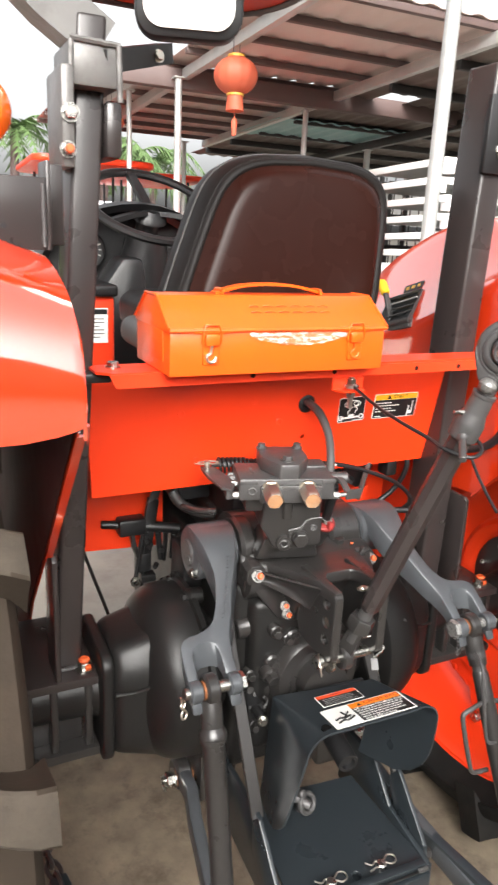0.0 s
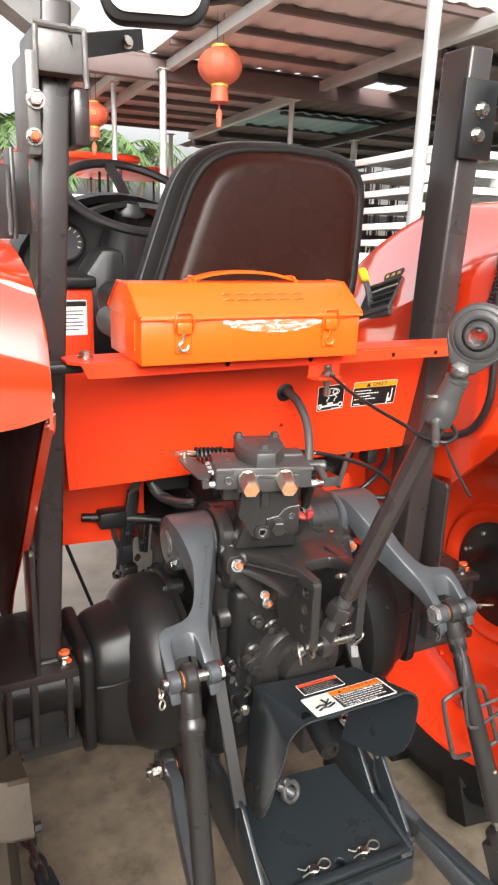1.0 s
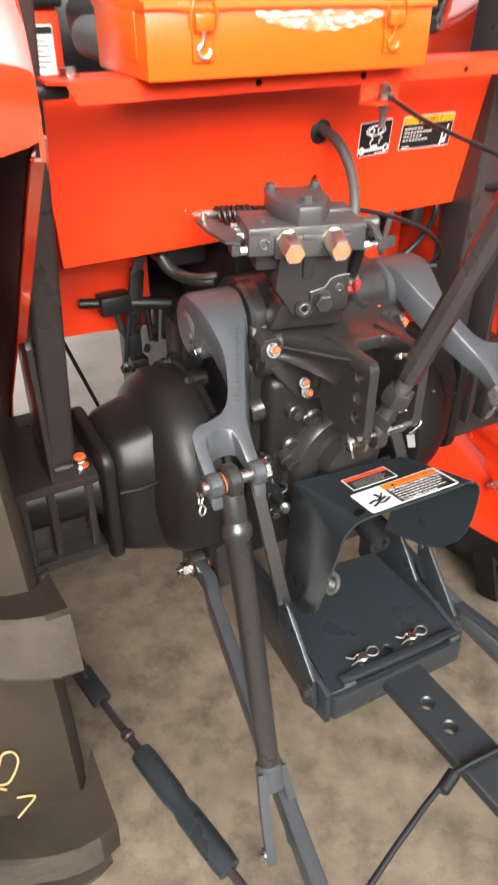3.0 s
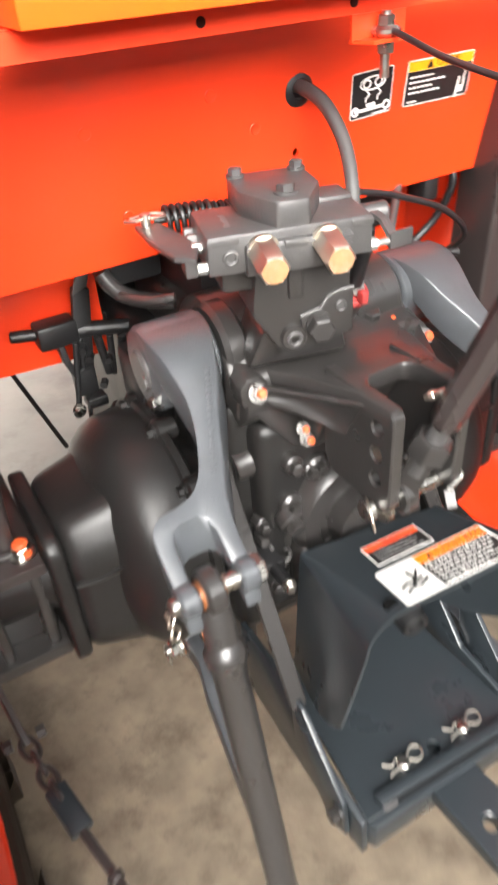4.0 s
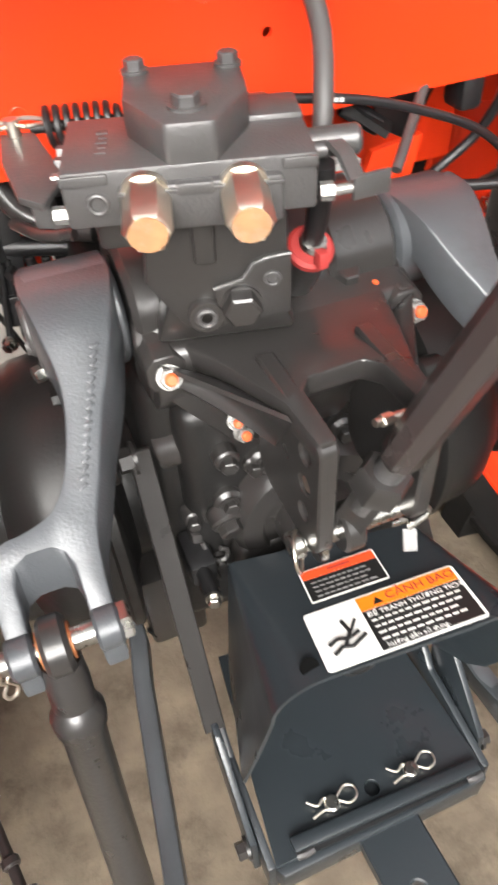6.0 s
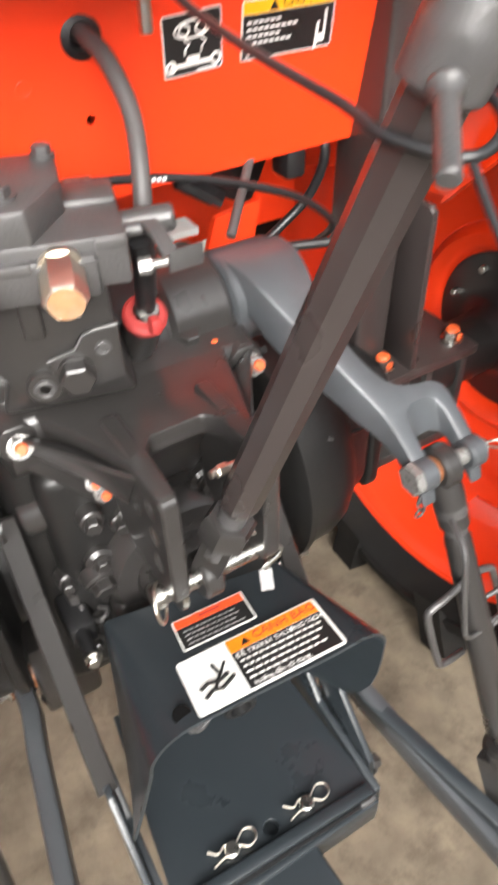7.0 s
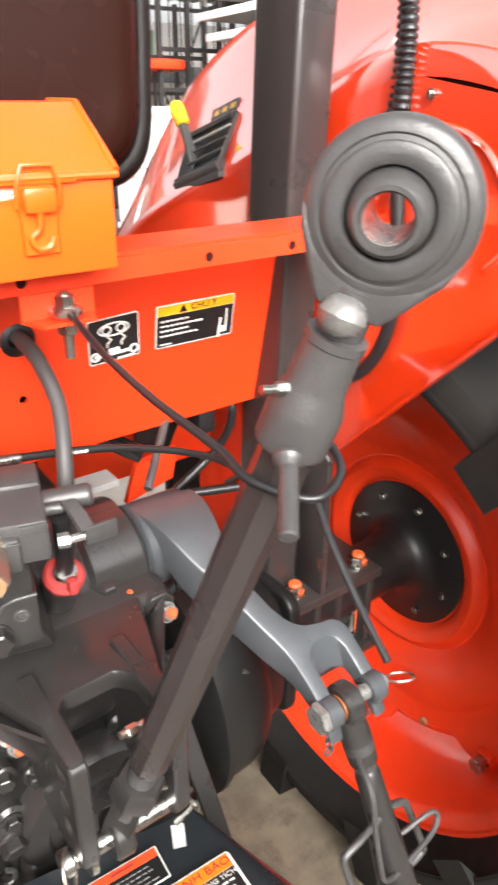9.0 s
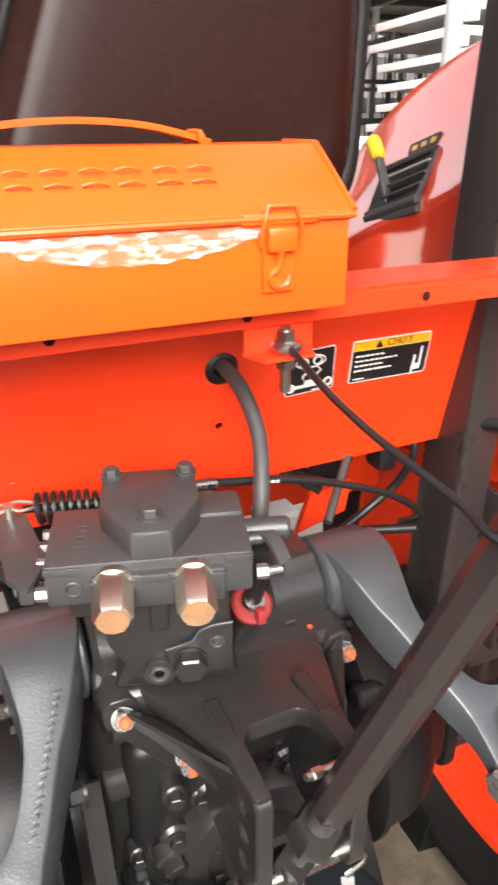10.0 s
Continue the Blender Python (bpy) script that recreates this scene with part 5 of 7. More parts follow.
    part("swivel_ball", lathe([(-0.024, 0.0122), (-0.0262, 0.0134), (-0.0262, 0.0158), (-0.0245, 0.0176), (-0.0188, 0.0194), (-0.0095, 0.0214), (0.0, 0.0219), (0.0095, 0.0214), (0.0188, 0.0194), (0.0245, 0.0176), (0.0262, 0.0158), (0.0262, 0.0134), (0.024, 0.0122), (-0.024, 0.0122)], c, c + ax + Vector((0.06, 0.02, -0.03)), 40), CAST, eye, "dark steel swivel ball")
    part("ball_bore", lathe([(-0.0225, 0.0126), (-0.0225, 0.0119), (0.0225, 0.0119), (0.0225, 0.0126)], c, c + ax + Vector((0.06, 0.02, -0.03)), 40, caps=False), WELD, eye, "polished bore of the ball")
    # pin of the lower end with its ring, and the bent keeper
    pn = part("lower_pin", join(rod(a - Vector((0.052, 0, 0)), a + Vector((0.058, 0, 0)), 0.0095, 20, 0.002), rod(a - Vector((0.034, 0, 0)), a - Vector((0.028, 0, 0)), 0.022, 20), rod(a - Vector((0.056, 0, 0)), a - Vector((0.044, 0, 0)), 0.013, 20, 0.002)), CHROME, tl, "zinc pin")
    part("pin_ring", ring(a + Vector((-0.050, -0.006, -0.003)), (0.9, -0.45, 0.2), 0.0185, 0.0017, 24), BRASS, tl, "split ring through the pin")
    keeper = part("pin_keeper", sweep([(0.024, -0.114, 0.742), (0.045, -0.127, 0.750), (0.058, -0.140, 0.730), (0.055, -0.141, 0.724), (0.040, -0.139, 0.712)], 0.0026, 8), CHROME, tl, "bent zinc keeper")
    part("keeper_tongue", bevel(sweep([(0.041, -0.139, 0.7115), (0.036, -0.152, 0.696)], 0, section=[(-0.0065, -0.0012), (0.0065, -0.0012), (0.0065, 0.0012), (-0.0065, 0.0012)]), 0.0006, 1), CAST, keeper)
    # the tie cable
    pts = curve_points([(0.051, 0.024, 1.166), (0.049, 0.006, 1.166), (0.046, -0.06, 1.152), (0.046, -0.13, 1.142), (0.052, -0.20, 1.132), (0.050, -0.236, 1.127), (0.072, -0.268, 1.122), (0.098, -0.262, 1.128), (0.106, -0.240, 1.138), (0.092, -0.218, 1.148)], 8)
    part("tie_cable", sweep(pts, 0.0030, 10), CABLE, tl, "dark plastic-sheathed cable")
    pts = curve_points([(0.075, -0.266, 1.122), (0.068, -0.290, 1.105), (0.062, -0.32, 1.085), (0.057, -0.348, 1.069)], 8)
    part("cable_tail", sweep(pts, 0.0022, 8), CABLE, tl)
    return tl


top_link = build_top_link()


# ---- PTO guard, hitch plate, drawbar ----
def build_hitch():
    # inverted-U guard: sharp folds at the back, round ones at the front
    rows = []
    for j in range(11):
        u = j / 10
        xl, xr, zt = -0.094 - 0.026 * u, 0.102 + 0.030 * u, 0.594 + 0.045 * u
        yl, yr = -0.030 - 0.174 * u, -0.070 - 0.150 * u
        rl, rr = 0.006 + 0.040 * u, 0.008 + 0.030 * u
        hl, hr = 0.225 - 0.062 * max(0.0, (u - 0.45) / 0.55) ** 2, 0.150 + 0.035 * u
        line = []
        for k in range(6):
            v = 1 - k / 6
            line.append((xl - 0.004 - (0.014 + 0.018 * u) * v, zt - rl - (hl - rl) * v, yl + 0.004 * u * v * v))
        for k in range(9):
            q = math.pi / 2 * k / 8
            line.append((xl - 0.004 + rl * (1 - math.cos(q)), zt - rl + rl * math.sin(q), yl))
        for k in range(1, 6):
            v = k / 6
            line.append((xl + rl + (xr - rr - xl - rl) * v, zt + 0.013 * v, yl + (yr - yl) * v))
        for k in range(9):
            q = math.pi / 2 * k / 8
            line.append((xr - rr + rr * math.sin(q), zt + 0.015 - rr + rr * math.cos(q), yr))
        for k in range(1, 7):
            v = k / 6
            line.append((xr - 0.018 * v * v, zt + 0.015 - rr - (hr + 0.012 - rr) * v, yr + 0.075 * u * v ** 4))
        rows.append([Vector((x, y, z)) for x, z, y in line])
    guard = part("pto_guard", sheet(rows, 0.0035), SLATE, tractor, "slate grey sheet guard over the power take-off")
    # near-black disc on the sheet, coloured as an unlit hole
    part("guard_hole", rod((-0.079, -0.187, 0.630), (-0.079, -0.1885, 0.6362), 0.0090, 20), HOLE, guard, "black disc for the round hole in the guard")
    part("guard_back", box(-0.092, 0.100, -0.040, -0.032, 0.47, 0.588, 0.002), SLATE, guard)

    def top_z(x, y):
        u = (-0.042 - y) / 0.170
        return 0.594 + 0.045 * u + 0.062 * (x + 0.1) + 0.0022
    m, w, h = quad_pose((-0.060, -0.134, top_z(-0.060, -0.134)), (0.092, -0.148, top_z(0.092, -0.148)), (-0.063, -0.203, top_z(-0.063, -0.203)))
    lab = part("warning_label", flat(0, w, -h, 0, 0.0003, 0.0009, m, 0.004), WHITE, guard, "white, orange and black warning label")
    part("label_heading", flat(w * 0.34, w - 0.003, -h * 0.27, -0.002, 0.0009, 0.0012, m), LORANGE, lab)
    part("label_field", flat(w * 0.34, w - 0.003, -h + 0.003, -h * 0.28, 0.0009, 0.0012, m), LBLACK, lab)
    text_mesh("CẢNH BÁO", 0.0135, m @ pose(w * 0.52, -h * 0.145, 0.0014), REDCAP, "lettering", lab, 0.0002)
    part("warning_triangle", move(prism([(0, 0), (0.010, 0), (0.005, 0.0085)], "z", 0.0012, 0.0015), m @ pose(w * 0.43, -h * 0.22, 0)), LBLACK, lab)
    rnd = random.Random(4)
    text_mesh("ĐỂ TRÁNH THƯƠNG TÍCH:", 0.0078, m @ pose(w * 0.36, -h * 0.365, 0.0013), WHITE, "lettering", lab, 0.0002)
    text_mesh("hướng dẫn sử dụng.", 0.0072, m @ pose(w * 0.38, -h * 0.90, 0.0013), WHITE, "lettering", lab, 0.0002)
    for k in range(1, 5):
        y = -h * (0.345 + 0.108 * k)
        x = w * 0.37
        words = []
        end = w * (0.88 if k == 3 else 0.94)
        while x < end - 0.004:
            ww = rnd.uniform(0.004, 0.008)
            words.append(flat(x, min(x + ww, w * 0.95), y - 0.0022, y, 0.0012, 0.0014, m))
            x += ww + 0.0018
        part("text_line", join(*words), WHITE, lab)
    part("pictogram", join(*[sweep([m @ Vector((x * w, -y * h, 0.0010)) for x, y in pts], r, 6) for pts, r in (
        ([(0.07, 0.62), (0.13, 0.56), (0.20, 0.60), (0.27, 0.54)], 0.0022), ([(0.08, 0.78), (0.14, 0.70), (0.20, 0.74), (0.30, 0.62)], 0.0022), ([(0.16, 0.70), (0.22, 0.50), (0.20, 0.30)], 0.0020), ([(0.22, 0.52), (0.28, 0.34)], 0.0016))]), LBLACK, lab)
    m, w, h = quad_pose((-0.040, -0.081, top_z(-0.040, -0.081)), (0.040, -0.089, top_z(0.040, -0.089)), (-0.031, -0.124, top_z(-0.031, -0.124)))
    lab2 = part("warning_label", flat(0, w, -h, 0, 0.0003, 0.0009, m, 0.002), WHITE, guard, "small black warning label with an orange heading")
    part("label_heading", flat(0.0015, w - 0.0015, -h * 0.30, -0.0015, 0.0009, 0.0012, m), LRED, lab2)
    part("label_field", flat(0.0015, w - 0.0015, -h + 0.0015, -h * 0.31, 0.0009, 0.0012, m), LBLACK, lab2)
    part("text_line", flat(w * 0.36, w * 0.66, -h * 0.19, -h * 0.13, 0.0012, 0.0014, m), REDCAP, lab2)
    for k in range(4):
        y, x, words = -h * (0.43 + 0.14 * k), w * 0.10, []
        while x < w * (0.86 if k % 2 else 0.78):
            ww = rnd.uniform(0.0035, 0.0075)
            words.append(flat(x, x + ww, y - 0.0013, y, 0.0012, 0.0014, m))
            x += ww + 0.0016
        part("text_line", join(*words), GALV, lab2)
    # shaft stub under the guard
    part("pto_shaft", join(lathe([(0, 0.034), (0.04, 0.034), (0.044, 0.0205), (0.178, 0.0200), (0.182, 0.0185), (0.182, 0.013), (0.174, 0.012), (0.174, 0)], (0.016, 0.025, 0.530), (-0.002, -0.154, 0.513), 28)), BLACK, tractor, "black power take-off shaft stub")
    part("shaft_clip", join(ring((-0.016, -0.052, 0.338), (0.3, -1, 0.5), 0.018, 0.0055), rod((-0.040, -0.036, 0.352), (-0.012, -0.058, 0.334), 0.0105, 18, 0.003), rod((-0.034, -0.046, 0.364), (-0.028, -0.058, 0.370), 0.0085, 14, 0.002), rod((-0.020, -0.040, 0.3155), (-0.020, -0.042, 0.338), 0.012, 16)), CAST, tractor, "dull steel coupling")
    # hitch plate
    hp = part("hitch_plate", holed([(-0.112, 0.02), (-0.142, -0.246), (0.134, -0.250), (0.124, 0.0)], [(-0.002, -0.214, 0.0095)], "z", 0.307, 0.315, 0.001), SLATE, tractor, "slate grey hitch plate")
    part("plate_lip", join(prism([(-0.144, -0.244), (-0.136, -0.257), (0.132, -0.257), (0.136, -0.248)], "z", 0.254, 0.3065, 0.002), prism([(-0.118, -0.226), (0.126, -0.234), (0.127, -0.250), (-0.117, -0.243)], "z", 0.3148, 0.325, 0.003)), SLATE, hp)
    part("lip_slot", prism([(-0.096, -0.2445), (0.108, -0.2505), (0.108, -0.2540), (-0.096, -0.2490)], "z", 0.3145, 0.3165), BLACK, hp)
    for x, y in ((-0.106, -0.246), (0.116, -0.252)):
        part("weld_bead", sweep([(x - 0.010, y, 0.318), (x, y - 0.002, 0.320), (x + 0.010, y, 0.318)], 0.0045, 8), CAST, hp)
    for x0, x1 in ((-0.152, -0.142), (0.133, 0.143)):
        part("plate_side", prism([(0.06, 0.26), (0.06, 0.40), (-0.06, 0.40), (-0.120, 0.335), (-0.246, 0.314), (-0.250, 0.246), (-0.19, 0.232)], "x", x0, x1, 0.002), SLATE, hp)
    for s in (-1, 1):
        x = -0.151 if s < 0 else 0.142
        sx = -0.158 if s < 0 else 0.149
        strap = sweep([(x, 0.068, 0.700), (x, 0.056, 0.668), (sx, -0.112, 0.410)], 0, section=[(-0.0045, -0.012), (0.0045, -0.012), (0.0045, 0.012), (-0.0045, 0.012)], up=(0, 1, 1))
        part("strap", bevel(strap, 0.0015, 1), IRON, hp)
        part("strap_foot", prism([(-0.095, 0.425), (-0.125, 0.418), (-0.218, 0.325), (-0.226, 0.262), (-0.195, 0.240), (-0.105, 0.33)], "x", sx - 0.0042, sx + 0.0042, 0.0015), SLATE, hp)
        bolt("bolt", (x + s * 0.005, 0.070, 0.688), (s, 0, 0), 0.0135, 0.016, hp, IRON)
        bolt("bolt", (sx + s * 0.005, -0.210, 0.296), (s, 0, 0), 0.0105, 0.012, hp, IRON)
    for x, y in ((-0.055, -0.212), (0.050, -0.215)):
        part("pin_head", rod((x, y, 0.3145), (x, y, 0.3250), 0.0095, 18, 0.002), CHROME, hp)
        hairpin((x - 0.002, y + 0.002, 0.3225), (1, 0.06, 0), (0, 1, 0), 0.026, BRASS, hp)
    db = part("drawbar", holed([(-0.040, -0.15), (-0.040, -0.27), (-0.012, -0.80), (0.066, -0.80), (0.038, -0.27), (0.038, -0.15)], [(-0.004, -0.326, 0.0105), (0.000, -0.378, 0.0105), (0.012, -0.56, 0.0105)], "z", 0.276, 0.300, 0.003), SLATE, tractor, "flat slate grey drawbar with pin holes")
    # check cable over the drawbar
    part("check_cable", join(sweep(curve_points([(-0.30, -0.52, 0.255), (-0.17, -0.475, 0.285), (-0.058, -0.445, 0.306), (0.045, -0.447, 0.311), (0.16, -0.43, 0.30), (0.28, -0.42, 0.28)], 8), 0.0048, 10)), CABLE, tractor, "thin check cable across the drawbar")
    for p, q in (((-0.085, -0.455, 0.300), (-0.050, -0.443, 0.308)), ((0.042, -0.452, 0.310), (0.085, -0.440, 0.310))):
        part("cable_clamp", rod(p, q, 0.0105, 12, 0.003), BLACK, db)
    # lower links
    for s in (-1, 1):
        pts = [(s * 0.205, 0.150, 0.300), (s * 0.206, 0.09, 0.302), (s * 0.218, 0.04, 0.285), (s * 0.262, -0.25, 0.235), (s * 0.30, -0.50, 0.205), (s * 0.335, -0.72, 0.19)]
        if s > 0:
            pts = [(x - 0.004 - 0.03 * max(0.0, -0.1 - y), y, z - 0.026) for x, y, z in pts]
        ll = part("lower_link", bevel(sweep(pts, 0, section=[(-0.013, -0.023), (0.013, -0.023), (0.013, 0.023), (-0.013, 0.023)]), 0.006, 2), ARM, tractor, "blue-grey forged lower link bar")
        p = Vector(pts[0])
        part("link_eye", rod(p - Vector((0.017, -0.01, 0)), p + Vector((0.017, 0.01, 0)), 0.033, 28, 0.005), IRON, ll)
        part("eye_bushing", rod(p - Vector((0.019, 0, 0)), p + Vector((0.019, 0, 0)), 0.019, 20), BRONZE, ll)
        pp = part("link_pin", join(rod(p - Vector((0.045, 0, 0)), p + Vector((0.10, 0, 0)), 0.010, 16), hexrod(p + Vector((s * 0.018, 0, 0)), p + Vector((s * 0.038, 0, 0)), 0.0155), rod(p + Vector((s * 0.018, 0, 0)), p + Vector((s * 0.022, 0, 0)), 0.020, 20)), CHROME, ll)
        part("cotter", ring(p + Vector((s * 0.044, -0.004, -0.010)), (1, 0, 0.2), 0.011, 0.0016), CHROME, ll)
        part("link_seat", box(min(s * 0.10, s * 0.185), max(s * 0.10, s * 0.185), 0.10, 0.22, 0.26, 0.42, 0.01), IRON, ll)
    # check chain with turnbuckle
    for s in (-1,):
        P = [Vector((s * 0.500, 0.185, 0.215)), Vector((s * 0.475, 0.045, 0.196)), Vector((s * 0.440, -0.115, 0.19)), Vector((s * 0.385, -0.36, 0.175)), Vector((s * 0.34, -0.56, 0.17))]
        ch = part("check_chain", lathe([(0, 0.010), (0.004, 0.019), (0.02, 0.0205), (0.10, 0.0205), (0.112, 0.0175), (0.125, 0.0175), (0.137, 0.0205), (0.225, 0.0205), (0.245, 0.019), (0.248, 0.010)], P[2], P[3], 20), SLATE, tractor, "dark turnbuckle on a check chain")
        dd = (P[3] - P[2]).normalized()
        part("turnbuckle_screw", join(rod(P[1] + (P[2] - P[1]) * 0.20, P[2] + dd * 0.02, 0.0075, 14), rod(P[2] - dd * 0.045, P[2] - dd * 0.030, 0.0125, 10, 0.003)), STEEL, ch)
        part("turnbuckle_screw", rod(P[2] + dd * 0.24, P[4], 0.0075, 14), STEEL, ch)
        part("clevis", bevel(sweep([P[0].lerp(P[1], 0.70), P[1] + (P[2] - P[1]) * 0.25], 0, section=[(-0.018, -0.009), (0.018, -0.009), (0.018, 0.009), (-0.018, 0.009)]), 0.004, 2), SLATE, ch)
        dl = (P[1] - P[0]).normalized()
        for k in range(4):
            c = P[0] + dl * (0.020 + 0.030 * k)
            sd = Vector((0, 0, 1)) if k % 2 else Vector((1, 0, 0))
            loop = [c + dl * (0.022 * math.cos(a * math.pi / 8)) + sd * (0.0125 * math.sin(a * math.pi / 8)) for a in range(16)]
            part("chain_link", sweep(loop, 0.0046, 8, True), STEEL, ch)
        part("chain_anchor", join(bevel(sweep([P[0] + Vector((0, 0.0, -0.01)), P[0] + Vector((s * 0.01, 0.06, 0.09)), P[0] + Vector((s * 0.005, 0.02, 0.28))], 0, section=[(-0.006, -0.016), (0.006, -0.016), (0.006, 0.016), (-0.006, 0.016)]), 0.002, 1), hexrod(P[0] + Vector((-0.02, 0, 0)), P[0] + Vector((-0.035, 0, 0)), 0.011), hexrod(P[0] + Vector((0.02, 0, 0)), P[0] + Vector((0.035, 0, 0)), 0.011)), STEEL, ch)
    # frame bar beside the plate
    for s in (-1, 1):
        part("hitch_arm", bevel(sweep([(0.205, 0.10, 0.290), (0.232, -0.12, 0.232), (0.290, -0.40, 0.214)], 0, section=[(-0.012, -0.020), (0.012, -0.020), (0.012, 0.020), (-0.012, 0.020)]), 0.004, 2), SLATE, hp) if s > 0 else None


build_hitch()


# ---- seat, steering, console ----
def build_cab():
    def outline(wb, wt, z0, z1, cx, lean_x, n=48, r=5.5):
        """A rounded seat-back outline (x, z), narrower at the top."""
        out = []
        for i in range(n):
            a = 2 * math.pi * i / n
            c, s = math.cos(a), math.sin(a)
            u = math.copysign(abs(c) ** (2 / r), c)
            v = math.copysign(abs(s) ** (2 / r), s)
            w = wb + (wt - wb) * (v + 1) / 2
            out.append((cx + lean_x * (v + 1) / 2 + w / 2 * u, z0 + (z1 - z0) * (v + 1) / 2 + 0.045 * wb * (1 - u * u) * max(0, v)))
        return out
    rows = []
    for y, g in ((0.50, 0.80), (0.49, 0.93), (0.465, 0.985), (0.43, 1.0), (0.395, 1.0), (0.372, 0.985), (0.360, 0.955), (0.358, 0.93)):
        o = outline(0.535 * g, 0.430 * g, 1.405 - 0.19 * g, 1.405 + 0.165 * g, 0.035 + 0.035 * (1 - g), 0.085 * g)
        rows.append([Vector((x, y + (z - 1.4) * 0.10, z)) for x, z in o + o[:1]])
    seat = part("seat", sheet(rows), VINYL, tractor, "black vinyl driver's seat")
    front = outline(0.42, 0.34, 1.26, 1.53, 0.055, 0.06)
    part("seat_pad", prism(front, "y", 0.50, 0.53, 0.01), VINYL, seat)
    back = []
    for y, g in ((0.385, 0.965), (0.362, 0.955), (0.352, 0.935), (0.349, 0.905), (0.350, 0.885), (0.352, 0.872), (0.347, 0.850), (0.334, 0.815), (0.326, 0.785), (0.322, 0.745), (0.320, 0.68), (0.319, 0.5), (0.319, 0.001)):
        o = outline(0.535 * g, 0.430 * g, 1.405 - 0.19 * g, 1.405 + 0.165 * g, 0.035 + 0.035 * (1 - g), 0.085 * g)
        back.append([Vector((x, y + (z - 1.4) * 0.10, z)) for x, z in o + o[:1]])
    part("seat_border", sheet(back[:6]), VINYL, seat, "black border of the seat back", smooth=50)
    part("seat_shell", sheet(back[5:]), SHELL, seat, "dark brown moulded seat-back shell", smooth=50)
    o = outline(0.535 * 1.003, 0.430 * 1.003, 1.405 - 0.1906, 1.405 + 0.1655, 0.035, 0.085)
    part("piping", sweep([(x, 0.412 + (z - 1.4) * 0.10, z) for x, z in o], 0.0026, 7, True), HOSE, seat, "stitched grey piping")
    part("seat_cushion", prism(rounded(-0.22, 0.22, 0.34, 0.75, 0.09, 6), "z", 1.195, 1.285, 0.035, 4), VINYL, seat)
    part("seat_base", box(-0.15, 0.20, 0.30, 0.7, 1.045, 1.2, 0.01), BLACK, seat)
    part("armrest", prism(rounded(-0.300, -0.17, 0.20, 0.40, 0.045, 6), "z", 1.206, 1.262, 0.024, 4), HOSE, seat, "grey padded armrest end")
    seat.location = (0.022, 0, -0.010)
    # steering
    hub = Vector((0.015, 1.122, 1.452))
    ax = Vector((0.05, -0.50, 0.86)).normalized()
    sw = part("steering_wheel", ring(hub + ax * 0.035, ax, 0.195, 0.0135, 40), BLACK, tractor, "black three-spoke steering wheel")
    m = along(hub + ax * 0.035, hub + ax)
    for a in (92, 212, 332):
        e = m @ Vector((0.19 * math.cos(radians(a)), 0.19 * math.sin(radians(a)), 0))
        mid = hub.lerp(e, 0.45) + ax * 0.012
        part("spoke", sweep(curve_points([hub + ax * 0.01, mid, e], 5), 0, section=[(-0.014, -0.007), (0.014, -0.007), (0.014, 0.007), (-0.014, 0.007)]), BLACK, sw)
    part("hub", lathe([(0, 0.055), (0.012, 0.05), (0.022, 0.036), (0.030, 0.030), (0.034, 0.0)], hub - ax * 0.004, hub + ax, 28), BLACK, sw)
    part("hub_badge", lathe([(0, 0.016), (0.003, 0.014), (0.004, 0)], hub + ax * 0.029, hub + ax, 20), HOSE, sw)
    part("column", join(rod(hub - ax * 0.16, hub, 0.035, 20), lathe([(0, 0.13), (0.12, 0.105), (0.22, 0.075), (0.30, 0.06), (0.31, 0.0)], (0.0, 1.20, 1.10), (0.01, 1.13, 1.40), 28)), BLACK, tractor, "black plastic steering column cover")
    # dashboard hood
    rows = []
    for y, g in ((1.22, 0.93), (1.20, 1.0), (1.26, 1.03), (1.45, 0.98), (1.60, 0.85)):
        rows.append([Vector((-0.02 + 0.30 * g * math.cos(math.pi * i / 16), y - 0.12 * math.sin(math.pi * i / 16) * (y < 1.3), 1.20 + 0.285 * g * math.sin(math.pi * i / 16) ** 0.8)) for i in range(17)])
    dash = part("dashboard", sheet(rows, 0.006), BLACK, tractor, "black plastic dashboard with a round gauge")
    part("dash_face", prism([(-0.02 + 0.285 * math.cos(math.pi * i / 16), 1.20 + 0.265 * math.sin(math.pi * i / 16)) for i in range(17)], "y", 1.215, 1.23), BLACK, dash)
    g = part("gauge", lathe([(0, 0.058), (0.006, 0.062), (0.010, 0.056), (0.004, 0.05), (0.004, 0.0)], (-0.16, 1.205, 1.345), (-0.16, 1.0, 1.38), 28), BLACK, dash)
    for k in range(11):
        a = radians(-20 + 22 * k)
        c = Vector((-0.16 + 0.043 * math.cos(a), 1.196, 1.346 + 0.043 * math.sin(a)))
        part("gauge_tick", move(box(-0.005, 0.005, -0.0008, 0.0008, -0.0012, 0.0012), Matrix.Translation(c) @ Matrix.Rotation(-a, 4, "Y")), WHITE, g)
    part("gauge_needle", box(-0.20, -0.165, 1.193, 1.195, 1.344, 1.347), MARK, g)
    con = part("side_console", join(box(-0.315, -0.17, 0.82, 1.02, 0.75, 1.245, 0.012, 3)), ORANGE, tractor, "orange side console with a white notice")
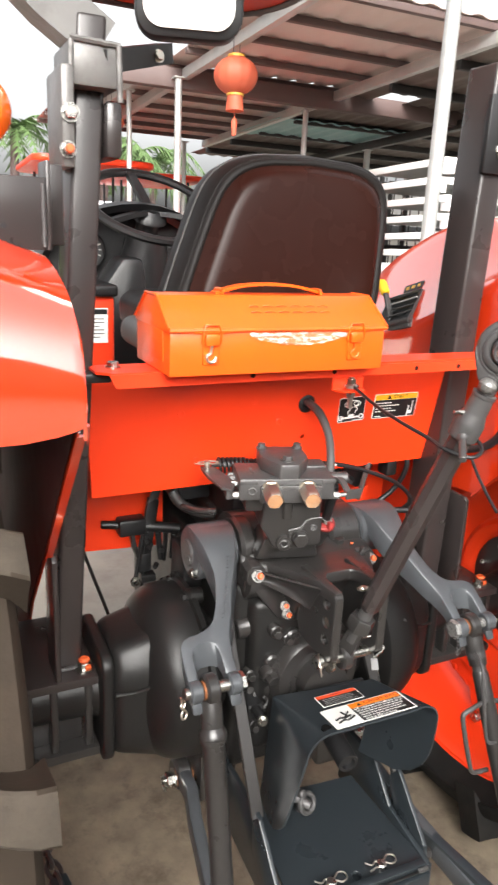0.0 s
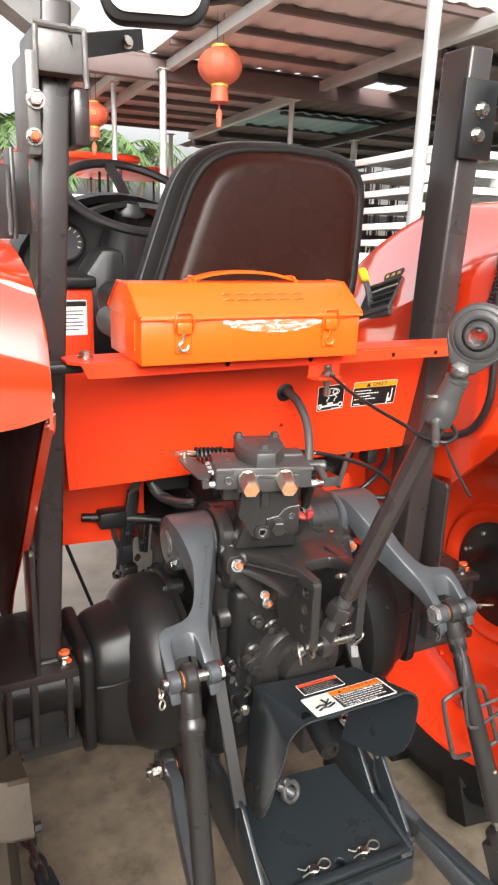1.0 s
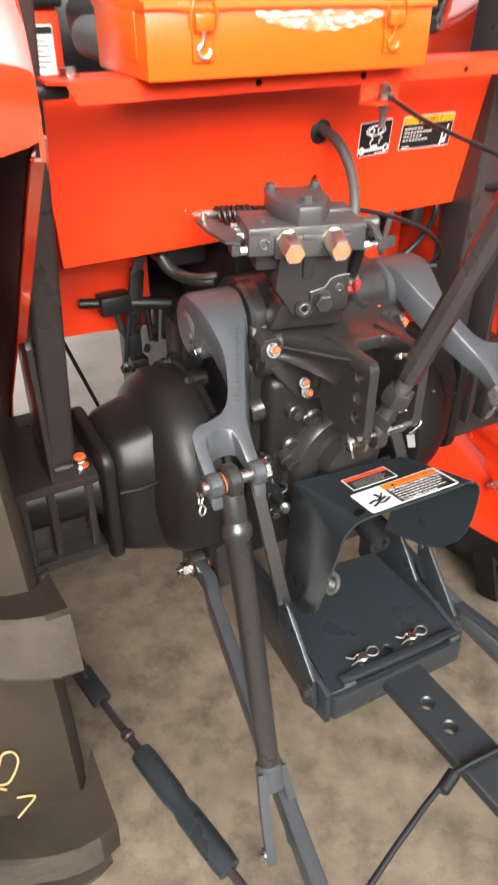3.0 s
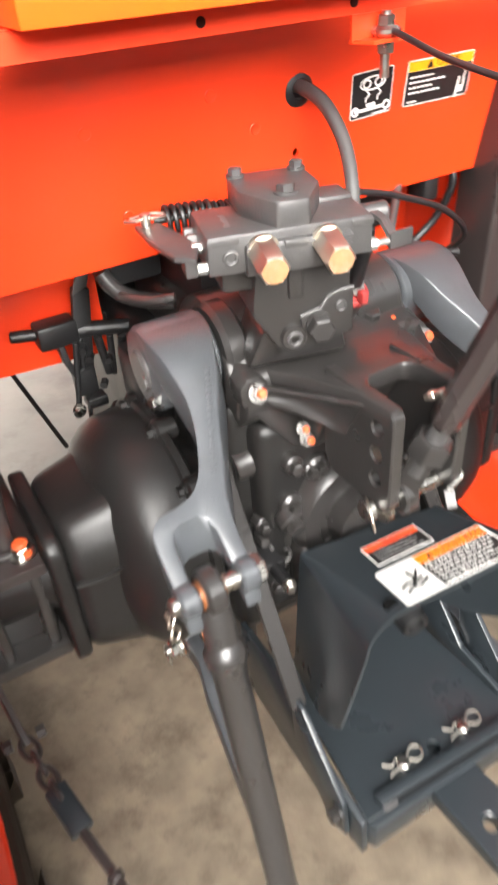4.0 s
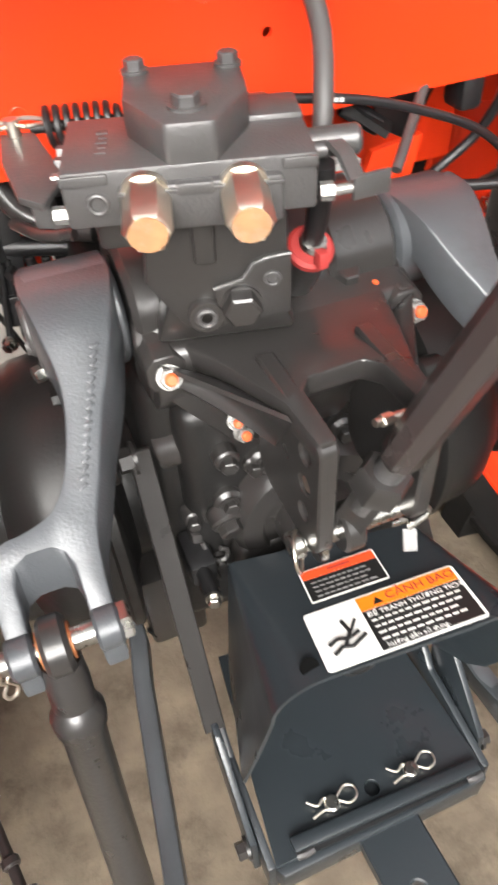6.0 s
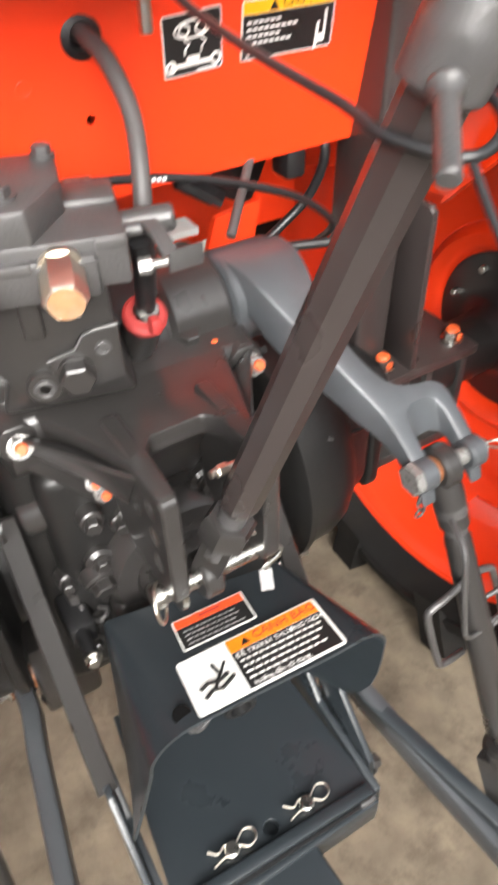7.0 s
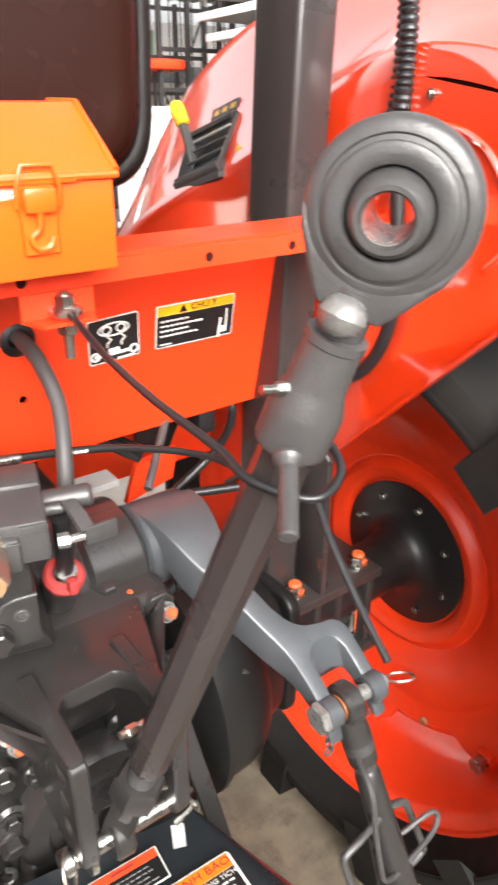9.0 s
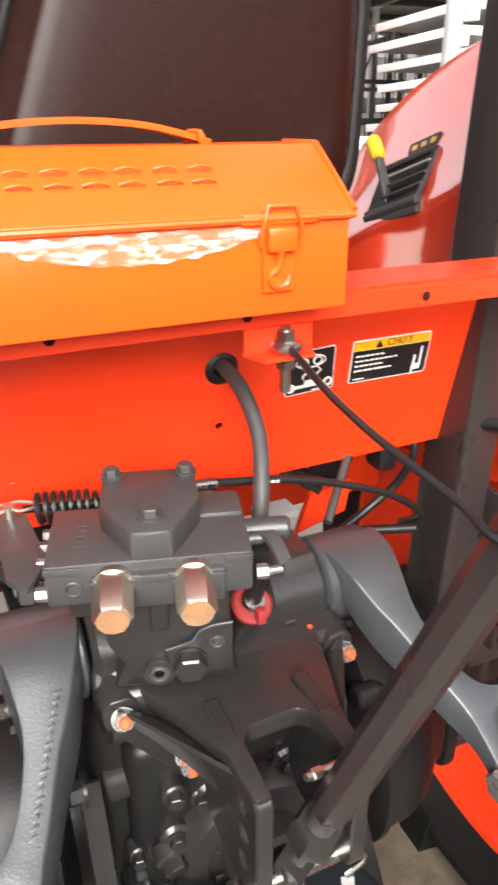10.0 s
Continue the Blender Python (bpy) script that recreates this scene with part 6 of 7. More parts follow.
    part("console_top", join(box(-0.32, -0.165, 0.80, 1.04, 1.245, 1.275, 0.008, 3), prism([(-0.19, 1.24), (-0.12, 1.34), (-0.06, 1.34), (-0.02, 1.0), (-0.17, 0.9)], "y", 0.92, 1.05, 0.02)), BLACK, con)
    part("red_button", rod((-0.265, 0.86, 1.272), (-0.265, 0.86, 1.292), 0.014, 16, 0.004), REDCAP, con)
    part("notice", box(-0.283, -0.19, 0.817, 0.8195, 1.125, 1.215), WHITE, con, "white printed notice")
    part("text_line", box(-0.281, -0.192, 0.8155, 0.8165, 1.199, 1.212), LBLACK, con)
    for k in range(6):
        part("text_line", box(-0.279, -0.200 - 0.012 * (k % 3 == 2), 0.8157, 0.8167, 1.186 - k * 0.0095, 1.1885 - k * 0.0095), HOSE, con)
    # floor, steps and body under the seat
    part("platform", box(-0.46, 0.46, 0.47, 1.7, 0.735, 0.76, 0.005), BLACK, tractor)
    part("seat_deck", join(box(-0.44, 0.44, 0.24, 0.60, 1.02, 1.05, 0.006), box(-0.44, 0.44, 0.58, 0.60, 0.72, 1.04)), BLACK, tractor)
    part("apron", prism([(-0.46, 0.722), (-0.16, 0.706), (-0.16, 1.10), (-0.46, 1.10)], "y", 0.44, 0.445), ORANGE, tractor, "orange apron below the deck")
    part("apron", prism([(0.14, 0.74), (0.46, 0.74), (0.46, 1.10), (0.14, 1.10)], "y", 0.44, 0.445), ORANGE, tractor, "orange apron below the deck")
    part("apron_wing", prism([(0.46, 0.70), (0.62, 0.70), (0.62, 1.1), (0.46, 1.1)], "x", 0.20, 0.205), ORANGE, tractor, "orange apron wing")
    part("hood", join(box(-0.27, 0.27, 1.5, 3.0, 0.85, 1.30, 0.06, 4)), ORANGE, tractor, "orange engine hood")
    part("side_box", join(box(-0.47, -0.395, 0.24, 0.42, 0.94, 1.13, 0.005)), GREENTIN, tractor, "dark green battery box")


build_cab()


def build_right_console():
    """Lever quadrant on the inner slope of the mudguard."""
    f = fenders[1]
    a, b, c, d = Vector((0.494, 0.580, 1.182)), Vector((0.474, 0.415, 1.226)), Vector((0.536, 0.460, 1.297)), Vector((0.526, 0.585, 1.257))
    bar = [(-0.006, -0.005), (0.006, -0.005), (0.006, 0.005), (-0.006, 0.005)]
    bz = part("lever_bezel", bevel(sweep([p + Vector((-0.005, 0, 0.003)) for p in (d, c, b, a)], 0, section=bar), 0.002, 1), HOSE, f, "dark grey lever quadrant")
    part("bezel_foot", bevel(sweep([a, b], 0, section=[(-0.008, -0.013), (0.008, -0.013), (0.008, 0.013), (-0.008, 0.013)]), 0.003, 2), HOSE, bz)
    bm = bmesh.new()
    bm.faces.new([bm.verts.new(p + Vector((-0.006, 0, 0.004))) for p in (a, b, c, d)])
    bmesh.ops.solidify(bm, geom=bm.faces[:], thickness=0.004)
    part("quadrant_slot", bm, BLACK, bz)
    for k in range(3):
        u = 0.30 + 0.22 * k
        part("slot_rib", sweep([a.lerp(d, u).lerp(b.lerp(c, u), 0.25) + Vector((-0.009, 0, 0.006)), b.lerp(c, u) + Vector((-0.009, 0, 0.006))], 0.0022, 8), GALV if k == 2 else HOSE, bz)
    lev = part("lever", bevel(sweep(curve_points([(0.500, 0.530, 1.205), (0.498, 0.545, 1.245), (0.500, 0.572, 1.288)], 6), 0, section=[(-0.008, -0.004), (0.008, -0.004), (0.008, 0.004), (-0.008, 0.004)]), 0.001, 1), HOSE, f, "grey lever with a yellow knob")
    part("knob", lathe([(0, 0.008), (0.004, 0.012), (0.03, 0.0135), (0.040, 0.0115), (0.045, 0.006), (0.046, 0)], (0.499, 0.566, 1.280), (0.502, 0.600, 1.315), 20), YELLOW, lev, "yellow plastic knob")
    m, w, h = quad_pose((0.548, 0.545, 1.300), (0.555, 0.478, 1.322), (0.538, 0.540, 1.283))
    lab = part("lever_label", flat(0, w, -h, 0, 0.002, 0.004, m, 0.003), LBLACK, f, "small black pictogram label")
    for k in range(3):
        part("pictogram", flat(w * (0.12 + 0.30 * k), w * (0.28 + 0.30 * k), -h * 0.75, -h * 0.3, 0.004, 0.0045, m), GOLD, lab)


build_right_console()


def build_side_mess():
    """Hydraulic pipes, levers and linkages in the dark beside the gearbox."""
    # the lever assembly, scaled out from one camera position to fit its view, before the apron
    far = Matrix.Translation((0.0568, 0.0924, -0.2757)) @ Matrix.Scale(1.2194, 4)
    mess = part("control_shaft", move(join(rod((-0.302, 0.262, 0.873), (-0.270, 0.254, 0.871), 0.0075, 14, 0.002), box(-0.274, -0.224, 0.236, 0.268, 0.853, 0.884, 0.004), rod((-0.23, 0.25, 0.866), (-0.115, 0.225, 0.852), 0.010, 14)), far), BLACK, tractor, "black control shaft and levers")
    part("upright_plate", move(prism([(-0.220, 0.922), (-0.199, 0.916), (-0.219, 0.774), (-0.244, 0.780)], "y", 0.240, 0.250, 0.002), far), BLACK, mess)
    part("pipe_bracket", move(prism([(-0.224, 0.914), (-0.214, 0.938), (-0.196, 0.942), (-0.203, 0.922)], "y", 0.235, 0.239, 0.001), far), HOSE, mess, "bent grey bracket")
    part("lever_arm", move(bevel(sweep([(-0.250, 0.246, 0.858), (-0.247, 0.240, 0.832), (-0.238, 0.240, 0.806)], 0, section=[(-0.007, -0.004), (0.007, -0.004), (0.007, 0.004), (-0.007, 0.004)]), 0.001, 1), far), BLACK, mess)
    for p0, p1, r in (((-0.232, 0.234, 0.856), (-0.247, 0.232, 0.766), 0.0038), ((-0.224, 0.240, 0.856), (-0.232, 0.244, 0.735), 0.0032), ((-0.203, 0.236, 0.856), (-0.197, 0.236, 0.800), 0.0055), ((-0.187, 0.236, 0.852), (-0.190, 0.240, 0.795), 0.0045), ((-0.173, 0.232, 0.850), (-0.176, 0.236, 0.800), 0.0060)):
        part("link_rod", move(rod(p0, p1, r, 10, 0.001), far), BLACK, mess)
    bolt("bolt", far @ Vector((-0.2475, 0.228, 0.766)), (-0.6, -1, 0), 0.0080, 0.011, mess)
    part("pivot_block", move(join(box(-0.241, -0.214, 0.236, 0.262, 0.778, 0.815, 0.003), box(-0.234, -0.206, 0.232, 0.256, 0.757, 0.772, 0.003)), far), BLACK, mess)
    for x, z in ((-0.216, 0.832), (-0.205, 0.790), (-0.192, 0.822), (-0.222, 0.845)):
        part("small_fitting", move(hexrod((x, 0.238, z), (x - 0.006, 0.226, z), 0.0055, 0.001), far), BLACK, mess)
    for pts, r, mm in (
            ([(-0.204, 0.250, 0.915), (-0.196, 0.243, 0.898), (-0.182, 0.236, 0.884), (-0.158, 0.224, 0.874), (-0.128, 0.205, 0.872)], 0.011, IRON),
            ([(-0.24, 0.30, 0.92), (-0.16, 0.28, 0.94), (-0.08, 0.26, 0.935)], 0.008, BLACK),
            ([(-0.20, 0.20, 0.90), (-0.18, 0.155, 0.905), (-0.155, 0.135, 0.91)], 0.006, IRON),
            ([(-0.312, 0.72, 0.66), (-0.285, 0.71, 0.57), (-0.222, 0.70, 0.375)], 0.005, CABLE)):
        part("pipe", sweep(curve_points(pts, 6), r, 10), mm, mess)
    for b in ((-0.20, -0.12, 0.25, 0.33, 0.89, 0.955), (-0.10, 0.0, 0.18, 0.32, 0.86, 0.95), (-0.195, -0.150, 0.20, 0.28, 0.70, 0.80)):
        part("valve_body", box(*b, 0.007), BLACK, mess)
    # right hand side
    rs = part("brake_linkage", join(rod((0.13, 0.33, 0.90), (0.34, 0.30, 1.0), 0.008, 10), sweep(curve_points([(0.12, 0.28, 0.99), (0.17, 0.25, 0.93), (0.21, 0.22, 0.90)], 5), 0, section=[(-0.018, -0.004), (0.018, -0.004), (0.018, 0.004), (-0.018, 0.004)])), BLACK, tractor, "black brake rods beside the gearbox")
    part("tie_rod", rod((0.185, 0.16, 0.885), (0.30, 0.27, 0.985), 0.006, 10), CAST, rs)
    part("stay_bar", rod((0.22, 0.20, 0.84), (0.33, 0.17, 0.835), 0.0065, 10), CABLE, rs)
    for p in ((0.255, 0.165, 0.835), (0.24, 0.20, 0.80)):
        bolt("bolt", p, (-0.5, -1, 0.3), 0.009, 0.012, rs, BRASS)
    part("spring_box", rod((0.165, 0.25, 0.925), (0.205, 0.23, 0.90), 0.010, 16, 0.003), BLACK, rs)
    part("pivot_block", box(0.30, 0.33, 0.22, 0.26, 0.90, 0.95, 0.008), BLACK, rs)
    part("flange_piece", box(0.115, 0.165, 0.20, 0.235, 0.878, 0.886), GALV, rs)
    part("stay_plate", prism([(0.255, 0.86), (0.31, 0.83), (0.345, 0.90), (0.335, 1.02), (0.27, 1.02)], "y", 0.33, 0.336, 0.001), BLACK, rs)
    part("red_bracket", join(prism([(0.22, 0.78), (0.30, 0.80), (0.31, 0.85), (0.24, 0.84)], "y", 0.30, 0.31)), ORANGE, rs, "orange bracket")


build_side_mess()


def build_canopy():
    can = part("canopy", prism(rounded(-0.47, 0.47, 0.28, 1.46, 0.34, 10), "z", 2.09, 2.17, 0.03, 3), FENDER, tractor, "red plastic sun canopy over the seat")
    part("canopy_rim", sweep([(x, y, 2.088) for x, y in rounded(-0.455, 0.455, 0.295, 1.445, 0.33, 10)], 0.010, 8, True), HOSE, can)
    c = Vector((-0.242, 0.10, 1.752))
    ax = Vector((-0.30, -0.92, -0.10)).normalized()
    m = along(c, c + ax)
    lamp = part("work_lamp", move(prism(rounded(-0.080, 0.080, -0.060, 0.060, 0.034), "z", -0.05, 0.012, 0.006, 2), m), BLACK, can, "square work lamp in a black housing")
    part("reflector", move(prism(rounded(-0.067, 0.067, -0.048, 0.048, 0.028), "z", 0.0125, 0.014), m), MIRROR, lamp)
    part("lens", move(prism(rounded(-0.067, 0.067, -0.048, 0.048, 0.028), "z", 0.0145, 0.017, 0.001), m), GLASS, lamp)
    part("lamp_stem", rod(c + Vector((0.01, 0.03, 0.05)), c + Vector((0.02, 0.25, 0.36)), 0.009, 10), BLACK, lamp)


build_canopy()
part("conduit", ribbed(curve_points([(0.470, 0.10, 1.70), (0.466, 0.075, 1.50), (0.468, 0.06, 1.40), (0.463, 0.055, 1.30)], 12), 0.0105, 10), CABLE, tractor, "black corrugated cable conduit")
part("hose", sweep(curve_points([(0.463, 0.056, 1.31), (0.462, 0.048, 1.24), (0.462, 0.04, 1.16), (0.462, 0.04, 1.08), (0.458, 0.07, 1.015), (0.44, 0.12, 0.985), (0.40, 0.2, 0.97)], 8), 0.0085, 12), CABLE, tractor, "smooth black hose")
part("conduit", ribbed(curve_points([(0.480, 0.13, 1.70), (0.483, 0.092, 1.50), (0.485, 0.080, 1.40), (0.478, 0.080, 1.30), (0.468, 0.10, 1.22)], 12), 0.0105, 10), CABLE, tractor, "black corrugated cable conduit")
for s0 in (0, 1):
    pts = curve_points([(-0.62, 0.02, 1.40), (-0.55, -0.005, 1.392), (-0.50, 0.0, 1.375), (-0.462, 0.02, 1.335), (-0.450, 0.03, 1.29), (-0.462, 0.05, 1.255)], 10)
    part("conduit", ribbed([(p.x - 0.010 * s0, p.y + 0.012 * s0, p.z - 0.012 * s0) for p in pts], 0.0085, 8), CABLE, tractor, "black corrugated cable conduit")
part("cable_tag", prism([(-0.505, 1.325), (-0.478, 1.300), (-0.463, 1.327), (-0.482, 1.352)], "y", -0.010, -0.008), WHITE, tractor, "small white cable tag")


# ---- toolbox ----
def build_toolbox():
    tb = thing("toolbox", (-0.107, 0.07, 1.191), "orange metal toolbox with a gabled lid on the tractor's ledge", "toolbox")
    x0, x1, y0, y1 = -0.303, 0.085, -0.012, 0.162
    body = part("body", join(box(x0, x1, y0, y1, 1.1905, 1.259, 0.0025), prism([(0.018, 1.21), (0.132, 1.21), (0.132, 1.262), (0.018, 1.262)], "x", x0 - 0.0015, x0 + 0.001, 0.001)), BOXPAINT, tb)
    gable = [(y0 - 0.002, 1.257), (y0 - 0.002, 1.264), (0.050, 1.3085), (0.104, 1.3085), (y1 + 0.002, 1.264), (y1 + 0.002, 1.257)]
    lid = part("lid", prism(gable, "x", x0 - 0.002, x1 + 0.002, 0.002), BOXPAINT, tb)
    part("lid_rim", join(sweep([(x0 - 0.002, y0 - 0.003, 1.261), (x1 + 0.002, y0 - 0.003, 1.261)], 0.0028, 8), *[sweep([(x, p[0], p[1]) for p in gable[1:5]], 0.0024, 8) for x in (x0 - 0.002, x1 + 0.002)]), BOXPAINT, lid)
    part("handle", join(sweep(curve_points([(-0.200, 0.075, 1.3095), (-0.185, 0.075, 1.3140), (-0.15, 0.075, 1.3220), (-0.10, 0.075, 1.3250), (-0.05, 0.075, 1.3220), (-0.012, 0.075, 1.3140), (0.003, 0.075, 1.3095)], 6), 0, section=[(-0.011, -0.0022), (0.011, -0.0022), (0.011, 0.0022), (-0.011, 0.0022)]), *[sweep(curve_points([(x, 0.060, 1.3090), (x, 0.062, 1.3160), (x, 0.088, 1.3160), (x, 0.090, 1.3090)], 4), 0.0025, 7) for x in (-0.190, -0.006)]), BOXPAINT, lid)
    sx = Vector((0, 0.052, 0.0445)).normalized()
    rnd = random.Random(2)
    for k, x in enumerate((-0.150, -0.125, -0.100, -0.075, -0.048, -0.022)):
        c = Vector((x, 0.018, 1.2895))
        wv = 0.018 if k else 0.016
        for u in (-0.0065, 0.0065):
            p = c + sx * u
            part("raised_mark", sweep(curve_points([p + Vector((-wv / 2, 0, 0)), p + Vector((0, -0.001, 0.0018)), p + Vector((wv / 2, 0, 0))], 4), 0.0011, 6), BOXPAINT, lid, "embossed mark")
    for x in (-0.237, 0.024):
        la = part("latch", join(bevel(box(x - 0.0135, x + 0.0135, y0 - 0.0035, y0, 1.208, 1.268), 0.001, 1), bevel(box(x - 0.012, x + 0.012, y0 - 0.011, y0 - 0.003, 1.238, 1.256), 0.003, 2), sweep([(x - 0.0155, y0 - 0.004, 1.242), (x - 0.0155, y0 - 0.0075, 1.256), (x - 0.011, y0 - 0.006, 1.270), (x + 0.011, y0 - 0.006, 1.270), (x + 0.0155, y0 - 0.0075, 1.256), (x + 0.0155, y0 - 0.004, 1.242)], 0.0018, 8)), BOXPAINT, body)
        part("latch_hook", sweep(curve_points([(x - 0.001, y0 - 0.008, 1.240), (x - 0.002, y0 - 0.006, 1.228), (x - 0.008, y0 - 0.005, 1.221), (x - 0.004, y0 - 0.005, 1.213), (x + 0.005, y0 - 0.005, 1.214), (x + 0.008, y0 - 0.005, 1.221)], 4), 0.0026, 7), BOXPAINT if x > 0 else BRASS, la)
        part("hinge_tab", box(x - 0.030, x + 0.030, y0 - 0.005, y0 - 0.001, 1.257, 1.265, 0.001), BOXPAINT, lid)
    # loose clear film hanging from the lid seam
    rows = []
    for j in range(5):
        v = j / 4
        row = []
        for i in range(41):
            u = i / 40
            x = -0.172 + 0.183 * u
            dz = (0.004 + 0.0165 * math.sin(math.pi * u) ** 0.7) * v
            row.append(Vector((x, y0 - 0.0012 - 0.0040 * v * abs(math.sin(u * 31 + v * 5)) * abs(math.sin(u * 13 + 1)) - 0.001 * v, 1.2565 - dz + 0.0008 * math.sin(u * 50))))
        rows.append(row)
    film = bpy.data.materials.new("clear_film")
    film.use_nodes = True
    b = film.node_tree.nodes["Principled BSDF"]
    b.inputs["Base Color"].default_value = (0.95, 0.82, 0.76, 1)
    b.inputs["Roughness"].default_value = 0.12
    where = film.node_tree.nodes.new("ShaderNodeTexCoord")
    stretch = film.node_tree.nodes.new("ShaderNodeMapping")
    stretch.inputs["Scale"].default_value = (0.55, 1.0, 1.6)
    crumple = film.node_tree.nodes.new("ShaderNodeTexNoise")
    crumple.inputs["Scale"].default_value, crumple.inputs["Detail"].default_value = 120, 3
    creases = film.node_tree.nodes.new("ShaderNodeValToRGB")
    creases.color_ramp.elements[0].position, creases.color_ramp.elements[1].position = 0.40, 0.72
    creases.color_ramp.elements[0].color, creases.color_ramp.elements[1].color = (0.08, 0.08, 0.08, 1), (0.80, 0.80, 0.80, 1)
    film.node_tree.links.new(where.outputs["Object"], stretch.inputs["Vector"])
    film.node_tree.links.new(stretch.outputs["Vector"], crumple.inputs["Vector"])
    film.node_tree.links.new(crumple.outputs["Fac"], creases.inputs[0])
    film.node_tree.links.new(creases.outputs[0], b.inputs["Alpha"])
    folds = film.node_tree.nodes.new("ShaderNodeBump")
    folds.inputs["Strength"].default_value, folds.inputs["Distance"].default_value = 1.0, 0.006
    film.node_tree.links.new(crumple.outputs["Fac"], folds.inputs["Height"])
    film.node_tree.links.new(folds.outputs[0], b.inputs["Normal"])
    part("plastic_film", sheet(rows), film, body, "crumpled strip of clear plastic film", smooth=25)
    tb.location.z += 0.014
    return tb


build_toolbox()


# ---- the shed and the yard ----
def corrugated(x0, x1, y0, y1, z, pitch=0.25, depth=0.018, thick=0.004):
    rows = []
    n = max(2, int((x1 - x0) / (pitch / 4)))
    for y in (y0, y1):
        rows.append([Vector((x0 + (x1 - x0) * i / n, y, z + depth * (0, 1, 1, 0)[i % 4])) for i in range(n + 1)])
    return sheet(rows, thick)


# everything beyond the tractor is sheared down to line up in the camera's view
VIEW_SHEAR = 0.042
solid("roof_1", join(corrugated(2.0, 4.25, 4.25, 7.0, 3.46), corrugated(1.3, 4.25, 7.0, 11.2, 3.46)), ROOFSHEET, "pinkish corrugated sheet roof of the shed", "roof")
DARKROOF = mat("rusty_dark_roof_sheet", (0.12, 0.095, 0.08), 0.7, 0, 0.3, 2, 0, 60, 0, (0.25, 0.22, 0.2), 0.5, 1.5)
TEAL = mat("teal_roof_sheet", (0.22, 0.40, 0.40), 0.5, 0, 0.15, 3)
solid("roof_2", join(corrugated(4.3, 10.5, 2.3, 6.5, 3.36), corrugated(4.3, 4.62, 6.5, 7.0, 3.36), corrugated(5.05, 10.5, 6.5, 7.0, 3.36), corrugated(4.3, 10.5, 7.0, 12.5, 3.36)), DARKROOF, "dark rusty corrugated lean-to roof", "roof")
solid("roof_3", corrugated(4.0, 6.4, 8.2, 9.6, 3.30), TEAL, "teal translucent roof sheets", "roof")
y = 4.30
while y < 11.2:
    tagged(part("purlin", box(2.0 if y < 7.0 else 1.3, 4.25, y - 0.03, y + 0.03, 3.395, 3.452, 0.004), PURLIN), "dark red steel purlin under the roof", "purlin", "purlins under the roof", "structure")
    y += 0.68
y = 2.8
while y < 12.3:
    tagged(part("purlin", box(4.3, 10.5, y - 0.03, y + 0.03, 3.27, 3.355, 0.004), RACKPAINT), "dark steel purlin under the lean-to", "purlin", "purlins under the roof", "structure")
    y += 1.1
solid("beam_1", box(1.3, 9.0, 6.9, 7.02, 3.20, 3.394, 0.006), PURLIN, "dark red steel beam", "beam")
for x, y in ((1.8, 7.0), (2.2, 2.3), (4.1, 2.3)):
    tagged(part("rafter", box(x - 0.04, x + 0.04, y, 11.2, 3.29, 3.394, 0.005), GALV), "grey steel rafter tube", "rafter", "rafters of the shed", "structure")
for x in (6.0, 8.2):
    tagged(part("rafter", box(x - 0.05, x + 0.05, 2.3, 12.5, 3.16, 3.27, 0.005), RACKPAINT), "black steel rafter of the lean-to", "rafter", "rafters of the shed", "structure")
for x, y, r, h in ((2.10, 2.42, 0.041, 3.29), (2.10, 6.84, 0.038, 3.29), (1.80, 7.70, 0.030, 3.29), (4.03, 7.50, 0.035, 3.29), (3.6, 10.8, 0.035, 3.29), (6.0, 3.2, 0.06, 3.16), (6.0, 9.0, 0.05, 3.16)):
    tagged(part("pole", join(rod((x, y, 0.0), (x, y, h), r, 20), box(x - 0.09, x + 0.09, y - 0.09, y + 0.09, 0.0, 0.012), box(x - 0.06, x + 0.06, y - 0.06, y + 0.06, h - 0.012, h)), GALV), "galvanised steel pipe post of the shed", "post", "posts of the shed", "structure")


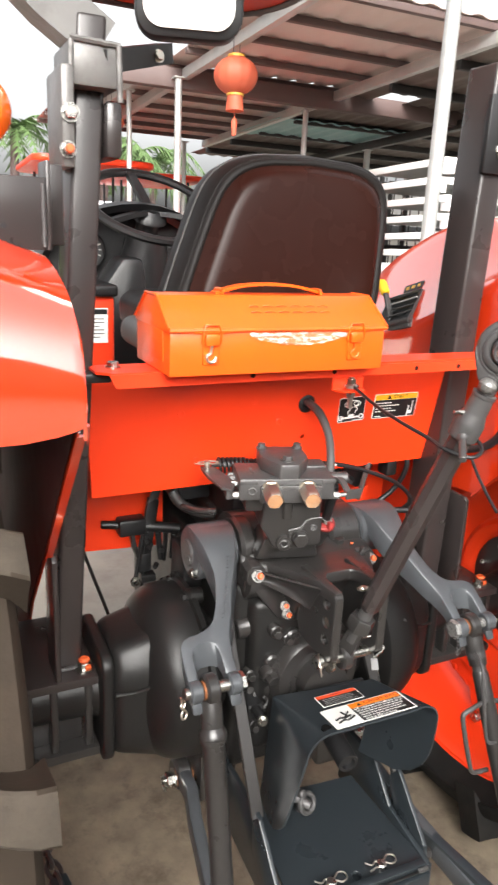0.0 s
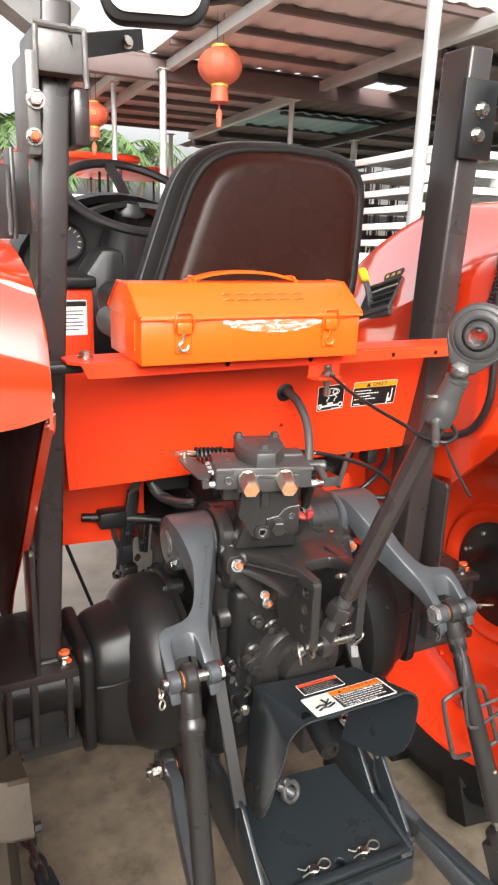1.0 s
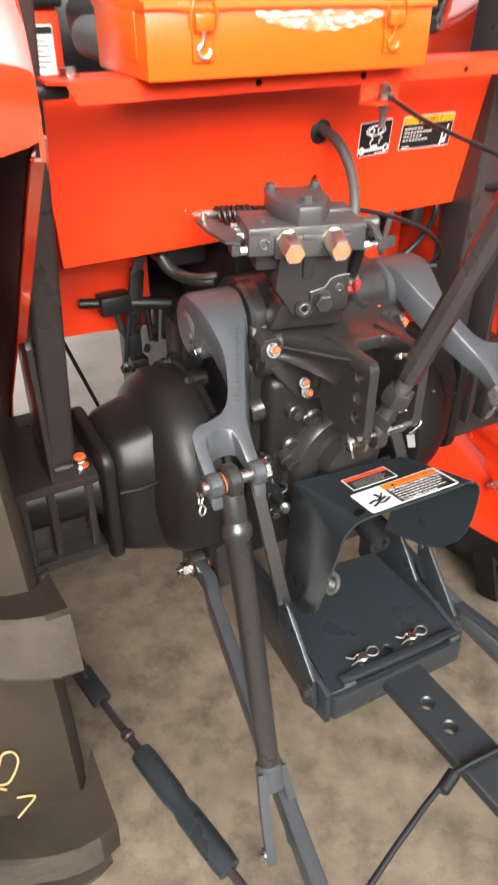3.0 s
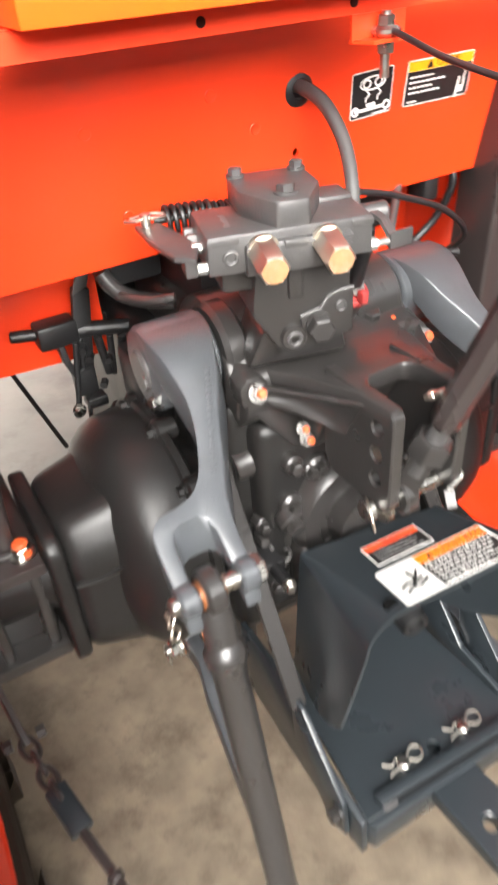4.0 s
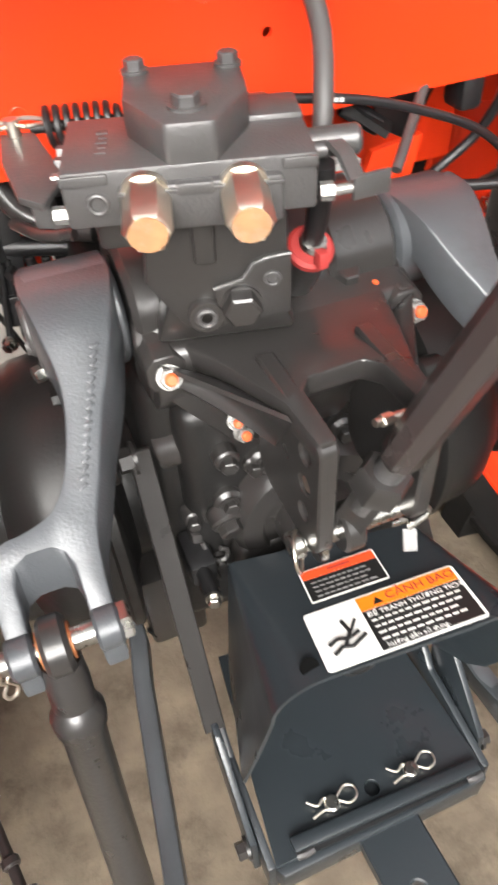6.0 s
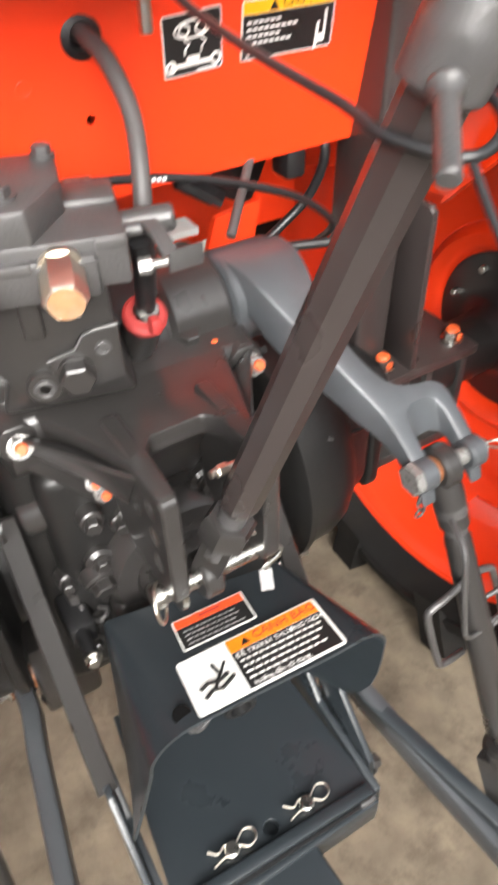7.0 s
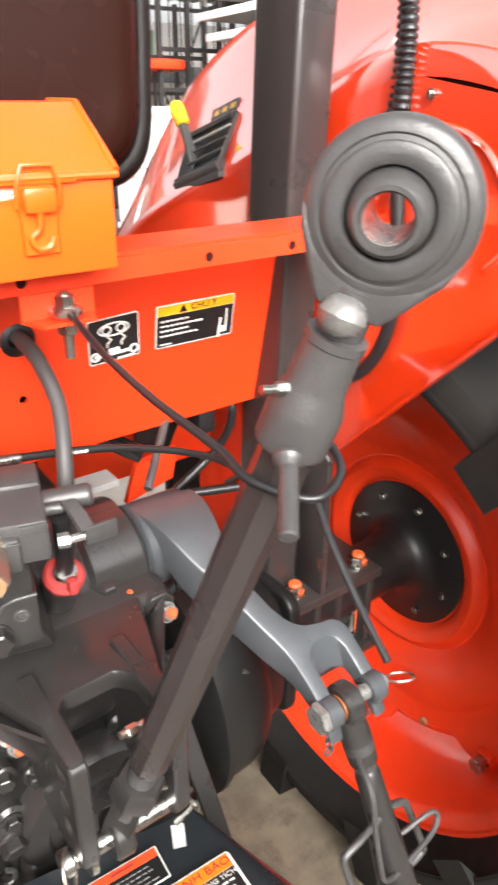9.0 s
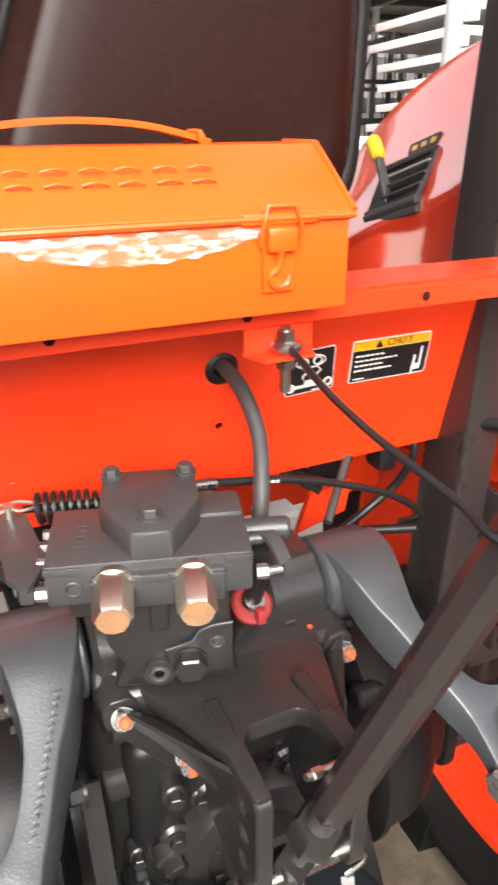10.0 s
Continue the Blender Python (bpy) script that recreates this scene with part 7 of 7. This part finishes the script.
def lantern(x, y, z, r):
    ln = thing("paper_lantern", (x, y, z - r), "red paper lantern with gold trim and a tassel", "lantern", "lanterns under the roof")
    bm = bmesh.new()
    seg, rings = 48, []
    for j in range(13):
        a = math.pi * (0.10 + 0.80 * j / 12)
        rings.append([bm.verts.new((x + r * math.sin(a) * (1 - 0.045 * (i % 4 == 0)) * math.cos(2 * math.pi * i / seg), y + r * math.sin(a) * (1 - 0.045 * (i % 4 == 0)) * math.sin(2 * math.pi * i / seg), z + 0.80 * r * math.cos(a))) for i in range(seg)])
    for a, b in zip(rings, rings[1:]):
        for i in range(seg):
            bm.faces.new((a[i], a[(i + 1) % seg], b[(i + 1) % seg], b[i]))
    bm.faces.new(rings[0])
    bm.faces.new(rings[-1])
    part("shade", bm, LANTERN, ln)
    for zz, h in ((0.74, 0.10), (-0.84, 0.10)):
        part("collar", rod((x, y, z + zz * r), (x, y, z + (zz + h) * r), r * 0.40, 20), GOLD, ln)
    part("fringe", lathe([(0, r * 0.36), (r * 0.62, r * 0.42), (r * 0.62, 0)], (x, y, z - 0.84 * r), (x, y, z - 3), 16), LANTERN, ln)
    part("tassel", join(rod((x, y, z - 1.45 * r), (x, y, z - 2.0 * r), 0.006, 6), lathe([(0, 0.012), (0.03, 0.03), (r * 0.75, 0.022), (r * 0.75, 0)], (x, y, z - 1.75 * r), (x, y, z - 5), 10)), LANTERN, ln)
    part("string", join(rod((x - 0.03, y, z + 0.8 * r), (x - 0.03, y, 3.462), 0.003, 6), rod((x + 0.03, y, z + 0.8 * r), (x + 0.03, y, 3.462), 0.003, 6)), CABLE, ln)
    for k in range(6):
        a = k * math.pi / 3 + 0.3
        part("gold_print", lathe([(0, 0.026), (0.004, 0.020), (0.004, 0)], (x + r * 0.965 * math.cos(a), y + r * 0.965 * math.sin(a), z), (x + r * 2 * math.cos(a), y + r * 2 * math.sin(a), z), 8), GOLD, ln)


lantern(2.15, 5.43, 2.763 + 0.042 * 6.43, 0.200)
lantern(1.51, 7.5, 2.89, 0.165)

# stacked white trays
rnd = random.Random(5)
for k in range(15):
    dx, dy = rnd.uniform(-0.04, 0.05), rnd.uniform(-0.05, 0.05)
    z = 0.04 + 0.155 * k
    tr = thing("metal_tray", (4.3 + dx, 4.6, z), "white sheet-metal tray in a tall stack", "tray", "stacked trays")
    x0, x1, y0, y1 = 3.67 + dx, 5.5 + dx, 4.25 + dy, 5.4 + dy
    part("deck", box(x0, x1, y0, y1, z + 0.085, z + 0.10, 0.002), GALV, tr)
    part("front_rim", box(x0, x1, y0 - 0.02, y0, z + 0.075, z + 0.135, 0.003), ALU, tr)
    part("side_rim", box(x0 - 0.02, x0, y0 - 0.02, y1, z + 0.075, z + 0.135, 0.003), ALU, tr)
    part("corner_block", box(x0 + 0.0, x0 + 0.09, y0 - 0.026, y0 + 0.06, z, z + 0.09, 0.006), ALU, tr)
    part("corner_block", box(x0 + 0.85, x0 + 0.94, y0 - 0.026, y0 + 0.06, z, z + 0.09, 0.006), ALU, tr)
    part("brace", sweep([(x0 + 0.1, y0, z + 0.085), (x0 + 0.5, y0 + 0.45, z + 0.02), (x0 + 0.9, y0, z + 0.085)], 0, section=[(-0.03, -0.004), (0.03, -0.004), (0.03, 0.004), (-0.03, 0.004)]), GALV, tr)

# black wire cage rack
rack = thing("cage_rack", (3.6, 6.2, 0), "black steel cage rack", "rack")
for x in (3.45, 3.75, 4.1, 4.45, 4.8):
    for y in (5.8, 6.6):
        part("upright", box(x - 0.02, x + 0.02, y - 0.02, y + 0.02, 0, 2.42), RACKPAINT, rack)
for z in (0.4, 0.9, 1.35, 1.62, 1.95, 2.38):
    for y in (5.8, 6.6):
        part("rail", box(3.43, 4.82, y - 0.015, y + 0.015, z - 0.018, z + 0.018), RACKPAINT, rack)
for i in range(22):
    x = 3.50 + i * 0.06
    part("bar", rod((x, 5.8, 0.4 if i % 3 else 0.9), (x, 5.8, 2.38 if i % 2 else 1.62), 0.007, 6), RACKPAINT, rack)
for x0, z0, x1, z1 in ((3.45, 1.35, 3.75, 1.95), (3.75, 1.95, 4.1, 1.35), (4.1, 1.62, 4.45, 2.38), (4.45, 0.9, 4.8, 1.62)):
    part("diagonal", rod((x0, 6.6, z0), (x1, 6.6, z1), 0.012, 6), RACKPAINT, rack)

# pale crates in front of the rack
for k, (x, y, z, w) in enumerate(((2.50, 3.8, 0.0, 0.8), (2.52, 3.85, 0.36, 0.76), (2.50, 3.82, 0.72, 0.78), (2.52, 3.84, 1.08, 0.76))):
    cr = thing("pale_crate", (x, y, z), "pale grey moulded crate in a stack", "crate", "stacked crates")
    part("body", box(x - w / 2, x + w / 2, y - 0.3, y + 0.3, z, z + 0.33, 0.02, 3), ALU, cr)
    part("rim", box(x - w / 2 - 0.02, x + w / 2 + 0.02, y - 0.32, y + 0.32, z + 0.31, z + 0.355, 0.01), ALU, cr)
    for i in range(4):
        part("slot", prism([(x - w / 2 + 0.08 + i * 0.17, z + 0.12), (x - w / 2 + 0.19 + i * 0.17, z + 0.18), (x - w / 2 + 0.08 + i * 0.17, z + 0.24)], "y", y - 0.306, y - 0.298), HOSE, cr)

VIEW_SHEAR = 0.0
# unseen wall added behind the camera to darken reflections and fill light
DIMWALL = mat("dark_unseen_wall", (0.09, 0.075, 0.065), 0.85, 0, 0.25, 1.5, 0.3, 40, 0, (0.06, 0.05, 0.045), 0.6, 0.8)
solid("wall_unseen", box(-9.0, 10.0, -6.2, -6.0, 0, 2.6, 0.004), DIMWALL, "unseen dark wall added behind the camera to dim reflections", "wall")
# walls that close the yard far behind
VIEW_SHEAR = 0.042
WALL = mat("pale_far_wall", (0.55, 0.53, 0.48), 0.8, 0, 0.12, 0.8)
solid("wall_far", box(3.2, 16, 13.0, 13.15, 0, 2.05), WALL, "pale rendered wall behind the shed", "wall")
solid("wall_green", box(4.2, 5.6, 9.7, 9.75, 2.05, 2.55, 0.004), GREENTIN, "pale green corrugated wall sheet", "wall")
solid("wall_white", box(5.6, 9.0, 9.72, 9.77, 2.1, 2.65, 0.004), ALU, "white wall sheet", "wall")


def far_tractor(x, y, c, label, h=1.95, turn=0.0):
    t = thing("parked_tractor", (x, y, 0), label, "tractor", "parked tractors")
    red = c
    part("canopy", prism(rounded(x - 0.85, x + 0.85, y - 0.9, y + 0.9, 0.2), "z", h, h + 0.09, 0.03, 2), red, t)
    for dx in (-0.6, 0.6):
        for dy in (-0.6, 0.6):
            part("canopy_post", rod((x + dx, y + dy, 0.8), (x + dx, y + dy, h), 0.022, 8), BLACK, t)
    part("hood", prism(rounded(x - 0.35, x + 0.35, 0.75, 1.35, (0.15, 0.15, 0.02, 0.02)), "y", y - 0.1, y + 1.5, 0.03, 2), red, t)
    part("body", box(x - 0.55, x + 0.55, y - 0.8, y + 0.1, 0.6, 1.0, 0.05), BLACK, t)
    part("seat", box(x - 0.22, x + 0.22, y - 0.5, y - 0.3, 1.0, 1.5, 0.05), VINYL, t)
    for sx in (-1, 1):
        w = part("wheel", lathe([(0, 0.25), (0, 0.52), (0.05, 0.6), (0.25, 0.6), (0.3, 0.52), (0.3, 0.25)], (x + sx * 0.6, y - 0.5, 0.6), (x + sx * 2, y - 0.5, 0.6), 28), RUBBER, t)
        part("rim", rod((x + sx * 0.62, y - 0.5, 0.6), (x + sx * 0.85, y - 0.5, 0.6), 0.3, 24), ALU, w)
        w = part("wheel", lathe([(0, 0.15), (0, 0.30), (0.04, 0.36), (0.16, 0.36), (0.2, 0.30), (0.2, 0.15)], (x + sx * 0.5, y + 1.3, 0.36), (x + sx * 2, y + 1.3, 0.36), 24), RUBBER, t)
        part("rim", rod((x + sx * 0.52, y + 1.3, 0.36), (x + sx * 0.66, y + 1.3, 0.36), 0.18, 20), ALU, w)


far_tractor(1.75, 10.0, ORANGE, "orange-red parked tractor with a flat canopy", 2.62)
far_tractor(3.3, 12.0, ORANGE, "red parked tractor with a dished canopy", 2.72)
far_tractor(-1.9, 12.5, ORANGE, "orange-red parked tractor with a flat canopy", 2.5)
far_tractor(2.9, 6.6, ORANGE, "orange parked tractor with a low black cab", 1.78)

truck = thing("white_truck", (2.9, 15.5, 0), "white lorry parked beyond the shed", "truck")
part("cab", prism(rounded(1.9, 4.0, 0.7, 2.55, (0.4, 0.4, 0.1, 0.1)), "y", 14.4, 16.4, 0.06, 2), ALU, truck)
part("windscreen", box(2.1, 3.8, 14.37, 14.395, 1.55, 2.15, 0.01), BLACK, truck)
part("chassis", box(2.0, 3.9, 14.5, 18.5, 0.5, 0.75), BLACK, truck)
part("load_box", box(1.9, 4.0, 16.5, 19.5, 0.8, 2.1, 0.02), ALU, truck)
for sx in (1.95, 3.65):
    part("wheel", rod((sx, 15.2, 0.45), (sx + 0.3, 15.2, 0.45), 0.45, 24, 0.05), RUBBER, truck)


def palm(x, y, h, r, seed):
    rp = random.Random(seed)
    pm = thing("palm_tree", (x, y, 0), "feathery green palm tree", "tree", "palms beyond the yard")
    part("trunk", lathe([(h * i / 14, 0.17 - 0.06 * i / 14 + 0.012 * (i % 2)) for i in range(15)], (x, y, 0), (x + 0.2, y, h), 10), PURLIN, pm)
    bms = []
    for k in range(16):
        a = 2 * math.pi * k / 16 + rp.uniform(-0.2, 0.2)
        up = rp.uniform(0.1, 1.1)
        ln = r * rp.uniform(0.8, 1.15)
        spine = [Vector((x + 0.2 + ln * u * math.cos(a), y + ln * u * math.sin(a), h + ln * (up * u - (0.6 + up * 0.7) * u * u))) for u in (i / 10 for i in range(11))]
        bms.append(sweep(spine, 0.02, 4))
        bm = bmesh.new()
        for i in range(1, 11):
            p = spine[i]
            t = (spine[i] - spine[i - 1]).normalized()
            sd = t.cross(Vector((0, 0, 1))).normalized()
            for q in (-1, 1):
                for e in (0, 0.5):
                    b0 = p - t * (ln / 10) * e
                    tip = b0 + sd * q * ln * 0.26 * (1.1 - 0.07 * i) + t * ln * 0.10 + Vector((0, 0, -ln * rp.uniform(0.05, 0.16)))
                    w = t * 0.05
                    bm.faces.new([bm.verts.new(b0 - w), bm.verts.new(b0 + w), bm.verts.new(tip)])
        bms.append(bm)
    part("crown", join(*bms), LEAF, pm)


for i, (x, y, h, r) in enumerate(((4.6, 21, 4.3, 2.0), (6.2, 24, 4.6, 2.1), (2.2, 22, 4.9, 2.0), (8.0, 27, 5.0, 2.2))):
    palm(x, y, h, r, i + 3)
rh = random.Random(8)
bm = bmesh.new()
for i in range(2600):
    x, y = rh.uniform(-8, 14), rh.uniform(27, 31)
    z = rh.uniform(0.0, 1.0) ** 0.7 * (2.4 + 0.7 * math.sin(x * 1.3) + 0.4 * math.sin(x * 3.1))
    s = rh.uniform(0.12, 0.28)
    c = Vector((x, y, z))
    a, b = Vector((rh.uniform(-1, 1), rh.uniform(-1, 1), rh.uniform(-1, 1))).normalized() * s, Vector((rh.uniform(-1, 1), rh.uniform(-1, 1), rh.uniform(-1, 1))).normalized() * s
    bm.faces.new([bm.verts.new(c - a), bm.verts.new(c + b), bm.verts.new(c + a), bm.verts.new(c - b)])
tagged(part("hedge", bm, LEAF), "far green hedge and shrubs", "shrubs", "", "stuff")


solid("floor_slab", box(-60, 60, 0.95, 89, -0.2, 0.004), PALEFLOOR, "concrete slab under the shed, paled partly for its brighter light", "floor")
VIEW_SHEAR = 0.0
solid("ground", box(-60, 60, -40, 0.949, -0.3, 0.0), CONCRETE, "worn grey-brown concrete yard floor", "floor")
